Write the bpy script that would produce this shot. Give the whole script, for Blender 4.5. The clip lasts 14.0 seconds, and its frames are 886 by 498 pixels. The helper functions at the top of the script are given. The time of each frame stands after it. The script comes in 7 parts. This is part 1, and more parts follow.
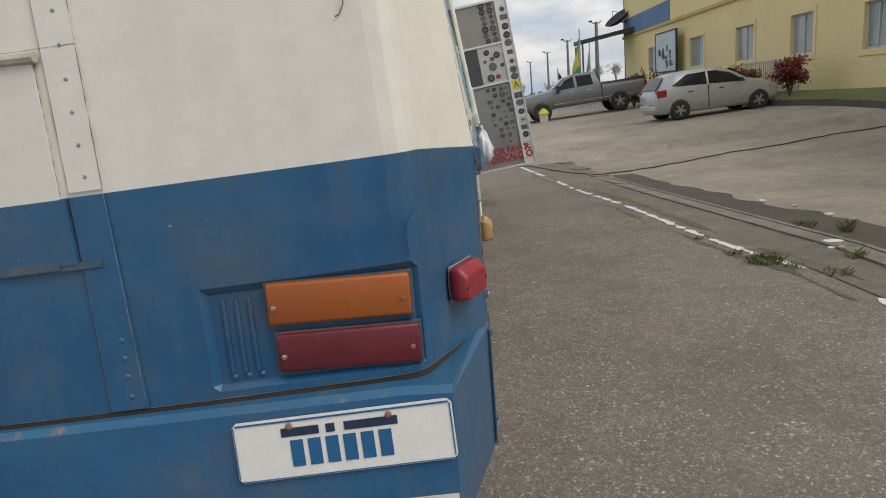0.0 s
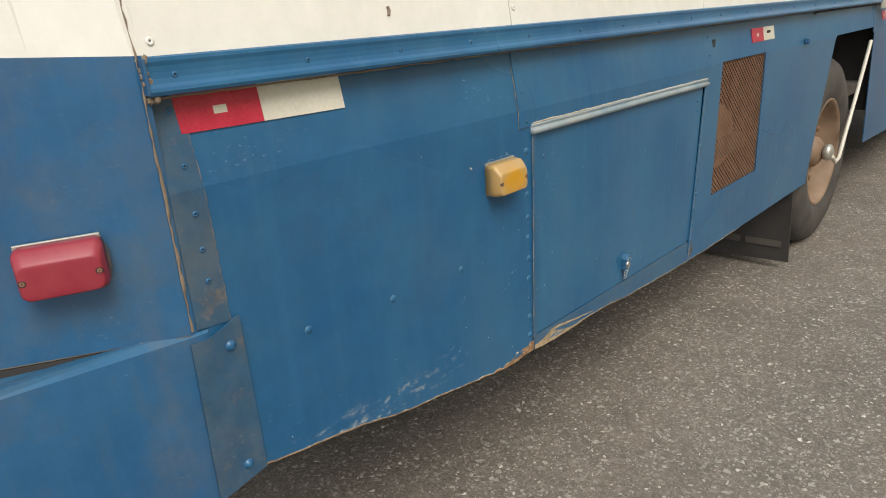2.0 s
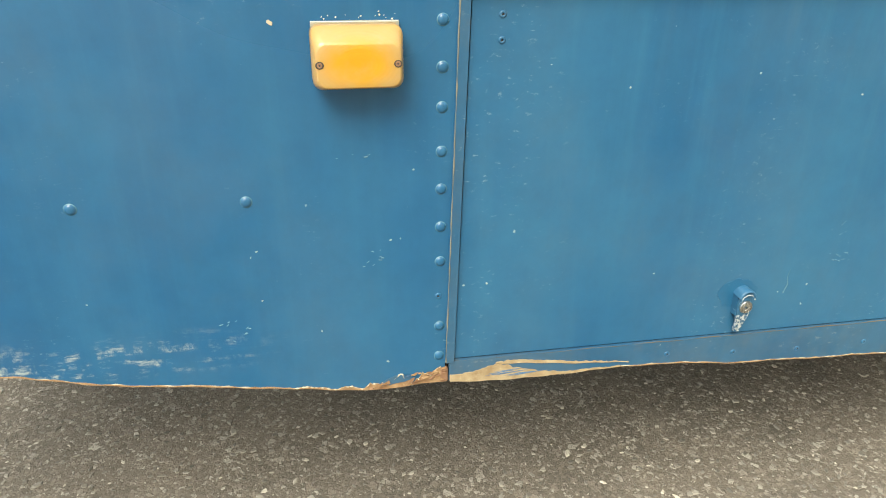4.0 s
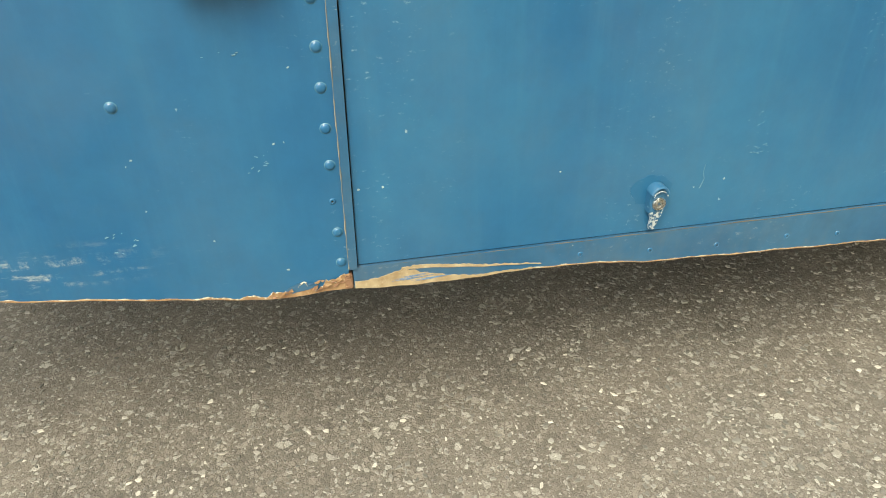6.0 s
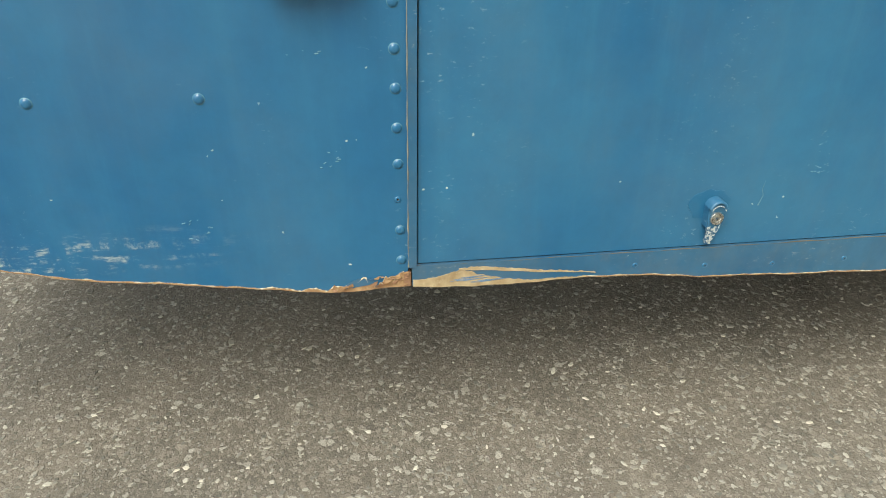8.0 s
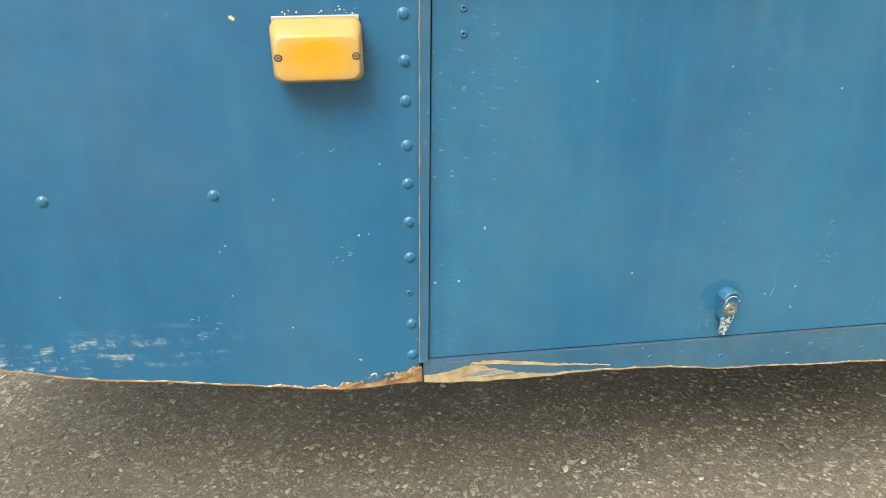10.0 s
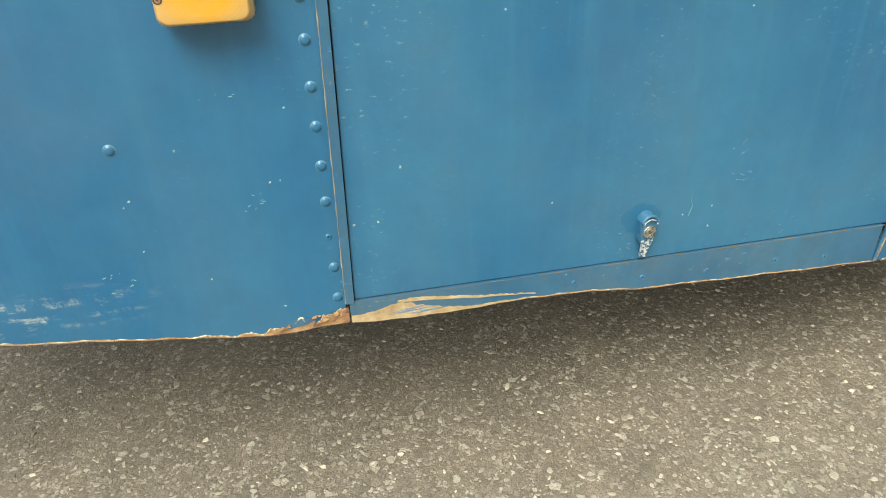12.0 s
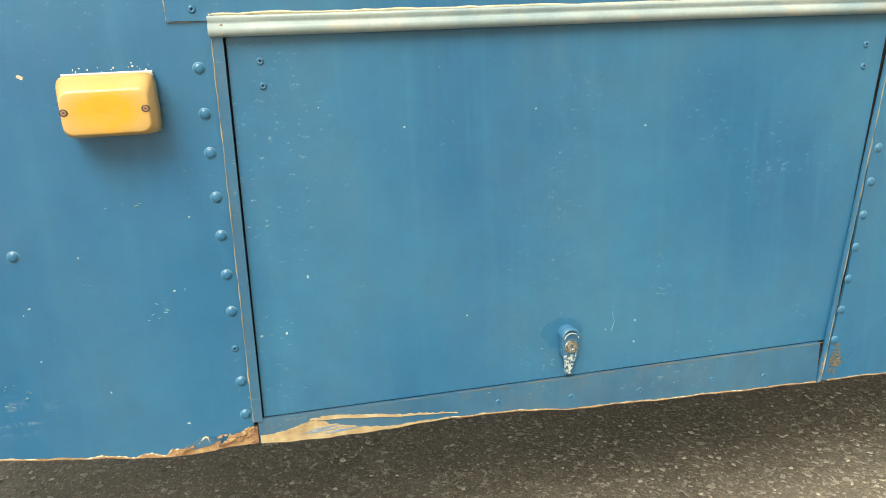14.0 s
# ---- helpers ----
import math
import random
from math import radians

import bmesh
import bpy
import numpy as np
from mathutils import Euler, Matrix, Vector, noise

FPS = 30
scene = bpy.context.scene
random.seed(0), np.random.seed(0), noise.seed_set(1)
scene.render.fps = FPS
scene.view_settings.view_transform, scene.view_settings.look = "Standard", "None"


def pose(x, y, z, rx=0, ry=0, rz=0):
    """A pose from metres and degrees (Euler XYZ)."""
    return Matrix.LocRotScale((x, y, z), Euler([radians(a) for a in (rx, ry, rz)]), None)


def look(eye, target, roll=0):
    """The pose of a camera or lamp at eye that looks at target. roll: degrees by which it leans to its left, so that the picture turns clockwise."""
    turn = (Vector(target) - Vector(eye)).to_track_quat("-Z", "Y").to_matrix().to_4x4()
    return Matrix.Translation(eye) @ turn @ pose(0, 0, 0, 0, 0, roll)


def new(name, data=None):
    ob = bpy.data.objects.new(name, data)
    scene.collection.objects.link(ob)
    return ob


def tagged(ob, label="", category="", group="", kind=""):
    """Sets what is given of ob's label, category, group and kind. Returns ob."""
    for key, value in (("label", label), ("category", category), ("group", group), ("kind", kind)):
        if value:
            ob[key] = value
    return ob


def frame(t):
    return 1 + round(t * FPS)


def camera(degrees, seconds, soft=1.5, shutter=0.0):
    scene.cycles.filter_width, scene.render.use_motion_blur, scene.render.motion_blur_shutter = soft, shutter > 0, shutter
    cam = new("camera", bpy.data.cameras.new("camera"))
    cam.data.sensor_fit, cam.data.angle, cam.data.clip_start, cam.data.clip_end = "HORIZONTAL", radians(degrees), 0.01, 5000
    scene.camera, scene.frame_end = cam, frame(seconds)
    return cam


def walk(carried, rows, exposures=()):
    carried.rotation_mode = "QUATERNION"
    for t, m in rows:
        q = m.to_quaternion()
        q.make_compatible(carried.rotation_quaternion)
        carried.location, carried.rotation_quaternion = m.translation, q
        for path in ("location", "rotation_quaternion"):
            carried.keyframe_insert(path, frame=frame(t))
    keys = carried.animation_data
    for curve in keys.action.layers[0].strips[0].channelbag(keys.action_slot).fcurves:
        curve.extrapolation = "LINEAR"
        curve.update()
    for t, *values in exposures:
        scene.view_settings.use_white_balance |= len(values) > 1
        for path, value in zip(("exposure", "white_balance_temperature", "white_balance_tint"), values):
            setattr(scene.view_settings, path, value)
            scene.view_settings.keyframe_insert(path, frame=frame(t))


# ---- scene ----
cam = camera(67.5, 14.0, soft=1.0)
PATH = [
    (0, (0.0032, -1.4682, 1.3881), (-0.1145, 0.4855, 0.9768), -4.91),
    (0.5, (0.3268, -1.2329, 1.3800), (-0.0488, 0.6870, 0.9641), 1.51),
    (1, (0.6626, -1.0551, 1.3737), (-0.2865, 0.6211, 0.8356), -1.88),
    (1.5, (0.8337, -0.7953, 1.3605), (-0.3307, 0.7108, 0.7476), -2.86),
    (2, (0.9094, -0.4063, 1.3237), (-0.4016, 0.9557, 0.6707), -3.97),
    (2.2, (0.9493, -0.2354, 1.3084), (-0.4582, 0.9923, 0.5930), -3.38),
    (4.3, (0.7957, 0.7333, 1.0939), (-0.9822, 0.9896, 0.2145), -1.74),
    (4.5, (0.7945, 0.7552, 1.0893), (-0.9801, 0.9759, 0.1938), -4.22),
    (5, (0.8317, 0.7859, 1.0708), (-1.0484, 0.9583, 0.4110), -0.83),
    (5.5, (0.8266, 0.7992, 1.0973), (-0.8859, 1.0666, 0.0995), -0.99),
    (6, (0.8222, 0.8298, 1.0805), (-0.8353, 1.1517, 0.0085), -1.50),
    (6.5, (0.8355, 0.8142, 1.0653), (-0.8235, 1.2289, 0.0280), 3.91),
    (7, (0.8459, 0.8378, 1.0918), (-0.9041, 1.1523, 0.1760), -0.59),
    (7.5, (0.8548, 0.8132, 1.0681), (-0.8057, 1.0826, -0.0136), -1.65),
    (8, (0.8506, 0.7823, 1.0663), (-0.8579, 1.0203, 0.0542), -0.28),
    (8.2, (0.8515, 0.7694, 1.0609), (-0.8779, 1.0219, 0.0886), 0.59),
    (10.3, (0.8321, 0.7634, 1.0688), (-1.0019, 1.0194, 0.3131), -1.08),
    (10.5, (0.8259, 0.7722, 1.0769), (-1.0090, 1.0202, 0.3208), -1.19),
    (11, (0.8257, 0.7747, 1.0745), (-1.0075, 1.0365, 0.3189), -0.54),
    (11.5, (0.8243, 0.7894, 1.0719), (-1.0092, 1.1369, 0.3525), 0.77),
    (12, (0.8273, 0.8202, 1.0908), (-0.8672, 1.1851, 0.0931), -2.24),
    (12.5, (0.8524, 0.8202, 1.0783), (-0.8453, 1.2347, 0.1056), 1.04),
    (13, (0.8930, 0.8470, 1.0873), (-0.8248, 1.2062, 0.1281), -0.70),
    (13.5, (0.9033, 0.8817, 1.0698), (-0.9559, 1.2179, 0.4138), -3.32),
    (14, (0.8889, 0.9456, 1.0110), (-0.9964, 1.3477, 0.4781), -2.86),
]
LIGHT = [(0, 0.22, 6550, 12), (1, 0.16, 6550, 12), (1.5, 0.43, 6500, 12), (2, 0.79, 6600, 11), (2.2, 0.92, 6650, 10), (4.3, 1.73, 6990, 2), (4.6, 1.76, 7020, 1), (5, 1.81, 7160, 1), (5.5, 1.68, 7000, 1), (6.1, 1.66, 7000, 1), (6.5, 1.48, 6850, 1), (6.9, 1.62, 6750, 1), (7.6, 1.66, 6980, 1), (8.0, 1.44, 6650, 1), (8.2, 1.42, 6650, 1), (10.3, 1.71, 6950, 1), (11.5, 1.71, 6950, 1), (12, 1.71, 7150, 1), (12.5, 1.66, 6900, 1), (13, 1.67, 6950, 1), (13.5, 1.79, 7310, 1), (14, 1.84, 7410, 1)]
walk(cam, [(t, look(eye, target, roll)) for t, eye, target, roll in PATH], LIGHT)

# ---- world, sun and exposure ----
world = bpy.data.worlds.new("overcast_sky")
scene.world = world
world.use_nodes = True
wn, wl = world.node_tree.nodes, world.node_tree.links
SUN_UP, SUN_TURN = 50.0, 120.0
sky = wn.new("ShaderNodeTexSky")
sky.sky_type, sky.sun_disc = "NISHITA", False
sky.sun_elevation, sky.sun_rotation = radians(SUN_UP), radians(SUN_TURN)
sky.air_density, sky.dust_density = 1.0, 3.0
sky_dim = wn.new("ShaderNodeMixRGB")
sky_dim.blend_type, sky_dim.inputs[0].default_value = "MULTIPLY", 1.0
sky_dim.inputs[2].default_value = (0.10, 0.10, 0.10, 1)
wl.new(sky.outputs[0], sky_dim.inputs[1])
w_co = wn.new("ShaderNodeTexCoord")
w_map = wn.new("ShaderNodeMapping")
w_map.inputs["Scale"].default_value = (1.0, 1.0, 2.6)
wl.new(w_co.outputs["Generated"], w_map.inputs[0])
w_noise = wn.new("ShaderNodeTexNoise")
w_noise.inputs["Scale"].default_value, w_noise.inputs["Detail"].default_value = 4.6, 8
w_noise.inputs["Roughness"].default_value = 0.55
wl.new(w_map.outputs[0], w_noise.inputs["Vector"])
w_shape = wn.new("ShaderNodeValToRGB")
w_shape.color_ramp.elements[0].position, w_shape.color_ramp.elements[0].color = 0.38, (0.36, 0.46, 0.60, 1)
w_shape.color_ramp.elements[1].position, w_shape.color_ramp.elements[1].color = 0.62, (0.82, 0.81, 0.79, 1)
mid = w_shape.color_ramp.elements.new(0.50)
mid.color = (0.56, 0.60, 0.64, 1)
wl.new(w_noise.outputs[0], w_shape.inputs[0])
w_mix = wn.new("ShaderNodeMixRGB")
w_mix.inputs[0].default_value = 0.85
wl.new(sky_dim.outputs[0], w_mix.inputs[1])
wl.new(w_shape.outputs[0], w_mix.inputs[2])
wl.new(w_mix.outputs[0], wn["Background"].inputs[0])
wn["Background"].inputs[1].default_value = 1.0

sun = new("sun", bpy.data.lights.new("sun", "SUN"))
sun.data.energy, sun.data.angle, sun.data.color = 1.55, radians(32), (1.0, 0.94, 0.86)
sx, sy = math.sin(radians(SUN_TURN)), math.cos(radians(SUN_TURN))
sun.matrix_world = look((12 * sx, 12 * sy, 12 * math.tan(radians(SUN_UP))), (0, 0, 0))


# ---- materials ----
def mat_nodes(name, rough=0.5, metal=0.0):
    m = bpy.data.materials.new(name)
    m.use_nodes = True
    b = m.node_tree.nodes["Principled BSDF"]
    b.inputs["Roughness"].default_value, b.inputs["Metallic"].default_value = rough, metal
    return m, m.node_tree.nodes, m.node_tree.links, b


def world_co(n, l, scale=(1, 1, 1)):
    g = n.new("ShaderNodeNewGeometry")
    p = n.new("ShaderNodeMapping")
    p.inputs["Scale"].default_value = scale
    l.new(g.outputs["Position"], p.inputs[0])
    return p.outputs[0]


def noise_tex(n, l, co, scale, detail=4, rough=0.55):
    t = n.new("ShaderNodeTexNoise")
    t.inputs["Scale"].default_value, t.inputs["Detail"].default_value = scale, detail
    t.inputs["Roughness"].default_value = rough
    l.new(co, t.inputs["Vector"])
    return t.outputs[0]


def ramp(n, l, value, stops):
    r = n.new("ShaderNodeValToRGB")
    e = r.color_ramp.elements
    while len(e) < len(stops):
        e.new(0.5)
    for k, (at, c) in enumerate(stops):
        e[k].position, e[k].color = at, (*c, 1) if len(c) == 3 else c
    l.new(value, r.inputs[0])
    return r.outputs[0]


def mixc(n, l, fac, a, b, mode="MIX"):
    x = n.new("ShaderNodeMixRGB")
    x.blend_type = mode
    for k, v in ((0, fac), (1, a), (2, b)):
        if isinstance(v, (int, float)):
            x.inputs[k].default_value = v
        elif isinstance(v, tuple):
            x.inputs[k].default_value = (*v, 1)
        else:
            l.new(v, x.inputs[k])
    return x.outputs[0]


def bump(n, l, b, height, strength=0.3, dist=0.002):
    u = n.new("ShaderNodeBump")
    u.inputs["Strength"].default_value, u.inputs["Distance"].default_value = strength, dist
    l.new(height, u.inputs["Height"])
    l.new(u.outputs[0], b.inputs["Normal"])


def grey(v):
    return (v, v, v)


def worn(name, col, col2, rough=0.4, big=3.0, fine=60.0, bumpy=0.1, metal=0.0, stain=None, stain_amount=0.3, dist=0.001):
    """A surface with a broad drift between two colours, fine grain and an optional stain."""
    m, n, l, b = mat_nodes(name, rough, metal)
    co = world_co(n, l)
    base = mixc(n, l, ramp(n, l, noise_tex(n, l, co, big, 5), [(0.3, grey(0)), (0.7, grey(1))]), col, col2)
    f = noise_tex(n, l, co, fine, 4, 0.7)
    base = mixc(n, l, 0.25, base, ramp(n, l, f, [(0.25, grey(0.55)), (0.75, grey(1.25))]), "MULTIPLY")
    if stain:
        k = ramp(n, l, noise_tex(n, l, co, big * 4, 8, 0.7), [(0.58, grey(0)), (0.75, grey(stain_amount))])
        base = mixc(n, l, k, base, stain)
    l.new(base, b.inputs["Base Color"])
    l.new(ramp(n, l, f, [(0.2, grey(max(0.05, rough - 0.12))), (0.8, grey(min(1, rough + 0.12)))]), b.inputs["Roughness"])
    if bumpy:
        bump(n, l, b, f, bumpy, dist)
    return m


def paint(name, col, faded, chip, chips=0.012, rough=0.34, streak=0.30, scuff=0.5, low_scuffs=False, blotch=0.25, grime=0.0, rusty=0.0):
    """Old body paint: chalky drift, vertical run marks, small scuffs and bare specks."""
    m, n, l, b = mat_nodes(name, rough)
    co = world_co(n, l)
    fade = noise_tex(n, l, co, 2.3, 6, 0.6)
    base = mixc(n, l, ramp(n, l, fade, [(0.32, grey(0)), (0.70, grey(1))]), col, faded)
    runs = noise_tex(n, l, world_co(n, l, (26, 26, 1.3)), 1.0, 6, 0.65)
    base = mixc(n, l, ramp(n, l, runs, [(0.50, grey(0)), (0.72, grey(streak))]), base, faded)
    cloud = noise_tex(n, l, co, 17, 7, 0.7)
    base = mixc(n, l, blotch, base, ramp(n, l, cloud, [(0.3, grey(0.78)), (0.7, grey(1.18))]), "MULTIPLY")
    v = n.new("ShaderNodeTexVoronoi")
    v.inputs["Scale"].default_value, v.inputs["Randomness"].default_value = 15.0, 1.0
    warp = n.new("ShaderNodeVectorMath")
    warp.operation = "MULTIPLY_ADD"
    nz = n.new("ShaderNodeTexNoise")
    nz.inputs["Scale"].default_value = 160
    l.new(co, nz.inputs["Vector"])
    l.new(nz.outputs["Color"], warp.inputs[0])
    warp.inputs[1].default_value = (0.012, 0.012, 0.012)
    l.new(co, warp.inputs[2])
    l.new(warp.outputs[0], v.inputs["Vector"])
    speck = ramp(n, l, v.outputs["Distance"], [(0.018, grey(1)), (0.034, grey(0))])
    keep = ramp(n, l, noise_tex(n, l, co, 9, 3), [(0.50, grey(0)), (0.53, grey(1))])
    k1 = n.new("ShaderNodeMath")
    k1.operation = "MULTIPLY"
    l.new(speck, k1.inputs[0])
    l.new(keep, k1.inputs[1])
    base = mixc(n, l, k1.outputs[0], base, chip)
    v2 = n.new("ShaderNodeTexVoronoi")
    v2.inputs["Scale"].default_value = 34.0
    l.new(warp.outputs[0], v2.inputs["Vector"])
    keep2 = ramp(n, l, noise_tex(n, l, co, 6, 3), [(0.52, grey(0)), (0.62, grey(0.4))])
    base = mixc(n, l, mixc(n, l, 1.0, ramp(n, l, v2.outputs["Distance"], [(0.012, grey(1)), (0.028, grey(0))]), keep2, "MULTIPLY"), base, chip)
    sc = noise_tex(n, l, world_co(n, l, (1, 1, 2.2)), 75, 6, 0.75)
    where = ramp(n, l, noise_tex(n, l, co, 5.0, 3), [(0.52, grey(0)), (0.68, grey(scuff))])
    k2 = n.new("ShaderNodeMath")
    k2.operation = "MULTIPLY"
    l.new(ramp(n, l, sc, [(0.60, grey(0)), (0.68, grey(1))]), k2.inputs[0])
    l.new(where, k2.inputs[1])
    base = mixc(n, l, k2.outputs[0], base, mixc(n, l, 0.5, faded, chip))
    if grime:
        g1 = noise_tex(n, l, co, 3.4, 9, 0.72)
        g2 = noise_tex(n, l, world_co(n, l, (19, 19, 2.2)), 1.0, 8, 0.7)
        k4 = mixc(n, l, 0.5, ramp(n, l, g1, [(0.46, grey(0)), (0.70, grey(grime))]), ramp(n, l, g2, [(0.52, grey(0)), (0.72, grey(grime))]), "ADD")
        base = mixc(n, l, k4, base, (0.135, 0.135, 0.118))
    if rusty:
        r1 = ramp(n, l, noise_tex(n, l, co, 9, 9, 0.75), [(0.56, grey(0)), (0.66, grey(rusty))])
        base = mixc(n, l, r1, base, ramp(n, l, noise_tex(n, l, co, 60, 5, 0.7), [(0.35, (0.10, 0.065, 0.04)), (0.65, (0.30, 0.22, 0.14))]))
    if low_scuffs:
        g = n.new("ShaderNodeNewGeometry")
        xyz = n.new("ShaderNodeSeparateXYZ")
        l.new(g.outputs["Position"], xyz.inputs[0])
        drag = noise_tex(n, l, world_co(n, l, (1, 13, 70)), 1.0, 9, 0.75)
        tall = noise_tex(n, l, world_co(n, l, (1, 34, 26)), 1.0, 9, 0.75)
        zone = ramp(n, l, xyz.outputs[2], [(0.56, grey(0)), (0.575, grey(1)), (0.60, grey(1)), (0.635, grey(0))])
        side = ramp(n, l, xyz.outputs[1], [(0.40, grey(1)), (0.62, grey(0))])
        k3 = mixc(n, l, 1.0, mixc(n, l, 1.0, zone, side, "MULTIPLY"), ramp(n, l, drag, [(0.49, grey(0)), (0.60, grey(0.85))]), "MULTIPLY")
        k3 = mixc(n, l, 1.0, k3, ramp(n, l, tall, [(0.47, grey(0)), (0.58, grey(1))]), "MULTIPLY")
        base = mixc(n, l, k3, base, (0.42, 0.46, 0.42))
    l.new(base, b.inputs["Base Color"])
    l.new(ramp(n, l, noise_tex(n, l, co, 1.1, 2, 0.4), [(0.3, grey(rough - 0.08)), (0.7, grey(rough - 0.03))]), b.inputs["Roughness"])
    bump(n, l, b, noise_tex(n, l, co, 7, 4), 0.25, 0.004)
    b.inputs["Specular IOR Level"].default_value = 0.48
    return m


BLUE = paint("weathered_blue_paint", (0.009, 0.088, 0.206), (0.030, 0.135, 0.247), (0.36, 0.45, 0.47), streak=0.65, scuff=0.9, blotch=0.35, grime=0.12)
BLUE_SIDE = paint("scuffed_blue_paint", (0.0085, 0.086, 0.204), (0.027, 0.128, 0.242), (0.36, 0.45, 0.47), streak=0.5, scuff=0.9, low_scuffs=True, blotch=0.35, grime=0.12)
BLUE_DARK = paint("aged_blue_paint", (0.011, 0.082, 0.196), (0.027, 0.120, 0.238), (0.45, 0.40, 0.30), rough=0.36, streak=0.6, scuff=0.7, blotch=0.5, grime=0.42, rusty=0.10)
BLUE_LEDGE = paint("rusty_pale_blue_paint", (0.012, 0.086, 0.19), (0.036, 0.142, 0.25), (0.40, 0.22, 0.10), rough=0.45, scuff=0.9, grime=0.4, rusty=0.75)
WHITE = paint("aged_white_paint", (0.72, 0.695, 0.615), (0.79, 0.765, 0.69), (0.40, 0.33, 0.24), rough=0.38, streak=0.35, scuff=0.12, grime=0.07)
BLUE_SKIRT = paint("dusty_blue_skirt_paint", (0.013, 0.082, 0.180), (0.042, 0.122, 0.205), (0.42, 0.42, 0.36), streak=0.4, scuff=1.0, blotch=0.6, grime=0.35, rusty=0.22)
DUSTY_BLUE = paint("dusty_faded_blue_paint", (0.014, 0.072, 0.150), (0.050, 0.105, 0.155), (0.30, 0.26, 0.19), rough=0.5, streak=0.7, scuff=0.9, blotch=0.9, grime=0.6, rusty=0.5)
AQUA = paint("light_blue_graphic_paint", (0.095, 0.275, 0.42), (0.14, 0.34, 0.49), (0.5, 0.55, 0.55), rough=0.4)
AQUA_PALE = paint("pale_green_graphic_paint", (0.18, 0.38, 0.42), (0.22, 0.43, 0.46), (0.5, 0.55, 0.55), rough=0.4)
BARE = worn("bare_fibre_and_primer", (0.20, 0.098, 0.042), (0.42, 0.27, 0.14), 0.85, 55, 300, 0.8, stain=(0.52, 0.42, 0.28), stain_amount=0.6)
TAN = worn("bare_tan_filler", (0.27, 0.185, 0.095), (0.46, 0.36, 0.22), 0.85, 40, 260, 0.7, stain=(0.55, 0.47, 0.33), stain_amount=0.7)
PRIMER = worn("cream_primer_rim", (0.48, 0.38, 0.24), (0.60, 0.53, 0.40), 0.8, 60, 300, 0.4, stain=(0.30, 0.19, 0.10), stain_amount=0.6)
RING = worn("lighter_blue_rivet_rim", (0.045, 0.15, 0.225), (0.10, 0.22, 0.285), 0.5, 60, 300, 0.1)
OLD_SEAL = worn("perished_cream_foam", (0.40, 0.36, 0.27), (0.55, 0.51, 0.41), 0.9, 30, 200, 0.5, stain=(0.20, 0.17, 0.12), stain_amount=0.6)
CHIP = worn("chipped_paint_spot", (0.24, 0.33, 0.36), (0.38, 0.43, 0.42), 0.7, 60, 300, 0.1)
DIRT = worn("brown_dirt_and_sealant", (0.16, 0.12, 0.085), (0.28, 0.21, 0.14), 0.9, 18, 220, 0.5, stain=(0.40, 0.33, 0.24), stain_amount=0.6)
SEAM = worn("worn_seam_edge", (0.10, 0.12, 0.12), (0.30, 0.27, 0.20), 0.8, 22, 220, 0.3, stain=(0.42, 0.34, 0.22), stain_amount=0.7)
GAP_DIRT = worn("dark_gap_dirt", (0.075, 0.062, 0.048), (0.17, 0.135, 0.09), 0.9, 14, 220, 0.4)
TRIM = worn("blue_grey_metal_trim", (0.19, 0.26, 0.29), (0.34, 0.37, 0.36), 0.45, 9, 150, 0.15, 0.0, stain=(0.42, 0.30, 0.17), stain_amount=0.7)
ALU = worn("weathered_aluminium_trim", (0.42, 0.42, 0.37), (0.55, 0.53, 0.46), 0.42, 9, 150, 0.15, 0.6, stain=(0.30, 0.19, 0.10), stain_amount=0.7)
STEEL = worn("worn_chromed_steel", (0.55, 0.55, 0.53), (0.65, 0.64, 0.60), 0.28, 30, 200, 0.1, 1.0, stain=(0.20, 0.12, 0.07), stain_amount=0.6)
RUST = worn("rusty_steel", (0.20, 0.10, 0.055), (0.30, 0.17, 0.10), 0.85, 14, 180, 0.4, 0.1, stain=(0.10, 0.05, 0.03), stain_amount=0.7)
RUBBER = worn("tyre_rubber", grey(0.022), (0.05, 0.046, 0.042), 0.85, 8, 120, 0.3)
BLACK = worn("dark_underbody", (0.022, 0.020, 0.018), (0.05, 0.045, 0.04), 0.9, 4, 60, 0.2)
# lighter than BLACK so the unseen underside throws light back on the ground
UNDER = worn("brown_underbody", (0.060, 0.053, 0.044), (0.10, 0.087, 0.072), 0.9, 4, 60, 0.2)
TYRE = worn("dusty_tyre_rubber", (0.045, 0.041, 0.036), (0.085, 0.076, 0.064), 0.9, 8, 120, 0.3)
RIM = worn("dusty_brown_rim", (0.21, 0.135, 0.08), (0.30, 0.21, 0.14), 0.7, 10, 120, 0.2, 0.1, stain=(0.09, 0.05, 0.03), stain_amount=0.6)
TAPE_RED = worn("red_reflective_film", (0.42, 0.018, 0.045), (0.50, 0.03, 0.06), 0.32, 30, 300, 0.05)
TAPE_WHITE = worn("aged_white_reflective_film", (0.58, 0.55, 0.44), (0.66, 0.63, 0.53), 0.4, 12, 200, 0.1, stain=(0.42, 0.36, 0.25), stain_amount=0.6)
PLATE_WHITE = worn("white_enamel_plate", (0.72, 0.71, 0.66), (0.78, 0.77, 0.73), 0.35, 20, 200, 0.05, stain=(0.62, 0.53, 0.36), stain_amount=0.35)
PLATE_BLUE = worn("plate_blue_enamel", (0.012, 0.10, 0.24), (0.02, 0.13, 0.28), 0.35, 40, 200, 0.05)
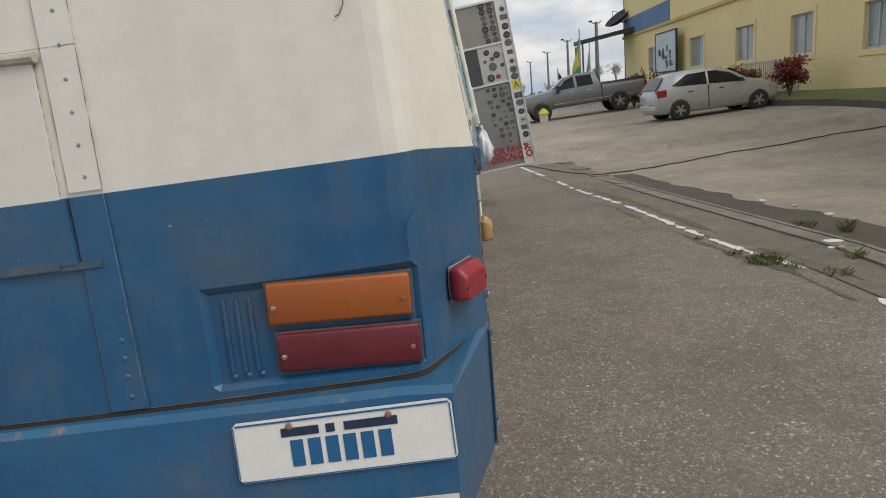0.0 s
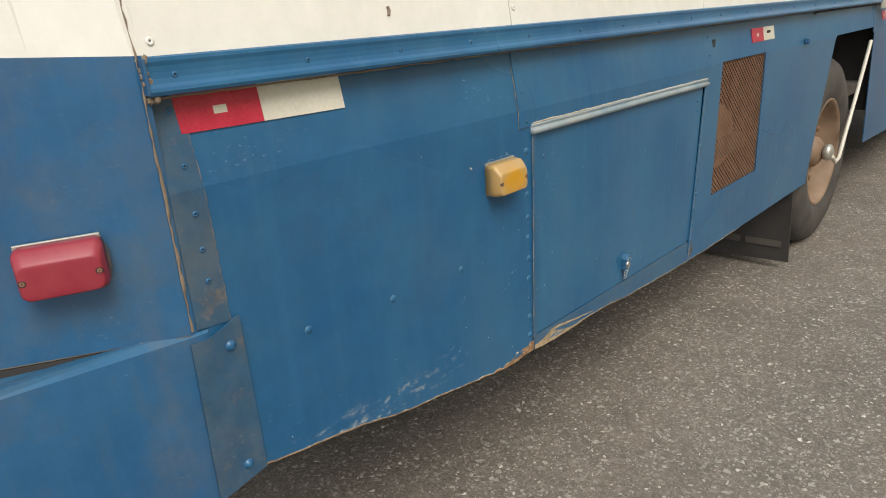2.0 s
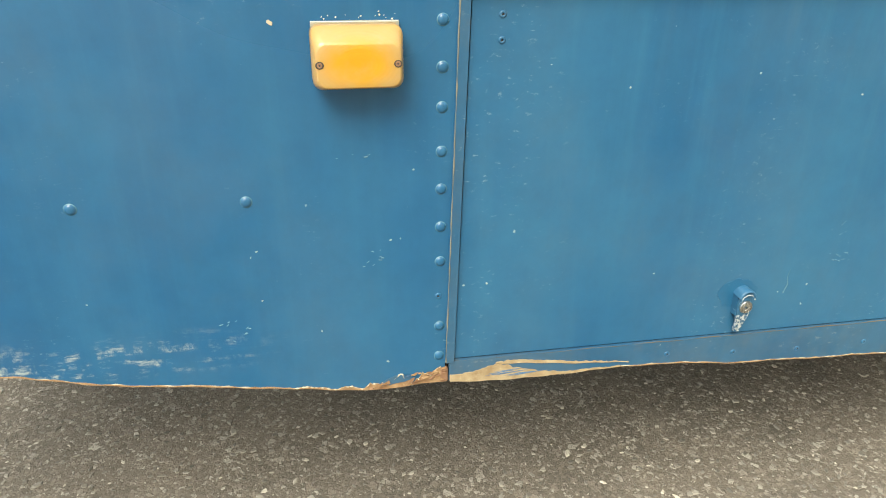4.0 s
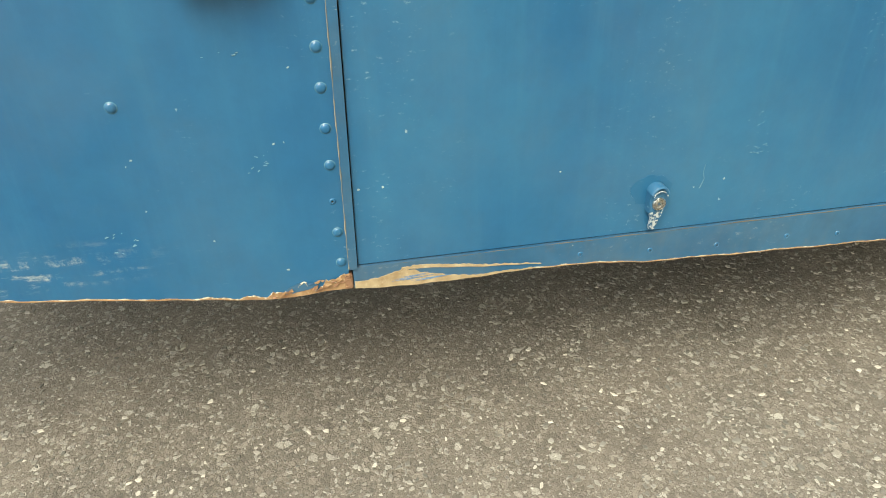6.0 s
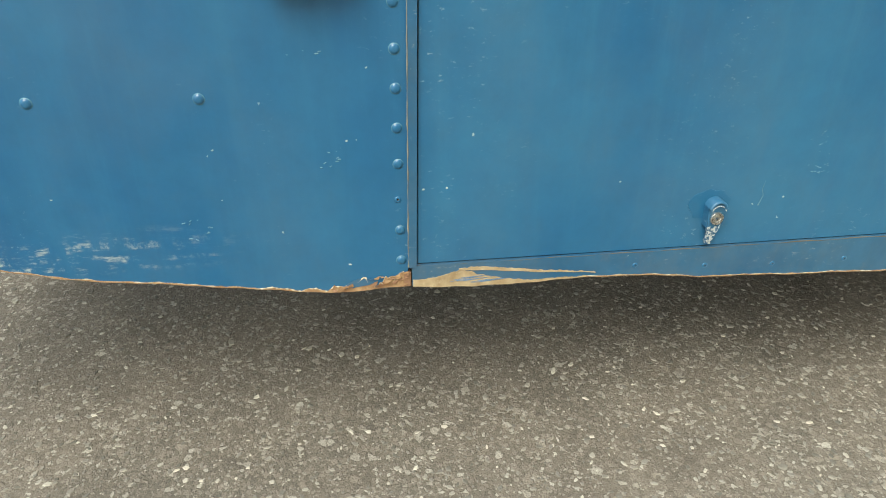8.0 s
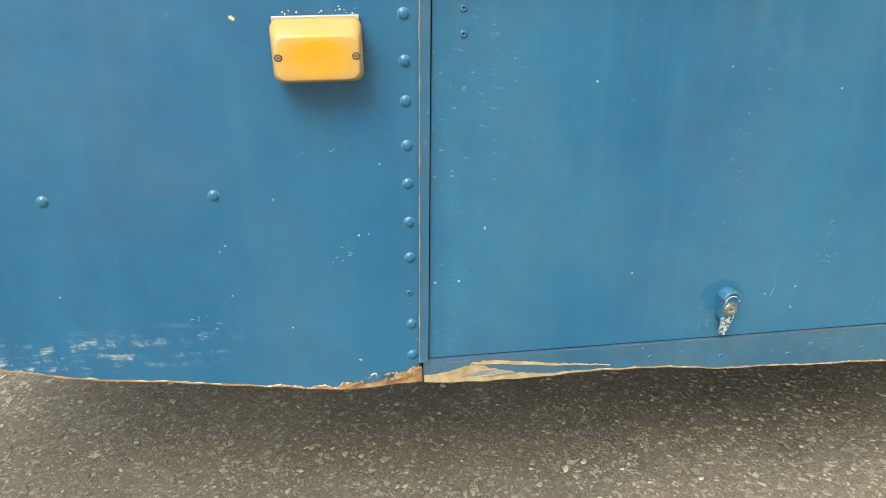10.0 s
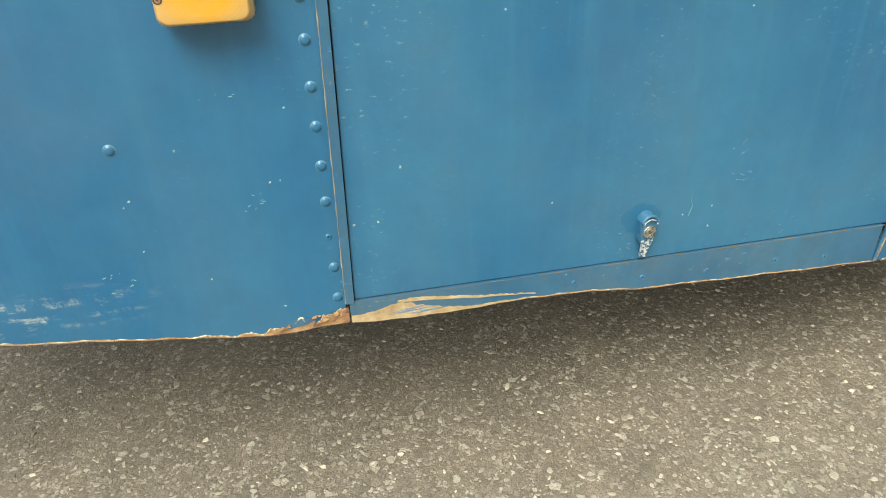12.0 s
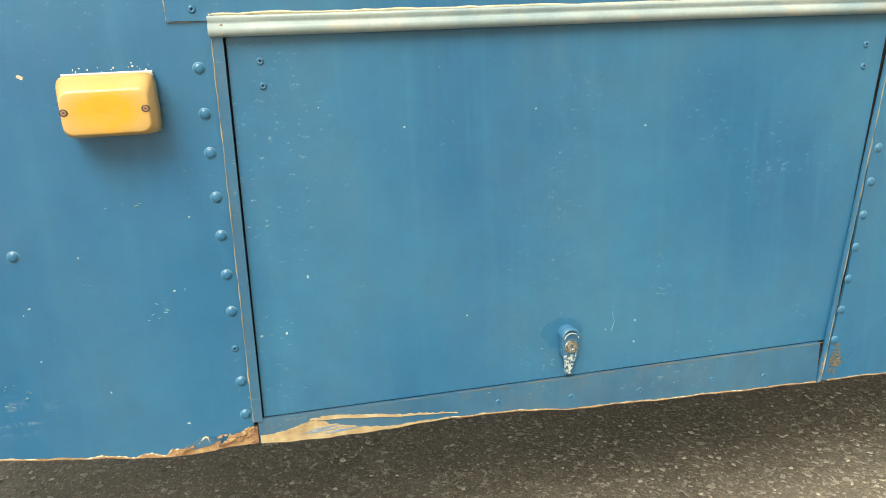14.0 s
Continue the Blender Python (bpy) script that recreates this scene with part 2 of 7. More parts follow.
PLATE_DARK = worn("plate_dark_blue_enamel", (0.012, 0.028, 0.06), (0.02, 0.04, 0.08), 0.4, 40, 200, 0.05)
BAG = worn("white_plastic_bag", (0.72, 0.74, 0.74), (0.80, 0.81, 0.81), 0.35, 9, 40, 0.3, dist=0.004)


def lens_mat(name, col, glow, ribs, rough=0.28):
    """Moulded lamp plastic: ribbed, cloudy, a little light passes into it."""
    m, n, l, b = mat_nodes(name, rough)
    co = world_co(n, l)
    fog = noise_tex(n, l, co, 35, 5)
    l.new(mixc(n, l, ramp(n, l, fog, [(0.35, grey(0)), (0.75, grey(0.6))]), col, glow), b.inputs["Base Color"])
    b.inputs["Subsurface Weight"].default_value = 0.25
    b.inputs["Subsurface Radius"].default_value = (0.02, 0.012, 0.004)
    if ribs:
        w = n.new("ShaderNodeTexWave")
        w.bands_direction = ribs
        w.inputs["Scale"].default_value = 90
        l.new(co, w.inputs["Vector"])
        bump(n, l, b, w.outputs[1], 0.12, 0.001)
    return m


AMBER, an, al, ab = mat_nodes("amber_lens", 0.30)
a_co = an.new("ShaderNodeTexCoord")
a_map = an.new("ShaderNodeMapping")
a_map.inputs["Location"].default_value = (0.0, 0.0, 0.14)
a_map.inputs["Scale"].default_value = (0.0, 21.0, 31.0)
al.new(a_co.outputs["Object"], a_map.inputs[0])
a_len = an.new("ShaderNodeVectorMath")
a_len.operation = "LENGTH"
al.new(a_map.outputs[0], a_len.inputs[0])
# yellow core, paler rim: the reflector's light painted into the lens colour
a_col = ramp(an, al, a_len.outputs["Value"], [(0.0, (0.56, 0.272, 0.009)), (0.50, (0.57, 0.288, 0.015)), (0.80, (0.51, 0.29, 0.065)), (1.0, (0.47, 0.295, 0.105))])
a_dust = ramp(an, al, noise_tex(an, al, world_co(an, al), 45, 6), [(0.45, grey(0)), (0.75, grey(0.35))])
al.new(mixc(an, al, a_dust, a_col, (0.46, 0.33, 0.15)), ab.inputs["Base Color"])
a_ring = an.new("ShaderNodeMath")
a_ring.operation = "SINE"
a_mul = an.new("ShaderNodeMath")
a_mul.operation = "MULTIPLY"
a_mul.inputs[1].default_value = 62.0
al.new(a_len.outputs["Value"], a_mul.inputs[0])
al.new(a_mul.outputs[0], a_ring.inputs[0])
bump(an, al, ab, a_ring.outputs[0], 0.07, 0.0005)
ab.inputs["Subsurface Weight"].default_value = 0.25
ab.inputs["Subsurface Radius"].default_value = (0.02, 0.012, 0.004)
ORANGE = lens_mat("orange_tail_lens", (0.36, 0.092, 0.012), (0.34, 0.115, 0.035), "X", 0.45)
RED = lens_mat("dark_red_tail_lens", (0.130, 0.013, 0.022), (0.17, 0.030, 0.042), "X", 0.45)
LAMP_RUST = worn("rusty_stained_lamp_rim", (0.030, 0.070, 0.110), (0.17, 0.095, 0.05), 0.8, 24, 160, 0.3, stain=(0.30, 0.17, 0.08), stain_amount=0.8)
RED_MARK = lens_mat("faded_red_marker_lens", (0.27, 0.018, 0.035), (0.33, 0.050, 0.060), None, 0.42)


def asphalt(name, tar, stone, light, grain=1.0, dirt=(0.16, 0.135, 0.105), amount=0.5, patch=1.3):
    """Open-textured asphalt: stones of several sizes and tones set in tar, with dust lying on it."""
    m, n, l, b = mat_nodes(name, 0.85)
    co = world_co(n, l)
    warp = n.new("ShaderNodeVectorMath")
    warp.operation = "MULTIPLY_ADD"
    nz = n.new("ShaderNodeTexNoise")
    nz.inputs["Scale"].default_value = 110 * grain
    l.new(co, nz.inputs["Vector"])
    l.new(nz.outputs["Color"], warp.inputs[0])
    warp.inputs[1].default_value = (0.010 / grain,) * 3
    l.new(co, warp.inputs[2])
    fine = noise_tex(n, l, co, 210 * grain, 5, 0.75)
    fine2 = noise_tex(n, l, co, 75 * grain, 3, 0.6)
    matrix = ramp(n, l, fine, [(0.30, tar), (0.52, tuple(0.82 * c for c in stone)), (0.72, tuple(1.15 * c for c in stone))])
    base = mixc(n, l, 0.5, matrix, ramp(n, l, fine2, [(0.32, grey(0.72)), (0.68, grey(1.22))]), "MULTIPLY")
    height = fine
    for size, keep in ((190 * grain, 0.45), (105 * grain, 0.50), (58 * grain, 0.80)):
        v = n.new("ShaderNodeTexVoronoi")
        edge = n.new("ShaderNodeTexVoronoi")
        edge.feature = "DISTANCE_TO_EDGE"
        for t in (v, edge):
            t.inputs["Scale"].default_value = size
            l.new(warp.outputs[0], t.inputs["Vector"])
        sep = n.new("ShaderNodeSeparateColor")
        l.new(v.outputs["Color"], sep.inputs[0])
        there = ramp(n, l, sep.outputs[0], [(keep, grey(0)), (keep + 0.02, grey(1))])
        body = mixc(n, l, 1.0, there, ramp(n, l, edge.outputs["Distance"], [(0.05, grey(0)), (0.11, grey(1))]), "MULTIPLY")
        # tar round each stone, doubling as its small edge shadow painted in
        rim = mixc(n, l, 1.0, there, ramp(n, l, edge.outputs["Distance"], [(0.0, grey(0.65)), (0.06, grey(0))]), "MULTIPLY")
        base = mixc(n, l, rim, base, tar)
        base = mixc(n, l, body, base, ramp(n, l, sep.outputs[1], [(0.0, tuple(0.55 * c for c in stone)), (0.45, stone), (0.80, tuple(1.25 * c for c in stone)), (1.0, light)]))
        height = mixc(n, l, 0.5, height, mixc(n, l, 1.0, body, sep.outputs[2], "MULTIPLY"), "ADD")
    drift = noise_tex(n, l, co, patch, 9, 0.65)
    base = mixc(n, l, ramp(n, l, drift, [(0.35, grey(0.05)), (0.72, grey(amount))]), base, dirt)
    big = noise_tex(n, l, co, 0.9, 8, 0.7)
    base = mixc(n, l, 1.0, base, ramp(n, l, big, [(0.30, grey(0.72)), (0.55, grey(1.0)), (0.75, grey(1.08))]), "MULTIPLY")
    blot = noise_tex(n, l, co, 6.0, 6, 0.7)
    base = mixc(n, l, 0.6, base, ramp(n, l, blot, [(0.28, grey(0.72)), (0.7, grey(1.15))]), "MULTIPLY")
    l.new(base, b.inputs["Base Color"])
    bump(n, l, b, height, 0.9, 0.004)
    return m


ASPHALT = asphalt("coarse_asphalt", (0.070, 0.060, 0.048), (0.262, 0.232, 0.190), (0.58, 0.545, 0.47), 1.0, (0.258, 0.204, 0.158), 0.42)
ASPHALT_LOT = asphalt("old_parking_asphalt", (0.22, 0.19, 0.15), (0.36, 0.315, 0.25), (0.46, 0.415, 0.34), 0.8, (0.50, 0.42, 0.32), 0.9, 0.35)
STONE = worn("pale_aggregate_stone", (0.25, 0.228, 0.190), (0.34, 0.318, 0.275), 0.8, 40, 400, 0.3)


def tone_by_piece(m, low, high):
    """Every loose piece of a joined mesh takes its own brightness."""
    n, l = m.node_tree.nodes, m.node_tree.links
    b = n["Principled BSDF"]
    old = b.inputs["Base Color"].links[0].from_socket
    g = n.new("ShaderNodeNewGeometry")
    l.new(mixc(n, l, 1.0, old, ramp(n, l, g.outputs["Random Per Island"], [(0.0, grey(low)), (0.86, grey(0.55 * low + 0.45 * high)), (1.0, grey(high))]), "MULTIPLY"), b.inputs["Base Color"])


tone_by_piece(STONE, 0.50, 2.2)


# ---- mesh helpers ----
def part(name, bm, material, parent=None, label="", smooth=False):
    bmesh.ops.recalc_face_normals(bm, faces=bm.faces)
    me = bpy.data.meshes.new(name)
    bm.to_mesh(me)
    bm.free()
    me.materials.append(material)
    if smooth:
        me.shade_smooth()
    ob = new(name, me)
    if parent:
        ob.parent = parent
    return tagged(ob, label)


def piece(name, me, parent, m, label=""):
    ob = new(name, me)
    ob.parent = parent
    ob.matrix_local = m
    return tagged(ob, label)


def thing(name, label, category, at=(0, 0, 0), group="", kind=""):
    e = new(name)
    e.location = at
    e.empty_display_size = 0.1
    return tagged(e, label, category, group, kind)


def box(bm, x0, x1, y0, y1, z0, z1, bevel=0.0, m=None):
    vs = [bm.verts.new((x, y, z)) for x in (x0, x1) for y in (y0, y1) for z in (z0, z1)]
    fs = [bm.faces.new([vs[k] for k in q]) for q in ((0, 1, 3, 2), (4, 6, 7, 5), (0, 4, 5, 1), (2, 3, 7, 6), (0, 2, 6, 4), (1, 5, 7, 3))]
    if bevel:
        es = list({e for f in fs for e in f.edges})
        got = bmesh.ops.bevel(bm, geom=es, offset=bevel, segments=2, affect="EDGES", profile=0.5)
        vs = list({v for f in got["faces"] for v in f.verts} | {v for v in vs if v.is_valid})
    if m is not None:
        bmesh.ops.transform(bm, matrix=m, verts=vs)
    return vs


def slab(bm, outline, depth):
    """A plate from a 3D outline, thickened by the vector depth."""
    d = Vector(depth)
    a = [bm.verts.new(p) for p in outline]
    c = [bm.verts.new(Vector(p) + d) for p in outline]
    bm.faces.new(a)
    bm.faces.new(list(reversed(c)))
    k = len(a)
    for i in range(k):
        bm.faces.new((a[i], c[i], c[(i + 1) % k], a[(i + 1) % k]))
    return a + c


def yz(points, x=0.0):
    return [(x, y, z) for y, z in points]


def ring_tube(bm, path, radius, sides=8, closed=False):
    """A round bar along a path."""
    pts = [Vector(p) for p in path]
    rows = []
    for i, p in enumerate(pts):
        d = (pts[min(i + 1, len(pts) - 1)] - pts[max(i - 1, 0)]).normalized()
        a = d.orthogonal().normalized() if abs(d.z) > 0.95 else d.cross(Vector((0, 0, 1))).normalized()
        b2 = d.cross(a).normalized()
        r = radius(i / (len(pts) - 1)) if callable(radius) else radius
        rows.append([bm.verts.new(p + r * (math.cos(2 * math.pi * k / sides) * a + math.sin(2 * math.pi * k / sides) * b2)) for k in range(sides)])
    for r0, r1 in zip(rows, rows[1:]):
        for k in range(sides):
            bm.faces.new((r0[k], r0[(k + 1) % sides], r1[(k + 1) % sides], r1[k]))
    bm.faces.new(rows[0])
    bm.faces.new(list(reversed(rows[-1])))


def lathe(bm, profile, m, sides=32):
    """Turns (radius, height) pairs round the local z axis."""
    rows = []
    for r, h in profile:
        rows.append([bm.verts.new(m @ Vector((r * math.cos(2 * math.pi * k / sides), r * math.sin(2 * math.pi * k / sides), h))) for k in range(sides)] if r > 1e-6 else [bm.verts.new(m @ Vector((0, 0, h)))])
    for a, c in zip(rows, rows[1:]):
        if len(a) == 1 and len(c) == 1:
            continue
        for k in range(sides):
            q = (k + 1) % sides
            if len(a) == 1:
                bm.faces.new((a[0], c[k], c[q]))
            elif len(c) == 1:
                bm.faces.new((a[k], c[0], a[q]))
            else:
                bm.faces.new((a[k], c[k], c[q], a[q]))


def mesh_of(bm, name, material, smooth=True):
    bmesh.ops.recalc_face_normals(bm, faces=bm.faces)
    me = bpy.data.meshes.new(name)
    bm.to_mesh(me)
    bm.free()
    me.materials.append(material)
    if smooth:
        me.shade_smooth()
    return me


def smooth01(u):
    u = min(1.0, max(0.0, u))
    return u * u * (3 - 2 * u)


def ground_z(x, y):
    """Level round the motorhome; the car park and the field beyond rise gently."""
    s = smooth01((math.hypot(x, y) - 8.0) / 10.0)
    return s * (0.033 + 0.06 * min(max(x, -4.0), 13.0) + 0.0113 * min(max(y, 0.0), 90.0))


# ---- ground ----
def kerb_x(y):
    """The line of old white paint beside the gutter."""
    return float(np.interp(y, (-14, 2.5, 3.4, 3.9, 4.5, 5.4, 7.1, 8.8, 10.3, 11.5, 13.5), (2.6, 2.45, 2.40, 2.27, 2.14, 2.03, 1.83, 1.50, 1.30, 1.05, 0.70)))


def sheet(name, x0, x1, nx, y0, y1, ny, lift, material, label, category, kind="structure"):
    bm = bmesh.new()
    rows = []
    for j in range(ny + 1):
        y = y0 + (y1 - y0) * j / ny
        a, c = (x0(y) if callable(x0) else x0), (x1(y) if callable(x1) else x1)
        rows.append([bm.verts.new((a + (c - a) * i / nx, y, ground_z(a + (c - a) * i / nx, y) + lift)) for i in range(nx + 1)])
    for r0, r1 in zip(rows, rows[1:]):
        for i in range(nx):
            bm.faces.new((r0[i], r0[i + 1], r1[i + 1], r1[i]))
    ob = part(name, bm, material, None, label, True)
    return tagged(ob, "", category, "", kind)


# ---- the motorhome ----
bus = thing("motorhome", "old blue and white motorhome with riveted panels parked on asphalt", "motorhome")
LEAN = 0.145   # the upper wall leans inwards by this much to a metre


def up_x(z):
    return -LEAN * (z - 1.30)


def plan_y(x):
    """The rear wall's plan, bulging slightly backwards towards the middle."""
    return -0.315 - 0.085 * (1 - ((x + 1.15) / 1.03) ** 2) * 0.45


REAR_LINE = [(0.0, -0.02), (-0.045, -0.128), (-0.088, -0.235), (-0.100, -0.265), (-0.113, -0.290), (-0.130, -0.306), (-0.155, -0.314)]


def rear_line():
    pts = list(REAR_LINE)
    for k in range(1, 21):
        x = -0.155 - (2.30 - 0.31) * k / 20
        pts.append((x, plan_y(x) + 0.001))
    for x, y in reversed(REAR_LINE[:-1]):
        pts.append((-2.30 - x, y))
    return pts


def tilt(x):
    """The body sits a little lower on its far side."""
    return 0.05 * (min(x, -0.1) + 0.1) - 0.17 * max(0.0, x + 0.1)


def strip_wall(bm, line, z0, z1):
    """A wall along a plan line between two heights; its corners lean in towards the top."""
    low, top = [], []
    for x, y in line:
        low.append(bm.verts.new((x, y, z0 + tilt(x))))
        a = abs(x + 1.15)
        lean = 0.056 * min(1.0, a / 1.03) + 0.089 * min(1.0, max(0.0, (a - 1.03) / 0.12))
        top.append(bm.verts.new((x - lean * (z1 - z0) * (1 if x > -1.15 else -1), y, z1 + tilt(x))))
    for k in range(len(line) - 1):
        bm.faces.new((low[k], low[k + 1], top[k + 1], top[k]))


def plate_sheet(name, points, material, x=0.0, thick=0.004, label="", parent=None):
    bm = bmesh.new()
    slab(bm, yz(points, x), (-thick, 0, 0))
    return part(name, bm, material, parent or bus, label)


def skirt_z(y):
    """The lower edge of the skirt, dented where the panels meet."""
    ys = (-0.02, 0.04, 0.16, 0.28, 0.36, 0.48, 0.59, 0.69, 0.76, 0.845, 0.95, 1.118, 1.208, 1.33, 1.55, 1.78, 1.93, 3.2)
    zs = (0.628, 0.624, 0.602, 0.583, 0.560, 0.541, 0.524, 0.507, 0.500, 0.503, 0.493, 0.493, 0.490, 0.475, 0.462, 0.450, 0.443, 0.425)
    return float(np.interp(y, ys, zs)) + 0.0008 * math.sin(41 * y) + 0.0005 * math.sin(117 * y + 1)


def skirt_edge(a, b, step=0.02):
    k = max(1, round((b - a) / step))
    return [(a + (b - a) * i / k, skirt_z(a + (b - a) * i / k)) for i in range(k + 1)]


HATCH_Y0, HATCH_Y1 = 0.872, 1.846
side_rear = plate_sheet("side_panel", skirt_edge(0.0, 0.846) + [(0.8475, 0.54), (0.861, 1.08), (0.861, 1.272), (0.0, 1.272)], BLUE_SIDE, 0.0)
plate_sheet("skirt_strip", skirt_edge(0.853, 1.786) + [(1.786, 0.5235), (1.30, 0.5305), (0.853, 0.5375)], BLUE_SKIRT, 0.002, 0.006)
hatch = plate_sheet("storage_hatch", [(HATCH_Y0 - 0.0100, 0.5395), (1.30, 0.5325), (HATCH_Y1 - 0.045, 0.5255), (HATCH_Y1 + 0.004, 1.058), (HATCH_Y0 + 0.0045, 1.064)], BLUE, -0.002, 0.02, "blue storage hatch with a small lock")
over = plate_sheet("upper_side_panel", [(0.812, 1.077), (HATCH_Y0 - 0.008, 1.077), (HATCH_Y0 - 0.008, 1.084), (1.862, 1.080), (1.862, 1.272), (0.816, 1.272)], BLUE, 0.003, 0.004)

# panel with the grille and the rear edge of the wheel arch
bm = bmesh.new()
VY0, VY1, VZ0, VZ1 = 2.003, 2.440, 0.648, 1.120
for q in ([(1.800, 0.449), (1.93, 0.443), (3.20, 0.425), (3.27, VZ0), (1.828, VZ0)], [(1.828, VZ0), (VY0 - 0.03, VZ0), (VY0, VZ1), (1.866, VZ1)], [(VY1 - 0.005, VZ0), (3.27, VZ0), (3.45, VZ1 - 0.02), (3.47, VZ1), (VY1, VZ1)], [(1.866, VZ1), (VY0, VZ1), (VY1, VZ1), (3.47, VZ1), (4.25, VZ1), (4.25, 1.272), (1.866, 1.272)]):
    slab(bm, yz(q), (-0.004, 0, 0))
bmesh.ops.remove_doubles(bm, verts=bm.verts, dist=0.0005)
side_mid = part("side_panel", bm, BLUE, bus)
plate_sheet("side_panel", [(4.254, 1.100), (4.29, 1.085), (4.385, 0.425), (5.40, 0.385), (5.55, 0.382), (5.55, 1.272), (4.254, 1.272)], BLUE_DARK, 0.0)
plate_sheet("side_panel", [(5.554, 0.382), (6.35, 0.365), (6.35, 1.272), (5.554, 1.272)], BLUE_DARK, 0.0)
plate_sheet("side_panel", [(6.354, 0.365), (6.90, 0.36), (7.02, 0.62), (7.30, 0.70), (7.66, 0.52), (7.66, 1.272), (6.354, 1.272)], BLUE_DARK, 0.0)
plate_sheet("side_panel", [(8.45, 0.45), (9.6, 0.45), (9.6, 1.272), (8.45, 1.272)], BLUE_DARK, 0.0)

# above a crease the side sheets lean inwards
CREASE, BEND = 1.116, 0.17


def bend_x(z):
    return -BEND * max(0.0, z - CREASE)


def crease(ob):
    bm = bmesh.new()
    bm.from_mesh(ob.data)
    bmesh.ops.bisect_plane(bm, geom=bm.verts[:] + bm.edges[:] + bm.faces[:], plane_co=(0, 0, CREASE), plane_no=(0, 0, 1))
    for v in bm.verts:
        v.co.x += bend_x(v.co.z)
    bm.to_mesh(ob.data)
    bm.free()
    return ob


for ob in [c for c in bus.children if c.name.split(".")[0] in ("side_panel", "upper_side_panel")]:
    crease(ob)

# upper wall: separate white sheets, leaning in
TOP = 2.95
seams = (-0.018, 0.800, 1.812, 2.90, 4.36, 5.55, 6.60, 7.68)
uppers = []
for a, c in zip(seams, seams[1:]):
    bm = bmesh.new()
    slab(bm, [(up_x(z), y, z) for y, z in ((a, 1.298), (c - 0.003, 1.298), (c - 0.003, TOP), (a, TOP))], (-0.006, 0, 0))
    uppers.append(part("upper_wall_panel", bm, WHITE, bus))
bm = bmesh.new()
slab(bm, [(up_x(z), y, z) for y, z in ((8.45, 1.298), (9.6, 1.298), (9.6, TOP), (8.45, TOP))], (-0.006, 0, 0))
part("upper_wall_panel", bm, WHITE, bus)

# belt moulding between blue and white, a pressed channel
bm = bmesh.new()
prof = [(-0.030, 1.250), (0.008, 1.250), (0.0145, 1.252), (0.017, 1.257), (0.0155, 1.262), (0.012, 1.267), (0.0095, 1.274), (0.0085, 1.282), (0.0085, 1.290), (0.0100, 1.296), (0.0090, 1.301), (0.005, 1.303), (0.000, 1.303)]
ends = []
for y in (-0.012, 1.5, 3.0, 4.30):
    ends.append([bm.verts.new((x, y, z)) for x, z in prof])
for r0, r1 in zip(ends, ends[1:]):
    for k in range(len(prof) - 1):
        bm.faces.new((r0[k], r0[k + 1], r1[k + 1], r1[k]))
bm.faces.new(ends[0])
bm.faces.new(list(reversed(ends[-1])))
lip = bmesh.new()
random.seed(81)
ring_tube(lip, [(-0.012, y, 1.2475 + random.uniform(-0.0008, 0.0008)) for y in np.linspace(-0.008, 4.3, 160)], lambda u: random.uniform(0.0022, 0.0040), 6)
part("belt_dirt", lip, DIRT, bus, "brown dirt packed under the moulding")
lip = bmesh.new()
for k in range(26):
    bmesh.ops.create_icosphere(lip, subdivisions=1, radius=random.uniform(0.003, 0.007), matrix=pose(0.006 + random.uniform(-0.003, 0.004), -0.012 + random.uniform(-0.002, 0.010), random.uniform(1.244, 1.305)) @ Matrix.Diagonal((0.6, 0.8, 1, 1)))
part("sealant_lump", lip, DIRT, bus, "lumps of brown sealant at the moulding's end")
belt = part("belt_moulding", bm, BLUE, bus, "pressed blue moulding with rivets")
bm = bmesh.new()
box(bm, 0.0, 0.012, 4.32, 7.66, 1.258, 1.298, 0.004)
part("belt_moulding", bm, BLUE_DARK, bus)
bm = bmesh.new()
box(bm, 0.0, 0.0152, -0.0155, -0.011, 1.253, 1.301, 0.001)
part("moulding_end", bm, BLUE_DARK, bus, "rusty brown end of the moulding")

# rear walls
bm = bmesh.new()
LAMP = (-0.500, -0.128, 0.930, 1.128)   # recess round the tail lamps
line = rear_line()
cut = sorted(set([p[0] for p in line] + [LAMP[0], LAMP[1], LAMP[0] - 0.012, LAMP[1] + 0.012]), reverse=True)
lx, ly = [p[0] for p in line][::-1], [p[1] for p in line][::-1]
line2 = [(x, float(np.interp(x, lx, ly))) for x in cut]
heights = (0.915, LAMP[2], LAMP[2] + 0.010, LAMP[3] - 0.016, LAMP[3], 1.20, 1.322)


def rear_depth(x, z):
    if LAMP[0] <= x <= LAMP[1] and LAMP[2] + 0.005 <= z <= LAMP[3] - 0.008:
        return 0.013
    return 0.0


grid = [[bm.verts.new((x, y + rear_depth(x, z), z + tilt(x))) for x, y in line2] for z in heights]
for g0, g1 in zip(grid, grid[1:]):
    for k in range(len(line2) - 1):
        bm.faces.new((g0[k], g0[k + 1], g1[k + 1], g1[k]))
inner = bmesh.ops.extrude_face_region(bm, geom=bm.faces[:])
bmesh.ops.translate(bm, vec=(0, 0.012, 0), verts=[v for v in inner["geom"] if isinstance(v, bmesh.types.BMVert)])
rear_low = part("rear_wall", bm, BLUE_DARK, bus, "blue moulded rear corner with a lamp recess")
bm = bmesh.new()
strip_wall(bm, line2, 1.322, TOP)
inner = bmesh.ops.extrude_face_region(bm, geom=bm.faces[:])
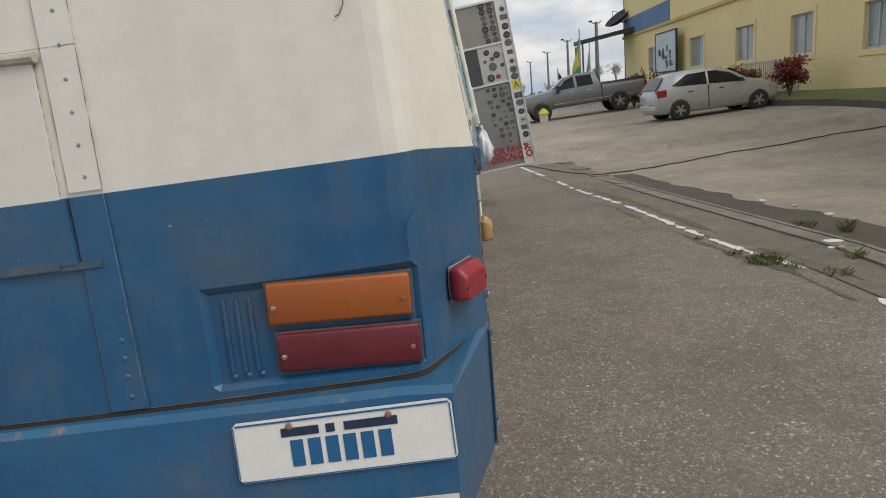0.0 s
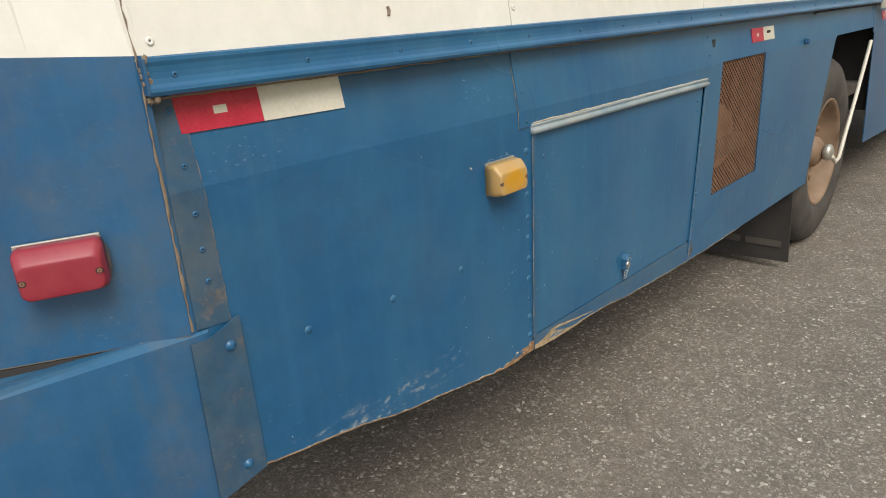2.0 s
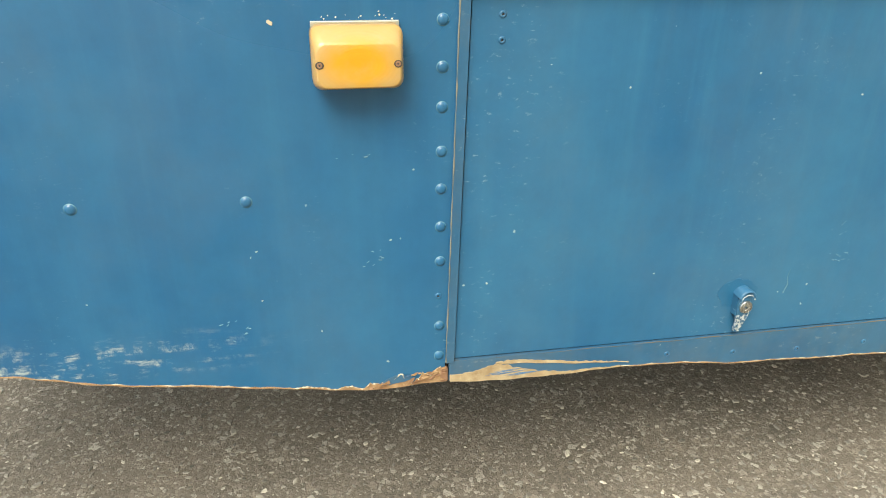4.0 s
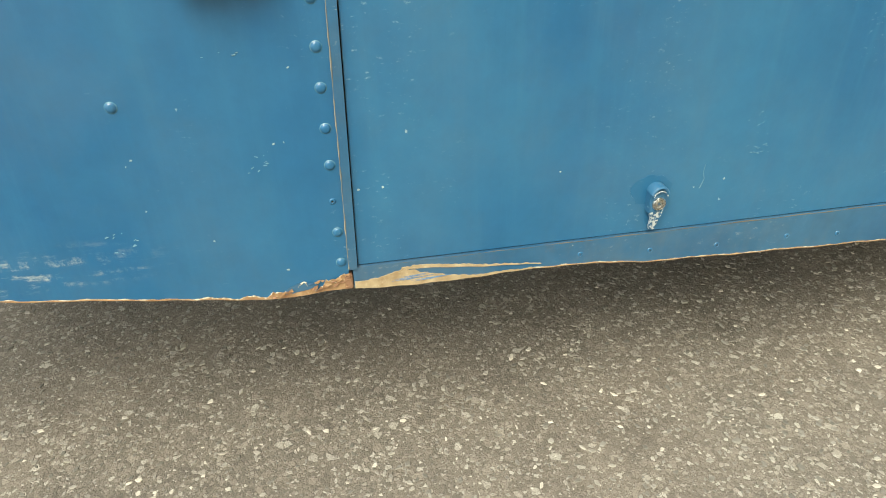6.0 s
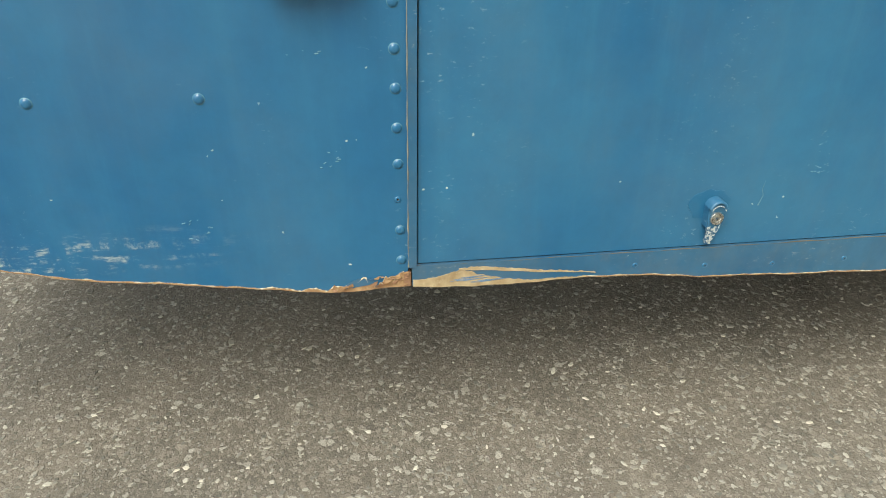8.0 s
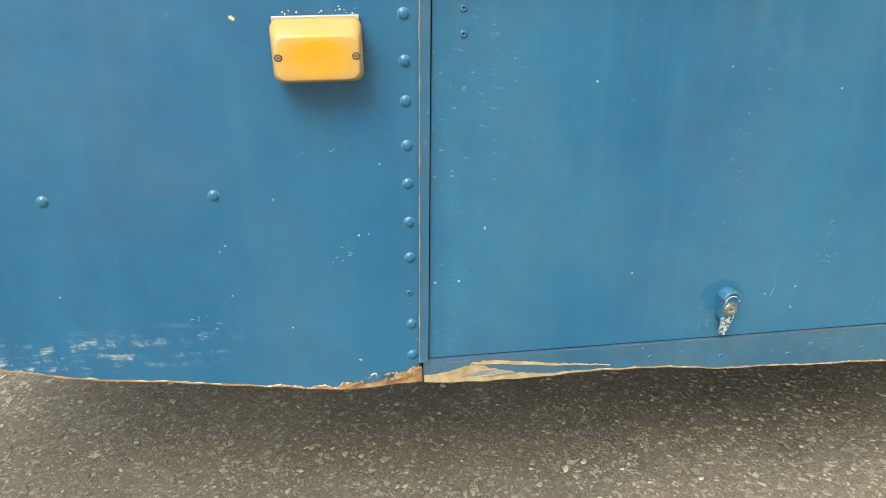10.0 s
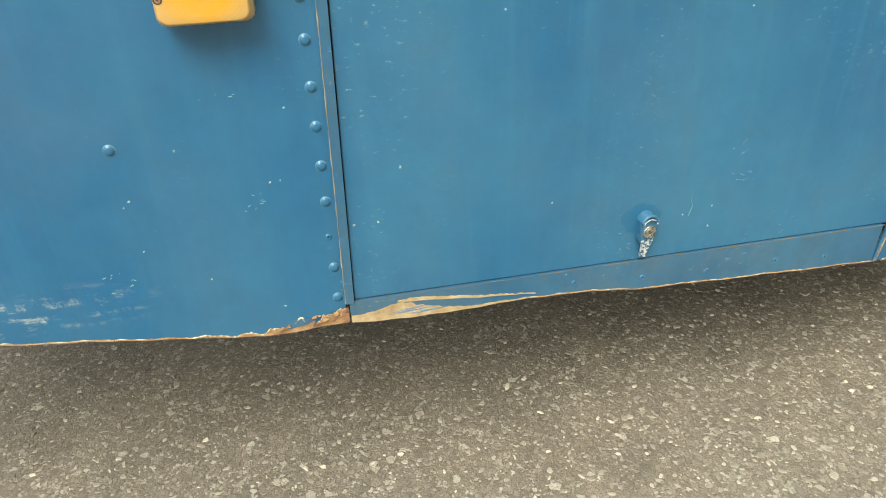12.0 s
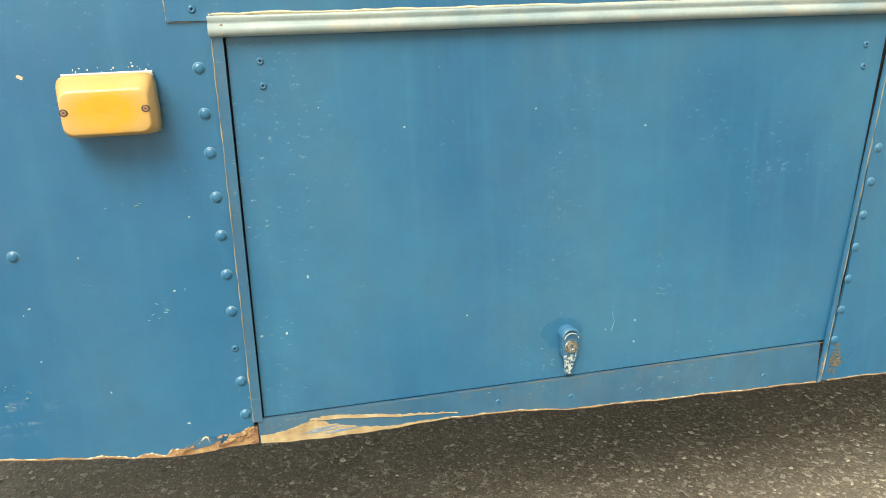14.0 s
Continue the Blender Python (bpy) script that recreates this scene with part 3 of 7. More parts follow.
bmesh.ops.translate(bm, vec=(0, 0.012, 0), verts=[v for v in inner["geom"] if isinstance(v, bmesh.types.BMVert)])
part("upper_rear_wall", bm, WHITE, bus, "plain white upper rear wall")

# sealant along the corner seam
bm = bmesh.new()
random.seed(3)
pts = [(0.001 + up_x(max(z, 1.3)) + random.uniform(-0.0006, 0.0006), -0.0165 + random.uniform(-0.001, 0.001), z) for z in np.linspace(0.905, 2.9, 140)]
ring_tube(bm, pts, lambda u: random.uniform(0.0004, 0.0030) if u < 0.2 else random.uniform(0.0004, 0.0020), 6)
part("seam_sealant", bm, DIRT, bus, "brown cracked sealant")

# corner strip with rivets
bm = bmesh.new()
slab(bm, yz([(-0.010, 0.905), (0.046, 0.900), (0.040, 1.246), (-0.010, 1.246)], 0.0025), (-0.002, 0, 0))
corner_strip = part("corner_strip", bm, DUSTY_BLUE, bus, "dusty faded blue corner strip with rivets")
crease(corner_strip)
bm = bmesh.new()
ring_tube(bm, [(0.002, 0.0462 - 0.006 * u + random.uniform(-0.0008, 0.0008), 0.902 + 0.343 * u) for u in np.linspace(0, 1, 50)], lambda u: random.uniform(0.0002, 0.0010), 5)
crease(part("seam_dirt", bm, DIRT, bus))
# dirt along the rear wall's lower edge; black slabs draw the gap's shade
bm = bmesh.new()
ring_tube(bm, [(x, y - 0.0005, 0.9160 + tilt(x)) for x, y in line2], lambda u: random.uniform(0.0004, 0.0012), 6)
part("edge_rust", bm, GAP_DIRT, bus, "rusty lower edge of the rear wall")
bm = bmesh.new()
for (xa, ya), (xb, yb) in zip(line2, line2[1:]):
    slab(bm, [(xa, ya - 0.002, 0.914 + tilt(xa)), (xb, yb - 0.002, 0.914 + tilt(xb)), (xb, yb + 0.008, 0.914 + tilt(xb)), (xa, ya + 0.008, 0.914 + tilt(xa))], (0, 0, -0.022))
part("shadow_gap", bm, BLACK, bus)

# bumper
def bump_y(x):
    return -0.362 - 0.02 * (1 - ((x + 1.15) / 1.085) ** 2)


bm = bmesh.new()
xs = [-0.068 - (2.30 - 0.136) * k / 24 for k in range(25)]
sec = []
front = [(x, bump_y(x)) for x in xs]
plan = [(0.005, 0.004), (0.004, -0.015)] + front + [(-2.31, -0.015), (-2.312, 0.004)]
for x, y in plan:
    side = y > -0.3
    t2 = tilt(x) if not side else 0.05 * (min(x, -0.1) + 0.1)
    b0 = 0.606 if side else 0.640
    back = y + 0.075 if not side else y
    bx = x - 0.055 * (1 if x > -1.15 else -1) if side else x - 0.02 * (x + 1.15)
    sec.append([bm.verts.new(p) for p in ((bx, back, 0.905 + t2), (x - (0.014 if side and x > -1.15 else 0.0), y + 0.014, 0.908 + t2), (x, y, 0.897 + t2), (x, y - (0 if side else 0.034), b0 + t2), (bx, back, b0 + t2))])
for r0, r1 in zip(sec, sec[1:]):
    for k in range(4):
        bm.faces.new((r0[k], r0[k + 1], r1[k + 1], r1[k]))
bumper = part("rear_bumper", bm, BLUE_LEDGE, bus, "dented blue steel rear bumper")
bumper.data.materials.append(BLUE_DARK)
# flat faces keep the slightly paler, rustier blue
for f in bumper.data.polygons:
    if abs(f.normal.z) < 0.6:
        f.material_index = 1
bm = bmesh.new()
slab(bm, [(0.008, -0.030, 0.604), (0.008, 0.060, 0.622), (0.008, 0.058, 0.906), (0.008, 0.050, 0.9045), (0.008, 0.034, 0.897), (0.008, 0.012, 0.889), (0.008, -0.006, 0.886), (0.008, -0.026, 0.888)], (-0.004, 0, 0))
flange = part("bumper_flange", bm, DUSTY_BLUE, bus, "riveted overlapping bumper flange")

bm = bmesh.new()
slab(bm, [(-0.074, -0.344, 0.888), (-0.012, -0.015, 0.886), (-0.07, 0.02, 0.890), (-0.22, -0.26, 0.892), (-0.45, -0.30, 0.878), (-0.45, -0.362, 0.874)], (0, 0, 0.013))
part("bumper_ledge", bm, BLUE_LEDGE, bus)

# underside: unseen floor and rails, heights set to shade the ground
bm = bmesh.new()
box(bm, -2.24, -0.06, 0.05, 9.5, 0.74, 0.80)
for y0, y1 in ((0.0, 3.0), (4.5, 7.0)):
    box(bm, -1.60, -1.45, y0 + 0.1, y1, 0.58, 0.74)
    box(bm, -0.85, -0.70, y0 + 0.1, y1, 0.58, 0.74)
part("chassis", bm, UNDER, bus, "unseen chassis and floor, placed to shade the ground")
# unseen far walls; the side's lower edge is raised to let light under
bm = bmesh.new()
for q in ([(-2.3, -0.02, 0.68), (-2.3, 9.6, 0.62), (-2.3, 9.6, 1.30), (-2.3, -0.02, 1.30)], [(-2.3, -0.02, 1.3), (-2.3, 9.6, 1.30), (-2.06, 9.6, TOP), (-2.06, -0.02, TOP)], [(0, 9.6, 0.45), (-2.3, 9.6, 0.45), (-2.06, 9.6, TOP), (-0.24, 9.6, TOP)]):
    slab(bm, q, (0.01, -0.01, 0))
part("far_wall", bm, WHITE, bus)
bm = bmesh.new()
slab(bm, [(-0.20, -0.28, TOP - 0.05), (-0.24, 9.6, TOP), (-0.5, 9.6, TOP + 0.12), (-1.8, 9.6, TOP + 0.12), (-2.06, 9.6, TOP), (-2.06, -0.28, TOP - 0.05)], (0, 0, 0.02))
part("roof", bm, WHITE, bus)
bm = bmesh.new()
box(bm, -0.55, -0.02, 3.1, 3.14, 0.62, 1.26)
box(bm, -0.55, -0.02, 4.42, 4.46, 0.62, 1.26)
box(bm, -0.56, -0.54, 3.1, 4.46, 0.55, 1.26)
box(bm, -0.56, -0.006, 3.1, 4.46, 1.24, 1.27)
part("wheel_housing", bm, BLACK, bus)

BLUE_LOCK = paint("darker_blue_lock_paint", (0.0075, 0.079, 0.188), (0.025, 0.122, 0.228), (0.2, 0.3, 0.33), streak=0.4)
SCUFF = worn("chalky_blue_scuff", (0.075, 0.20, 0.28), (0.17, 0.29, 0.34), 0.8, 30, 200, 0.1)
CHIPS = [(0.641, 1.021), (0.496, 1.074), (0.596, 0.739), (0.588, 0.731), (0.803, 0.839), (0.771, 0.742), (0.784, 0.743), (1.389, 0.601), (1.439, 0.61), (1.091, 0.934), (1.278, 0.947), (1.446, 0.913), (0.98, 0.966), (0.907, 0.662), (0.671, 0.61), (0.38, 0.682), (0.596, 0.666), (0.762, 0.548), (0.873, 0.662), (1.167, 0.654)]

# ---- rivets and screws ----
bm = bmesh.new()
lathe(bm, [(0.0088, 0.0), (0.0083, 0.0006), (0.0077, 0.0007), (0.0068, 0.0018), (0.0050, 0.0028), (0.0026, 0.0033), (0.0, 0.0034)], pose(0, 0, 0, 0, 90, 0), 16)
bmesh.ops.scale(bm, vec=(1.0, 0.88, 0.88), verts=bm.verts)
RIVET = mesh_of(bm, "rivet", BLUE)
RIVET.materials.append(RING)
# outer ring of each rivet in a lighter blue
for f in RIVET.polygons:
    if math.hypot(f.center[1], f.center[2]) > 0.0068:
        f.material_index = 1
bm = bmesh.new()
lathe(bm, [(0.0062, 0.0), (0.0060, 0.0012), (0.0045, 0.0022), (0.0020, 0.0024), (0.0016, 0.0006), (0.0, 0.0004)], pose(0, 0, 0, 0, 90, 0), 12)
bmesh.ops.scale(bm, vec=(0.8, 0.78, 0.78), verts=bm.verts)
POP = mesh_of(bm, "pop_rivet", BLUE)
bm = bmesh.new()
lathe(bm, [(0.0062, 0.0), (0.0060, 0.0012), (0.0045, 0.0022), (0.0020, 0.0024), (0.0016, 0.0006), (0.0, 0.0004)], pose(0, 0, 0, 0, 90, 0), 12)
POP_WHITE = mesh_of(bm, "pop_rivet_white", WHITE)
# black centres put the shade of the rivet holes into the colour
for me in (POP, POP_WHITE):
    me.materials.append(BLACK)
    for f in me.polygons:
        if math.hypot(f.center[1], f.center[2]) < 0.0016:
            f.material_index = 1

RIVET_COLUMN = (1.022, 0.967, 0.918, 0.861, 0.810, 0.756, 0.704, 0.600, 0.549)
for z in RIVET_COLUMN:
    piece("rivet", RIVET, side_rear, pose(0.0, 0.8405 - 0.006 * (1.02 - z), z))
piece("rivet", POP, side_rear, pose(0.0, 0.836, 0.650))
for y, z in ((0.591, 0.808), (0.388, 0.812), (0.186, 0.826)):
    piece("rivet", RIVET, side_rear, pose(0.0, y, z))
piece("rivet", POP, over, pose(0.003, 0.842, 1.090))
for z in (1.158, 1.226):
    piece("rivet", POP, over, pose(0.003 + bend_x(z), 0.836, z, 0, -9.6, 0))
for z in (1.027, 0.997):
    piece("rivet", POP, hatch, pose(-0.002, 0.914, z))
for z in (1.011, 0.979):
    piece("rivet", POP, hatch, pose(-0.002, 1.812, z))
for k in range(7):
    z = 0.850 - 0.0545 * k
    piece("rivet", RIVET, side_mid, pose(0.0, 1.858 - 0.007 * k, z))
for z in (1.15, 1.21):
    piece("rivet", POP, side_mid, pose(bend_x(z), 1.895, z, 0, -9.6, 0))
for y, dz in ((1.21, 0.022), (1.33, 0.026), (1.45, 0.024), (1.58, 0.030), (1.68, 0.026)):
    piece("rivet", POP, bus, pose(0.0012, y, skirt_z(y) + dz - 0.004))
for y in (0.028, 0.250, 0.455, 0.650, 0.850, 1.06, 1.27, 1.48, 1.70, 1.93, 2.17, 2.42, 2.70, 3.0, 3.3, 3.6, 3.9):
    piece("rivet", POP, belt, pose(0.009, y, 1.277))
for z in (1.228, 1.150, 1.080, 1.025, 0.975):
    piece("rivet", POP, corner_strip, pose(0.0028 + bend_x(z), 0.022, z))
lean_rot = -math.degrees(math.atan(LEAN))
for k in range(16):
    z = 1.322 + 0.066 * k + (0.008 if k % 3 else 0)
    piece("rivet", POP_WHITE, uppers[0], pose(up_x(z) + 0.0005, 0.008, z, 0, lean_rot, 0))
for col, (y, host) in enumerate(((0.812, 1), (1.826, 2), (2.912, 3), (5.56, 5))):
    for k in range(9):
        z = 1.338 + 0.105 * k
        piece("rivet", POP_WHITE, uppers[host], pose(up_x(z) + 0.0005, y, z, 0, lean_rot, 0))

# bolts of the bumper flange
bm = bmesh.new()
lathe(bm, [(0.0125, 0.0), (0.012, 0.0014), (0.0085, 0.0020), (0.0080, 0.0048), (0.006, 0.0060), (0.0, 0.0062)], pose(0, 0, 0, 0, 90, 0), 14)
bmesh.ops.scale(bm, vec=(0.9, 0.72, 0.72), verts=bm.verts)
BOLT = mesh_of(bm, "bolt", BLUE)
for y, z in ((0.035, 0.862), (0.028, 0.645)):
    piece("bolt", BOLT, flange, pose(0.008, y, z))

# ---- hatch trim ----
bm = bmesh.new()
slab(bm, yz([(0.8475, 0.536), (0.8600, 0.536), (0.8740, 1.076), (0.8605, 1.088)], 0.0045), (-0.009, 0, 0))
part("hatch_frame_strip", bm, BLUE_SKIRT, bus, "blue strip with worn edges beside the hatch")
bm = bmesh.new()
box(bm, -0.03, -0.012, 0.845, 1.87, 0.50, 1.10)
part("hatch_recess", bm, BLACK, bus)
bm = bmesh.new()
prof = [(-0.001, 1.085), (0.006, 1.086), (0.008, 1.0825), (0.005, 1.079), (0.0045, 1.0765), (0.009, 1.0755), (0.0122, 1.073), (0.0135, 1.0695), (0.0128, 1.0655), (0.010, 1.0625), (0.005, 1.061), (-0.002, 1.062)]
rows = []
for k in range(12):
    y = 0.858 + (1.868 - 0.858) * k / 11
    rows.append([bm.verts.new((x, y, z - 0.003 - 0.004 * k / 11 + 0.001 * math.sin(5 * y))) for x, z in prof])
for r0, r1 in zip(rows, rows[1:]):
    for k in range(len(prof) - 1):
        bm.faces.new((r0[k], r0[k + 1], r1[k + 1], r1[k]))
bm.faces.new(rows[0])
bm.faces.new(list(reversed(rows[-1])))
sealant = bmesh.new()
random.seed(71)
ring_tube(sealant, [(0.003, y, 1.0838 - 0.004 * (y - 0.858) / 1.01 + random.uniform(-0.0006, 0.0006)) for y in np.linspace(0.86, 1.866, 60)], lambda u: random.uniform(0.0010, 0.0026), 6)
part("sealant_bead", sealant, PRIMER, bus, "cream bead of old sealant")
part("hatch_hinge_moulding", bm, TRIM, bus, "blue-grey metal drip moulding above the hatch", True)
bm = bmesh.new()
random.seed(11)
for k in range(40):
    r = random.uniform(0.0008, 0.0024)
    bmesh.ops.create_icosphere(bm, subdivisions=1, radius=0.7 * r, matrix=pose(0.006 + random.uniform(0, 0.005), 0.866 + abs(random.gauss(0, 0.010)), 1.064 + random.gauss(0, 0.003)))
part("sealant_lump", bm, BARE, bus, "crumbled tan sealant")
bm = bmesh.new()
slab(bm, yz([(1.786, 0.448), (1.794, 0.448), (1.862, 1.06), (1.856, 1.06)], 0.003), (-0.003, 0, 0))
part("panel_edge_strip", bm, BLUE, bus)
bm = bmesh.new()
pts = [(0.0015, y, float(np.interp(y, (0.86, 1.30, 1.79), (0.5365, 0.5295, 0.5225))) + 0.0006 * math.sin(60 * y)) for y in np.linspace(0.86, 1.79, 40)]
ring_tube(bm, pts, lambda u: random.uniform(0.0002, 0.0007) + 0.0005 * u, 6)
part("hatch_gap_dirt", bm, GAP_DIRT, bus, "dirt packed into the gap")

# thin lines of dirt where sheets overlap
random.seed(52)
for path in ([(0.0012, 0.8115, z) for z in np.linspace(1.262, 1.078, 24)], [(0.0012, y, 1.0762) for y in np.linspace(0.8115, 0.862, 8)], [(0.0046, 0.8608 - 0.0134 * u, 1.083 - 0.545 * u) for u in np.linspace(0, 1, 40)], [(0.003, 1.7945 + 0.068 * u, 0.45 + 0.61 * u) for u in np.linspace(0, 1, 40)]):
    bm = bmesh.new()
    ring_tube(bm, [(x + random.uniform(-0.0004, 0.0004), y + random.uniform(-0.0004, 0.0004), z) for x, y, z in path], lambda u: max(0.0003, random.uniform(0.0, 0.0014)), 5)
    crease(part("seam_dirt", bm, SEAM, bus, "fine line of dirt and bare edge along the seam"))

# hatch lock: hooded body, barrel and tongue
FLAKY, fn, fl, fb = mat_nodes("flaking_blue_paint_on_metal", 0.4)
f_mask = ramp(fn, fl, noise_tex(fn, fl, world_co(fn, fl), 190, 6, 0.7), [(0.47, grey(0)), (0.53, grey(1))])
fl.new(mixc(fn, fl, f_mask, (0.020, 0.105, 0.21), (0.52, 0.56, 0.56)), fb.inputs["Base Color"])
fb.inputs["Metallic"].default_value = 0.15
bump(fn, fl, fb, f_mask, 0.5, 0.0006)


def lock_outline(w, low, high, round_top):
    """A plate outline with a rounded head, across y and up z."""
    pts = [(-w * 0.92, low), (w * 0.92, low), (w, (low + high) / 2)]
    for k in range(9):
        a = math.pi * k / 8
        pts.append((w * math.cos(a), high - round_top + round_top * math.sin(a)))
    return pts + [(-w, (low + high) / 2)]


bm = bmesh.new()
slab(bm, [(0.013, 1.3225 + y, z) for y, z in lock_outline(0.0125, 0.572, 0.616, 0.009)], (-0.0145, 0, 0))
bmesh.ops.bevel(bm, geom=[e for e in bm.edges if all(v.co.x > 0.012 for v in e.verts)], offset=0.002, segments=2, affect="EDGES")
lock = part("hatch_lock", bm, BLUE, bus, "small hatch lock painted over in blue")
bm = bmesh.new()
rows = []
for k in range(11):
    a = math.pi * (0.06 + 0.88 * k / 10)
    y, z = 1.3235 + 0.0150 * math.cos(a), 0.6035 + 0.0155 * math.sin(a)
    rows.append([bm.verts.new(p) for p in ((-0.002, y, z), (0.016, y, z), (0.0195, y + 0.002 * -math.cos(a), z - 0.0022), (0.0165, y - 0.004 * math.cos(a), z - 0.0045))])
for r0, r1 in zip(rows, rows[1:]):
    for k in range(3):
        bm.faces.new((r0[k], r0[k + 1], r1[k + 1], r1[k]))
part("hood", bm, BLUE, lock, "blue arched hood over the barrel", True)
bm = bmesh.new()
ring_tube(bm, [(0.0185, 1.3235 + 0.0118 * math.cos(a), 0.600 + 0.0115 * math.sin(a)) for a in np.linspace(0.25, 2.9, 12)], 0.0010, 6)
part("hood_edge", bm, FLAKY, lock, "bare metal rim of the hood")
bm = bmesh.new()
lathe(bm, [(0.0108, 0.0), (0.0108, 0.0035), (0.0100, 0.0048), (0.0092, 0.0048), (0.0088, 0.0036), (0.0078, 0.0036), (0.0072, 0.0056), (0.0052, 0.0060), (0.0046, 0.0040), (0.0024, 0.0038), (0.0020, 0.0010), (0.0, 0.0008)], pose(0.012, 1.3245, 0.5885, 0, 90, 0), 22)
part("barrel", bm, STEEL, lock, "tarnished lock barrel")
bm = bmesh.new()
slab(bm, [(0.0125, 1.3130, 0.579), (0.0125, 1.3345, 0.579), (0.0125, 1.3330, 0.568), (0.011, 1.3300, 0.560), (0.009, 1.3295, 0.548), (0.008, 1.3270, 0.540), (0.008, 1.3185, 0.540), (0.009, 1.3165, 0.548), (0.011, 1.3170, 0.560), (0.0125, 1.3140, 0.568)], (-0.005, 0, 0))
part("tongue", bm, FLAKY, lock, "bare tongue with flaking paint")

# darker blue patch round the lock
bm = bmesh.new()
random.seed(19)
loop = []
for k in range(28):
    a = 2 * math.pi * k / 28
    r = 1 + 0.35 * noise.noise((2 * math.cos(a), 2 * math.sin(a), 4))
    loop.append((1.316 + 0.034 * r * math.cos(a), 0.606 + 0.026 * r * math.sin(a)))
slab(bm, yz(loop, -0.0014), (-0.0008, 0, 0))
part("dark_lock_patch", bm, BLUE_LOCK, bus, "darker blue patch round the lock")
# single chips and scratches in the paint
for k, (y, z) in enumerate(CHIPS):
    bm = bmesh.new()
    s = random.uniform(0.0011, 0.0025) * (2.4 if k == 0 else 1)
    tilt_a = random.uniform(0, 3.1)
    loop = []
    for i in range(9):
        a = 2 * math.pi * i / 9
        u, w = s * random.uniform(0.6, 1.1) * math.cos(a), s * random.uniform(0.35, 0.8) * math.sin(a)
        loop.append((y + u * math.cos(tilt_a) - w * math.sin(tilt_a), z + u * math.sin(tilt_a) + w * math.cos(tilt_a)))
    x = 0.0006 if y < 0.846 else -0.0013
    slab(bm, yz(loop, x), (-0.0008, 0, 0))
    part("paint_chip", bm, PRIMER if k == 0 else CHIP, bus)
bm = bmesh.new()
ring_tube(bm, [(-0.0016, 1.402, 0.640), (-0.0016, 1.400, 0.626), (-0.0016, 1.404, 0.614), (-0.0016, 1.401, 0.604), (-0.0016, 1.399, 0.598)], lambda u: 0.0002 + 0.0006 * u, 5)
part("scratch", bm, SCUFF, bus)
for y0, z0, n2 in ((0.742, 0.716, 8), (0.565, 0.622, 10), (1.49, 0.655, 16), (1.47, 0.70, 7), (0.735, 0.855, 4)):
    for k in range(n2):
        bm = bmesh.new()
        y, z = y0 + random.gauss(0, 0.014), z0 + random.gauss(0, 0.010)
        a, ln = random.uniform(-0.5, 0.9), random.uniform(0.001, 0.005)
        x = 0.0005 if y < 0.846 else -0.0016
        ring_tube(bm, [(x, y, z), (x, y + ln * math.cos(a), z + ln * math.sin(a))], random.uniform(0.0003, 0.0007), 4)
        part("scuff_mark", bm, SCUFF, bus)

# rust hole near the panel joint
bm = bmesh.new()
random.seed(5)
for k in range(90):
    size = random.uniform(0.0010, 0.0032)
    bmesh.ops.create_icosphere(bm, subdivisions=1, radius=size, matrix=pose(0.0004, 1.822 + random.gauss(0, 0.006), 0.484 + random.gauss(0, 0.013), random.uniform(0, 90)) @ Matrix.Diagonal((0.28, random.uniform(0.5, 1.3), 1, 1)))
part("rust_patch", bm, GAP_DIRT, bus, "crumbling rust patch")
bm = bmesh.new()
ring_tube(bm, [(0.0026, 1.7915 + 0.0065 * u + random.uniform(-0.0012, 0.0012), 0.450 + 0.062 * u) for u in np.linspace(0, 1, 24)], lambda u: random.uniform(0.0004, 0.0030) * (1.1 - u), 6)
part("rust_streak", bm, DIRT, bus, "rusty joint at the end of the skirt strip")


def bare_strip(name, a, b, height, seed, x=0.0006, step=0.006):
    """Worn lower edge where paint has broken off, with a ragged top."""
    random.seed(seed)
    bm = bmesh.new()
    low, top = [], []
    k = round((b - a) / step)
    for i in range(k + 1):
        y = a + (b - a) * i / k
        z = skirt_z(y)
        h = max(0.0004, height(y) * (0.50 + 1.0 * noise.noise((y * 52, seed, 0)) + 0.4 * noise.noise((y * 190, seed, 3)) + 0.12 * random.random()))
        low.append(bm.verts.new((x, y, z - 0.0008)))
        top.append(bm.verts.new((x, y, z + h)))
    for i in range(k):
        bm.faces.new((low[i], low[i + 1], top[i + 1], top[i]))
    rim = [tuple(v.co) for v in top]
    got = bmesh.ops.extrude_face_region(bm, geom=bm.faces[:])
    bmesh.ops.translate(bm, vec=(-0.003, 0, 0), verts=[v for v in got["geom"] if isinstance(v, bmesh.types.BMVert)])
    ob = part(name, bm, BARE, bus, "bare tan edge with flaked paint")
    bm = bmesh.new()
    ring_tube(bm, rim, lambda u: max(0.0001, random.uniform(-0.0022, 0.0010) if seed != 2 else random.uniform(-0.0010, 0.0018)), 5)
    part("paint_rim", bm, PRIMER, bus)
    return ob


bare_strip("bare_edge", 0.03, 0.62, lambda y: 0.0028, 1)
bare_strip("bare_edge", 0.62, 0.846, lambda y: 0.003 + 0.021 * smooth01((y - 0.66) / 0.15), 2, 0.0012, 0.003)
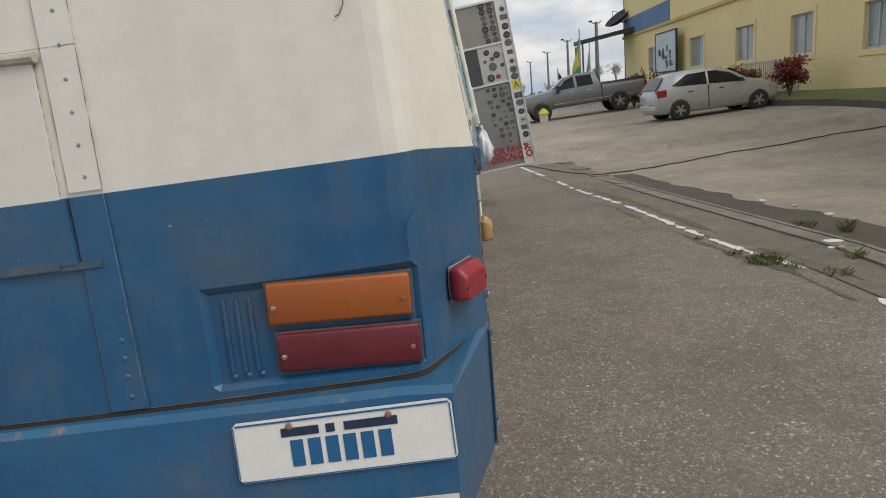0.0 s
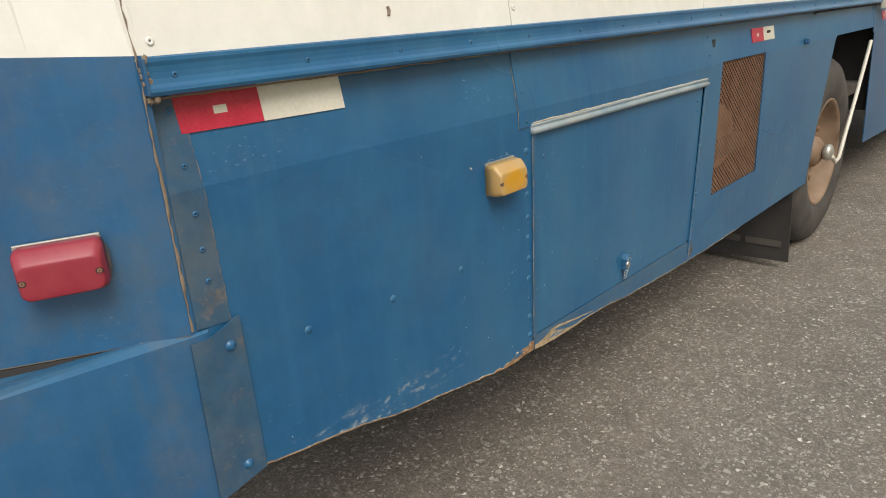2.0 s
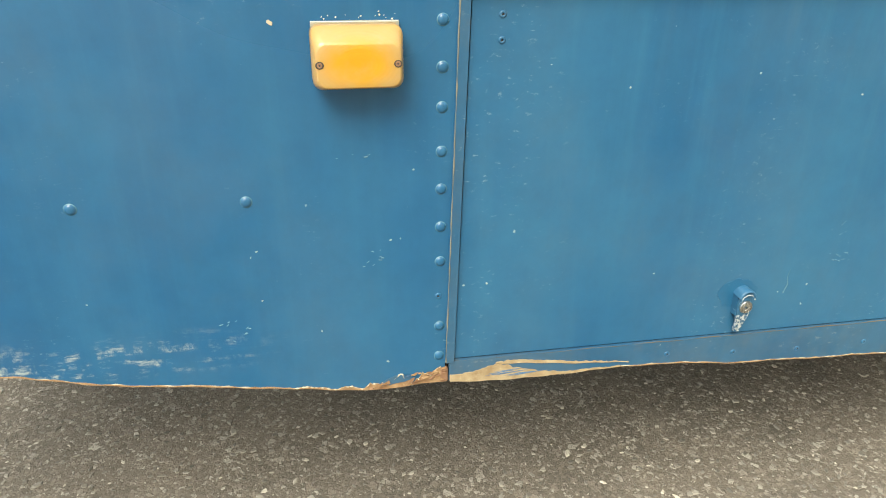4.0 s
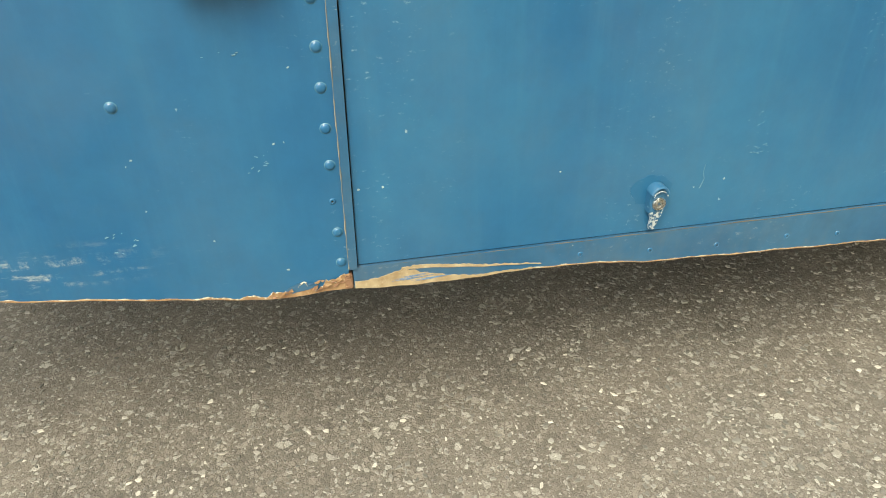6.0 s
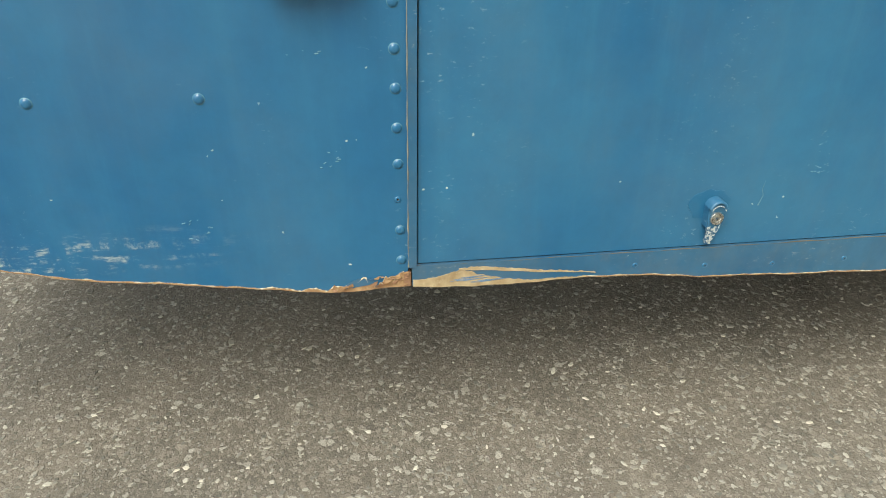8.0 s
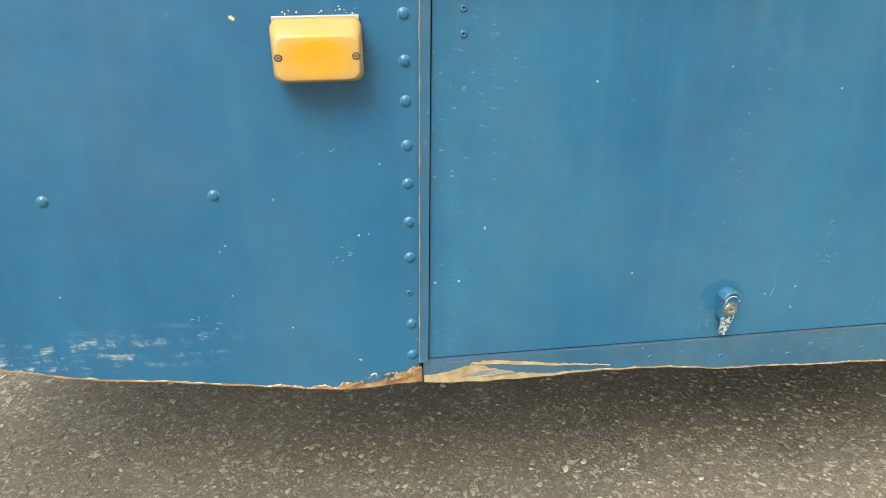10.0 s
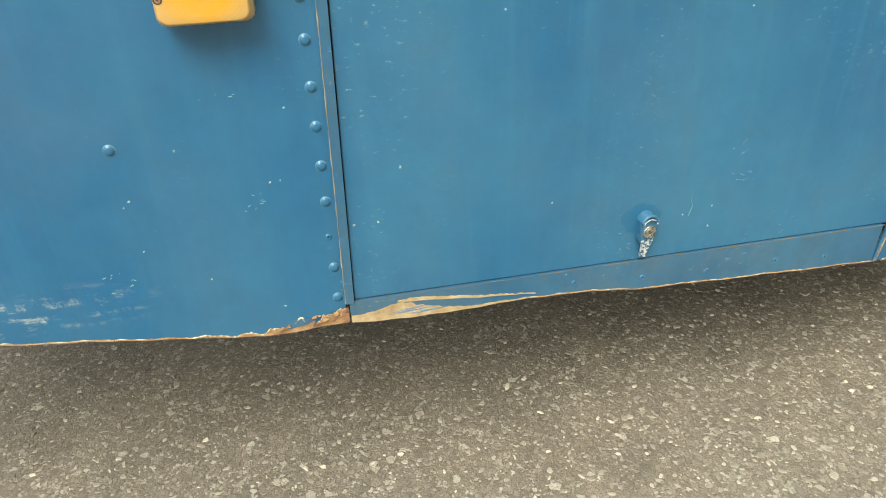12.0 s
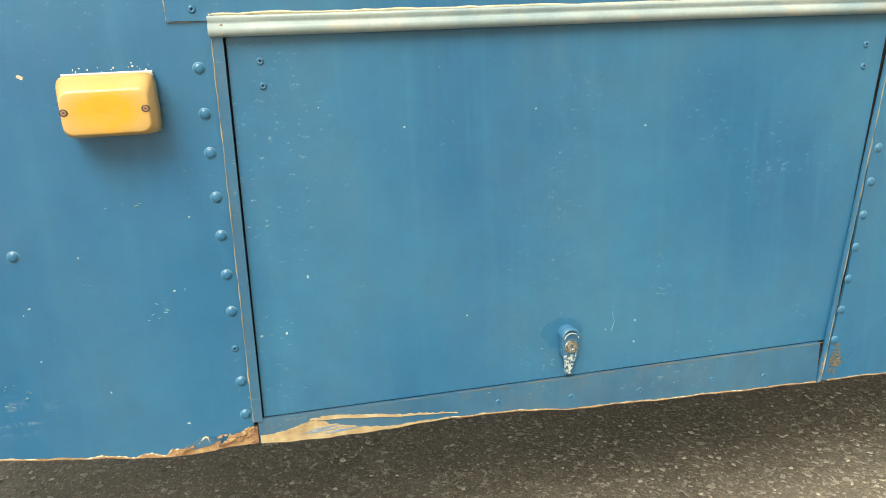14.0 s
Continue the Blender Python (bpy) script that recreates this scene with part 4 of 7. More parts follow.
# paint torn off the skirt beside the joint: a bare wedge below and a thin tear above it
def torn(name, y0, y1, low, top, seed):
    random.seed(seed)
    bm = bmesh.new()
    va, vc = [], []
    for i in range(71):
        y = y0 + (y1 - y0) * i / 70
        j = 0.0022 * noise.noise((y * 120, seed, 0)) + random.uniform(-0.0005, 0.0005)
        lo, hi = low(y), top(y) + j
        va.append(bm.verts.new((0.0032, y, skirt_z(y) + lo)))
        vc.append(bm.verts.new((0.0032, y, skirt_z(y) + max(hi, lo + 0.0006))))
    for i in range(70):
        bm.faces.new((va[i], va[i + 1], vc[i + 1], vc[i]))
    got = bmesh.ops.extrude_face_region(bm, geom=bm.faces[:])
    bmesh.ops.translate(bm, vec=(-0.003, 0, 0), verts=[v for v in got["geom"] if isinstance(v, bmesh.types.BMVert)])
    return part(name, bm, TAN, bus, "bare tan filler where paint has torn off")


torn("bare_edge", 0.854, 1.13, lambda y: -0.0008, lambda y: float(np.interp(y - 0.854, (0, 0.019, 0.0425, 0.075, 0.09, 0.105, 0.137, 0.18, 0.265), (0.011, 0.013, 0.019, 0.029, 0.026, 0.019, 0.011, 0.004, 0.0015))), 4)
torn("torn_streak", 0.925, 1.145, lambda y: float(np.interp(y, (0.925, 0.945, 1.01, 1.076, 1.145), (0.028, 0.029, 0.023, 0.014, 0.007))), lambda y: float(np.interp(y, (0.925, 0.945, 1.01, 1.076, 1.145), (0.031, 0.035, 0.028, 0.017, 0.008))), 9)
random.seed(61)
for k in range(9):
    bm = bmesh.new()
    y, z = random.uniform(0.90, 0.96), random.uniform(0.003, 0.016)
    ring_tube(bm, [(0.0034, y + 0.012 * i, skirt_z(y) + z + 0.0006 * i + random.uniform(-0.0006, 0.0006)) for i in range(5)], lambda u: 0.0001 + 0.0007 * math.sin(math.pi * u), 4)
    part("paint_shred", bm, BLUE_DARK, bus)
bare_strip("bare_edge", 1.12, 1.786, lambda y: 0.0022, 6, 0.0026)
bare_strip("bare_edge", 1.81, 2.3, lambda y: 0.002, 7)
# torn lip beside the joint: curled flakes of paint and broken fibre
random.seed(8)
for k in range(26):
    bm = bmesh.new()
    y = 0.845 - 0.11 * random.random() ** 1.4
    rise = 0.003 + 0.024 * smooth01((y - 0.70) / 0.14)
    size = random.uniform(0.002, 0.0065)
    loop = []
    for i in range(7):
        a = 2 * math.pi * (i + random.uniform(-0.25, 0.25)) / 7
        loop.append(Vector((random.uniform(-0.0007, 0.0007), 1.5 * size * math.cos(a) * random.uniform(0.5, 1.1), 0.6 * size * math.sin(a) * random.uniform(0.5, 1.1))))
    slab(bm, loop, (0.0009, 0, 0))
    bmesh.ops.transform(bm, matrix=pose(0.0016 + random.uniform(0, 0.0025), y, skirt_z(y) + rise * random.uniform(0.15, 1.0), random.uniform(-5, 35), random.uniform(-28, 18), random.uniform(-25, 25)), verts=bm.verts)
    part("splinter", bm, random.choice((BARE, BARE, RUST, BLUE_DARK)), bus)
bm = bmesh.new()
slab(bm, yz([(0.748, 0.506), (0.765, 0.5075), (0.786, 0.510), (0.800, 0.5155), (0.792, 0.521), (0.772, 0.5225), (0.757, 0.516)], 0.0022), (-0.001, 0, 0))
part("paint_shred", bm, BLUE_SKIRT, bus, "scrap of blue paint left on the bare fibre")
bm = bmesh.new()
box(bm, -0.012, 0.0015, 0.838, 0.852, 0.500, 0.526, 0.003)
part("joint_gap", bm, RUST, bus)


# ---- lamps ----
def side_lamp(name, m, lens, label, w=0.106, h=0.072, d=0.043):
    """A rounded marker lamp: base, rounded lens and two screws on black discs. Local x is outwards, y across, z up."""
    bm = bmesh.new()
    box(bm, 0.0, 0.005, -w / 2 + 0.002, w / 2 - 0.002, -h / 2 + 0.002, h / 2 + 0.002, 0.001)
    lamp = part(name, bm, ALU, bus, label)
    lamp.matrix_local = m
    bm = bmesh.new()
    out = []
    for x, sy2, sz, dz in ((0.003, 1.0, 1.0, 0.0), (d * 0.55, 0.99, 0.985, 0.0), (d * 0.60, 0.985, 0.97, -0.0005), (d * 0.66, 0.975, 0.94, -0.001), (d * 0.94, 0.915, 0.72, -0.0060), (d * 0.99, 0.89, 0.67, -0.0068), (d, 0.86, 0.63, -0.0068), (d, 0.60, 0.45, -0.006)):
        r, hw, hh = min(0.011, h / 2 * sz * 0.6), w / 2 * sy2, h / 2 * sz
        loop = []
        for cy, cz, a0 in ((hw - r, hh - r, 0), (-hw + r, hh - r, 90), (-hw + r, -hh + r, 180), (hw - r, -hh + r, 270)):
            for k in range(6):
                a = radians(a0 + 18 * k)
                loop.append(bm.verts.new((x, cy + r * math.cos(a), cz + r * math.sin(a) + dz)))
        out.append(loop)
    for r0, r1 in zip(out, out[1:]):
        for k in range(24):
            bm.faces.new((r0[k], r0[(k + 1) % 24], r1[(k + 1) % 24], r1[k]))
    bm.faces.new(out[-1])
    bm.faces.new(list(reversed(out[0])))
    part("lens", bm, lens, lamp, "", True)
    for s in (-1, 1):
        bm = bmesh.new()
        lathe(bm, [(0.0055, 0.0), (0.0052, 0.0015), (0.0032, 0.0022), (0.0012, 0.0016), (0.0, 0.0016)], pose(d * 0.985, s * w * 0.415, -0.005, 0, 90, 0) @ Matrix.Diagonal((0.7, 0.7, 0.7, 1)), 10)
        part("screw", bm, RUST, lamp)
        # black disc on the lens paints the shade of a screw hole
        bm = bmesh.new()
        lathe(bm, [(0.0085, -0.001), (0.0085, 0.0006), (0.0, 0.0006)], pose(d * 0.985, s * w * 0.415, -0.005, 0, 90, 0) @ Matrix.Diagonal((0.50, 0.56, 2, 1)), 14)
        part("screw_shade_disc", bm, BLACK, lamp)
    return lamp


side_lamp("amber_side_lamp", pose(0.0, 0.7365, 0.9845), AMBER, "yellowed amber side marker lamp")
bm = bmesh.new()
random.seed(21)
for k in range(16):
    bmesh.ops.create_icosphere(bm, subdivisions=1, radius=random.uniform(0.0004, 0.0013), matrix=pose(0.001, random.uniform(0.695, 0.79), 1.0235 + abs(random.gauss(0, 0.005))) @ Matrix.Diagonal((0.4, 1, 1, 1)))
part("old_sealant_crumbs", bm, TAPE_WHITE, bus, "white crumbs of old sealant")
turn = math.degrees(math.atan2(-0.112, 0.27))
side_lamp("red_side_lamp", pose(-0.047, -0.150, 1.046, 0, 0, turn - 0.5), RED_MARK, "faded red corner marker lamp", 0.108, 0.070, 0.040)


bm = bmesh.new()
random.seed(27)
loop = []
for k in range(40):
    a = 2 * math.pi * k / 40
    q = 1.0 / max(abs(math.cos(a)) ** 4 + abs(math.sin(a)) ** 4, 1e-6) ** 0.25
    j = random.uniform(0.99, 1.015)
    loop.append((0.0022, 0.0568 * q * j * math.cos(a) + 0.001, 0.0380 * q * j * math.sin(a) - 0.001))
slab(bm, loop, (-0.0015, 0, 0))
stain = part("rust_stain", bm, LAMP_RUST, bus, "rusty stain round the marker lamp")
stain.matrix_local = pose(-0.047, -0.150, 1.046, 0, 0, turn - 0.5)


def tail_lamp(name, x0, x1, z0, z1, lens, label):
    """A long block lamp in the recess with a stepped lens and a screw at its ends."""
    xm = (x0 + x1) / 2
    lamp = part(name, (lambda b: (box(b, x0 - xm - 0.0035, x1 - xm + 0.0035, -0.003, 0.012, z0 - 0.0035, z1 + 0.003, 0.001), b)[1])(bmesh.new()), LAMP_RUST, bus, label)
    lamp.matrix_local = pose(xm, plan_y(xm) + 0.006, tilt(xm), 0, 0, math.degrees(math.atan2(plan_y(x1) - plan_y(x0), x1 - x0)))
    bm = bmesh.new()
    box(bm, x0 - xm, x1 - xm, -0.011, 0.012, z0, z1, 0.006)
    part("lens", bm, lens, lamp, "", True)
    for s in (x0 - xm + 0.012, x1 - xm - 0.014):
        bm = bmesh.new()
        lathe(bm, [(0.0052, 0.0), (0.0050, 0.0015), (0.0030, 0.0024), (0.0, 0.0026)], pose(s, -0.0112, (z0 + z1) / 2 - 0.006, 90, 0, 0), 10)
        part("screw", bm, RUST if s > 0 else STEEL, lamp)
    return lamp


tail_lamp("orange_tail_lamp", -0.392, -0.132, 1.038, 1.116, ORANGE, "long orange turn signal lamp, sun-faded")
tail_lamp("red_tail_lamp", -0.384, -0.122, 0.946, 1.020, RED, "long dark red tail lamp")
for k in range(3):
    x = -0.478 + 0.024 * k
    bm = bmesh.new()
    box(bm, x, x + 0.007, plan_y(x) + 0.008, plan_y(x) + 0.016, 0.958 + tilt(x), 1.10 + tilt(x), 0.002)
    part("pressed_slot", bm, BLUE_DARK, bus)

for k in range(3):
    x = -0.472 + 0.026 * k
    bm = bmesh.new()
    bmesh.ops.create_icosphere(bm, subdivisions=2, radius=0.006, matrix=pose(x, plan_y(x) + 0.012, 0.952 + tilt(x)))
    part("rivet", bm, BLUE_LEDGE, rear_low)

# drip of paint above the lamps
bm = bmesh.new()
ring_tube(bm, [(-0.112, -0.3135, 1.222), (-0.120, -0.3155, 1.212), (-0.127, -0.3165, 1.195), (-0.128, -0.3165, 1.165), (-0.127, -0.3155, 1.135)], 0.0018, 6)
part("paint_run", bm, BLUE_LEDGE, bus, "pale scuffed run in the paint")

# rear hatch at the middle: strip with rivets, panel edge and a cord
bm = bmesh.new()
for x0, x1, z0, z1, mt in ((-0.706, -0.646, 1.330, 2.6, 0),):
    slab(bm, [(x0, plan_y(x0) - 0.003, z0 + tilt(x0)), (x1, plan_y(x1) - 0.003, z0 + tilt(x1)), (x1, plan_y(x1) - 0.003, z1), (x0, plan_y(x0) - 0.003, z1)], (0, 0.003, 0))
rear_strip = part("rear_seam_strip", bm, WHITE, bus)
bm = bmesh.new()
slab(bm, [(x, plan_y(x) - 0.003, z + tilt(x)) for x, z in ((-0.706, 0.918), (-0.635, 0.918), (-0.646, 1.322), (-0.706, 1.322))], (0, 0.003, 0))
rear_strip_low = part("rear_seam_strip", bm, BLUE_DARK, bus)
bm = bmesh.new()
lathe(bm, [(0.0040, 0.0), (0.0038, 0.001), (0.0028, 0.0016), (0.0012, 0.0018), (0.0, 0.0006)], pose(0, 0, 0, 90, 0, 0), 10)
bmesh.ops.scale(bm, vec=(0.85, 1, 0.85), verts=bm.verts)
POP_BACK = mesh_of(bm, "pop_rivet_rear", TRIM)
bm = bmesh.new()
lathe(bm, [(0.0055, 0.0), (0.0050, 0.001), (0.0035, 0.002), (0.0014, 0.0022), (0.0, 0.0012)], pose(0, 0, 0, 90, 0, 0), 10)
POP_BACK_BLUE = mesh_of(bm, "pop_rivet_blue", BLUE_LEDGE)
for k in range(6):
    z = 1.355 + 0.055 * k
    piece("rivet", POP_BACK, rear_strip, pose(-0.672, plan_y(-0.672) - 0.003, z + tilt(-0.69)))
for z in (1.055, 1.02, 0.985, 0.945):
    piece("rivet", POP_BACK_BLUE, rear_strip_low, pose(-0.664, plan_y(-0.664) - 0.003, z + tilt(-0.69)))
bm = bmesh.new()
for q, mt in (([(-0.712, 1.205), (-1.55, 1.205), (-1.55, 1.322), (-0.712, 1.322)], 0),):
    slab(bm, [(x, plan_y(x) - 0.008, z + tilt(x)) for x, z in q], (0, 0.008, 0))
part("rear_hatch_lower", bm, BLUE_DARK, bus, "blue lower part of the rear hatch")
bm = bmesh.new()
slab(bm, [(-0.722, plan_y(-0.722) - 0.008, 1.29), (-1.55, plan_y(-1.55) - 0.008, 1.25), (-1.55, plan_y(-1.55) - 0.008, 1.46), (-0.722, plan_y(-0.722) - 0.008, 1.535)], (0, 0.008, 0))
part("rear_hatch", bm, WHITE, bus, "white rear hatch panel")
bm = bmesh.new()
random.seed(31)
ring_tube(bm, [(-0.712 - 0.02 * k, plan_y(-0.8) - 0.008, 1.531 - 0.0012 * k + random.uniform(-0.002, 0.002)) for k in range(36)], 0.010, 8)
part("hatch_seal", bm, OLD_SEAL, bus, "perished foam seal along the hatch")
bm = bmesh.new()
slab(bm, [(x, plan_y(x) - 0.010, z + tilt(x)) for x, z in ((-0.745, 1.198), (-1.55, 1.198), (-1.55, 1.210), (-0.745, 1.210))], (0, 0.008, 0))
slab(bm, [(x, plan_y(x) - 0.006, z + tilt(x)) for x, z in ((-0.668, 1.195), (-0.745, 1.195), (-0.745, 1.207), (-0.668, 1.207))], (0, 0.004, 0))
part("hatch_lip", bm, DUSTY_BLUE, bus, "dirty lip below the hatch")

# fine grimy lines where the rear sheets meet
random.seed(33)
for x0, z0, x1, z1, mt in ((-0.706, 1.325, -0.706, 2.2, SEAM), (-0.646, 1.325, -0.646, 2.2, SEAM), (-0.722, 1.325, -0.722, 1.55, DIRT), (-0.640, 0.925, -0.646, 1.322, SEAM), (-0.706, 0.925, -0.706, 1.322, GAP_DIRT), (-0.646, 1.573, -1.40, 1.573, DIRT)):
    bm = bmesh.new()
    ring_tube(bm, [(x0 + (x1 - x0) * u, plan_y(x0 + (x1 - x0) * u) - 0.003, z0 + (z1 - z0) * u + tilt(x0 + (x1 - x0) * u) + random.uniform(-0.0004, 0.0004)) for u in np.linspace(0, 1, 40)], lambda u: random.uniform(0.0002, 0.0011), 5)
    part("seam_dirt", bm, mt, bus, "grimy line along a rear seam")

# ---- plate on the bumper ----
bm = bmesh.new()
PW, PH = 0.400, 0.112
slab(bm, [(x, 0.0, z) for x, z in ((-PW / 2 + 0.008, -PH / 2), (PW / 2 - 0.008, -PH / 2), (PW / 2, -PH / 2 + 0.008), (PW / 2, PH / 2 - 0.008), (PW / 2 - 0.008, PH / 2), (-PW / 2 + 0.008, PH / 2), (-PW / 2, PH / 2 - 0.008), (-PW / 2, -PH / 2 + 0.008))], (0, 0.002, 0))
plate = part("plate", bm, PLATE_WHITE, bus, "white enamel plate with blue markings")
plate.matrix_local = pose(-0.2685, -0.3835, 0.8205, -7.5, -3.0, 2.0)
bm = bmesh.new()
for x0, x1, z0, z1 in ((-PW / 2 + 0.006, PW / 2 - 0.006, PH / 2 - 0.0075, PH / 2 - 0.0045), (-PW / 2 + 0.006, PW / 2 - 0.006, -PH / 2 + 0.0015, -PH / 2 + 0.003), (PW / 2 - 0.005, PW / 2 - 0.003, -PH / 2 + 0.008, PH / 2 - 0.008), (-PW / 2 + 0.0015, -PW / 2 + 0.003, -PH / 2 + 0.008, PH / 2 - 0.008)):
    box(bm, x0, x1, -0.0018, 0.0, z0, z1)
part("border", bm, PLATE_BLUE, plate)
for x0, x1 in ((-0.112, -0.043), (-0.030, -0.014), (0.003, 0.100)):
    bm = bmesh.new()
    box(bm, x0, x1, -0.0016, 0.0, 0.021, 0.037, 0.0006)
    part("marking_bar", bm, PLATE_DARK, plate)
for k in range(6):
    x0 = -0.098 + 0.0322 * k
    bm = bmesh.new()
    box(bm, x0, x0 + 0.0235, -0.0016, 0.0, -0.035, 0.014, 0.0006)
    part("marking_bar", bm, PLATE_BLUE, plate)
for x in (-0.096, 0.085):
    bm = bmesh.new()
    lathe(bm, [(0.0065, 0.0), (0.006, 0.002), (0.003, 0.0035), (0.0, 0.004)], pose(x, -0.002, 0.040, 90, 0, 0), 12)
    part("screw", bm, RUST, plate)
bm = bmesh.new()
slab(bm, [(x, bump_y(x) - 0.0345 * (0.899 - z) / 0.259 - 0.0025, z + tilt(x)) for x, z in ((-0.408, 0.648), (-0.070, 0.648), (-0.070, 0.714), (-0.402, 0.712))], (0, 0.0015, 0))
part("bumper_reflector_strip", bm, TAPE_WHITE, bus, "off-white strip, yellowed at one end")

# reflective tapes on the side
def tape(y0, y1, ym, z0, z1, skew=0.0):
    bm = bmesh.new()
    slab(bm, yz([(y0 + 0.001, z0), (ym, z0 - skew), (ym, z1 - skew), (y0, z1)], 0.0028), (-0.0025, 0, 0))
    r = crease(part("reflective_tape", bm, TAPE_RED, bus, "red reflective tape"))
    bm = bmesh.new()
    slab(bm, yz([(ym + 0.0006, z0 - skew), (y1, z0 - 2 * skew), (y1 - 0.001, z1 - 2 * skew), (ym + 0.0006, z1 - skew)], 0.0026), (-0.0023, 0, 0))
    crease(part("white_segment", bm, TAPE_WHITE, r, "yellowed white reflective tape"))
    bm = bmesh.new()
    box(bm, 0.0028, 0.0033, (y0 + ym) / 2 - 0.011, (y0 + ym) / 2 + 0.011, (z0 + z1) / 2 - 0.006, (z0 + z1) / 2 + 0.006, 0.0002)
    crease(part("mark", bm, TAPE_WHITE, r))


tape(0.030, 0.330, 0.168, 1.194, 1.247, 0.0015)
tape(2.295, 2.545, 2.420, 1.165, 1.215)
tape(4.47, 4.66, 4.56, 1.150, 1.200)

# ---- expanded metal grille ----
bm = bmesh.new()
nx, nz = 19, 25
for i in range(nx + 1):
    for j in range(nz + 1):
        y0 = VY0 - 0.03 + (VY1 - VY0 + 0.03) * i / nx
        z0 = VZ0 + (VZ1 - VZ0) * j / nz
        dy, dz = (VY1 - VY0 + 0.03) / nx / 2, (VZ1 - VZ0) / nz / 2
        for s in (1, -1):
            a, c = Vector((-0.006, y0 - dy, z0)), Vector((-0.006, y0, z0 + s * dz))
            w = Vector((0, 0.0011, 0.0022))
            q = [a - w, a + w, c + w, c - w]
            bm.faces.new([bm.verts.new(p) for p in q])
            a2, c2 = c, Vector((-0.006, y0 + dy, z0))
            bm.faces.new([bm.verts.new(p) for p in (a2 - w, a2 + w, c2 + w, c2 - w)])
got = bmesh.ops.extrude_face_region(bm, geom=bm.faces[:])
bmesh.ops.translate(bm, vec=(-0.0015, 0, 0), verts=[v for v in got["geom"] if isinstance(v, bmesh.types.BMVert)])
part("mesh_grille", bm, RUST, bus, "rusty expanded metal grille")
bm = bmesh.new()
box(bm, -0.24, -0.22, 1.93, 2.5, 0.6, 1.2)
for q in ((1.93, 1.95), (2.46, 2.5)):
    box(bm, -0.24, -0.01, q[0], q[1], 0.6, 1.2)
part("grille_duct", bm, BLACK, bus)
bm = bmesh.new()
lathe(bm, [(0.0, 0.0), (0.11, 0.0), (0.13, -0.02), (0.13, -0.08)], pose(-0.10, 2.32, 0.80, 0, 90, 0), 20)
part("air_filter", bm, RIM, bus, "round brown housing behind the grille")
bm = bmesh.new()
box(bm, -0.002, 0.020, 2.93, 2.965, 1.115, 1.14, 0.005)
part("small_lamp", bm, BLUE_DARK, bus)


# ---- wheels ----
def wheel(y, x_face, name="wheel"):
    w = new(name)
    w.parent = bus
    w.location = (x_face, y, 0.505)
    m = pose(0, 0, 0, 0, 90, 0)
    bm = bmesh.new()
    lathe(bm, [(0.285, 0.000), (0.30, 0.012), (0.36, 0.022), (0.43, 0.014), (0.475, -0.005), (0.497, -0.035), (0.503, -0.07), (0.503, -0.19), (0.49, -0.23), (0.42, -0.26), (0.285, -0.24)], m, 48)
    part("tyre", bm, TYRE, w, "", True)
    bm = bmesh.new()
    lathe(bm, [(0.290, 0.006), (0.282, 0.010), (0.270, -0.004), (0.262, -0.035), (0.235, -0.060), (0.215, -0.085), (0.14, -0.100), (0.10, -0.085), (0.0, -0.085)], m, 40)
    part("rim", bm, RIM, w, "dusty brown steel rim", True)
    bm = bmesh.new()
    lathe(bm, [(0.085, -0.09), (0.080, -0.03), (0.060, -0.010), (0.035, 0.0), (0.0, 0.0)], m, 24)
    part("hub", bm, RIM, w, "", True)
    for k in range(10):
        a = 2 * math.pi * k / 10
        bm = bmesh.new()
        lathe(bm, [(0.016, -0.10), (0.016, -0.070), (0.010, -0.060), (0.0, -0.060)], pose(0, 0.17 * math.cos(a), 0.17 * math.sin(a)) @ m, 6)
        part("wheel_nut", bm, RUST, w)
    return w


rear_wheel = wheel(3.61, -0.035)
bm = bmesh.new()
ring_tube(bm, [(-0.10, 0, 0), (0.03, 0, 0)], 0.026, 14)
part("hub_extension", bm, RIM, rear_wheel)
bm = bmesh.new()
lathe(bm, [(0.0, 0.05), (0.025, 0.05), (0.042, 0.040), (0.046, 0.025), (0.042, 0.010), (0.02, 0.0)], pose(0, 0, 0, 0, 90, 0), 20)
part("rotary_joint", bm, ALU, rear_wheel, "white rotary joint of the tyre inflation line", True)
bm = bmesh.new()
ring_tube(bm, [(0.05, 0.0, -0.02), (0.055, 0.05, -0.06), (0.055, 0.12, -0.05), (0.05, 0.20, 0.03), (0.045, 0.40, 0.28), (0.035, 0.62, 0.54)], 0.010, 8)
part("air_line", bm, TAPE_WHITE, rear_wheel, "pale air line rising to the body")
wheel(7.45, -0.14)
wheel(3.61, -2.0)
wheel(7.45, -1.95)
bm = bmesh.new()
slab(bm, [(-0.42, 3.05, 0.035), (0.0, 3.05, 0.045), (-0.02, 3.06, 0.55), (-0.42, 3.06, 0.55)], (0, 0.008, 0))
flap = part("mud_flap", bm, BLACK, bus, "black rubber mud flap with pale markings")
for x0, x1 in ((-0.40, -0.24), (-0.215, -0.04)):
    bm = bmesh.new()
    box(bm, x0, x1, 3.0465, 3.049, 0.118, 0.152)
    part("marking_bar", bm, UNDER, flap)

# ---- side graphics, window, pipe ----
def on_upper(y, z, off=0.0015):
    return (up_x(z) + off, y, z)


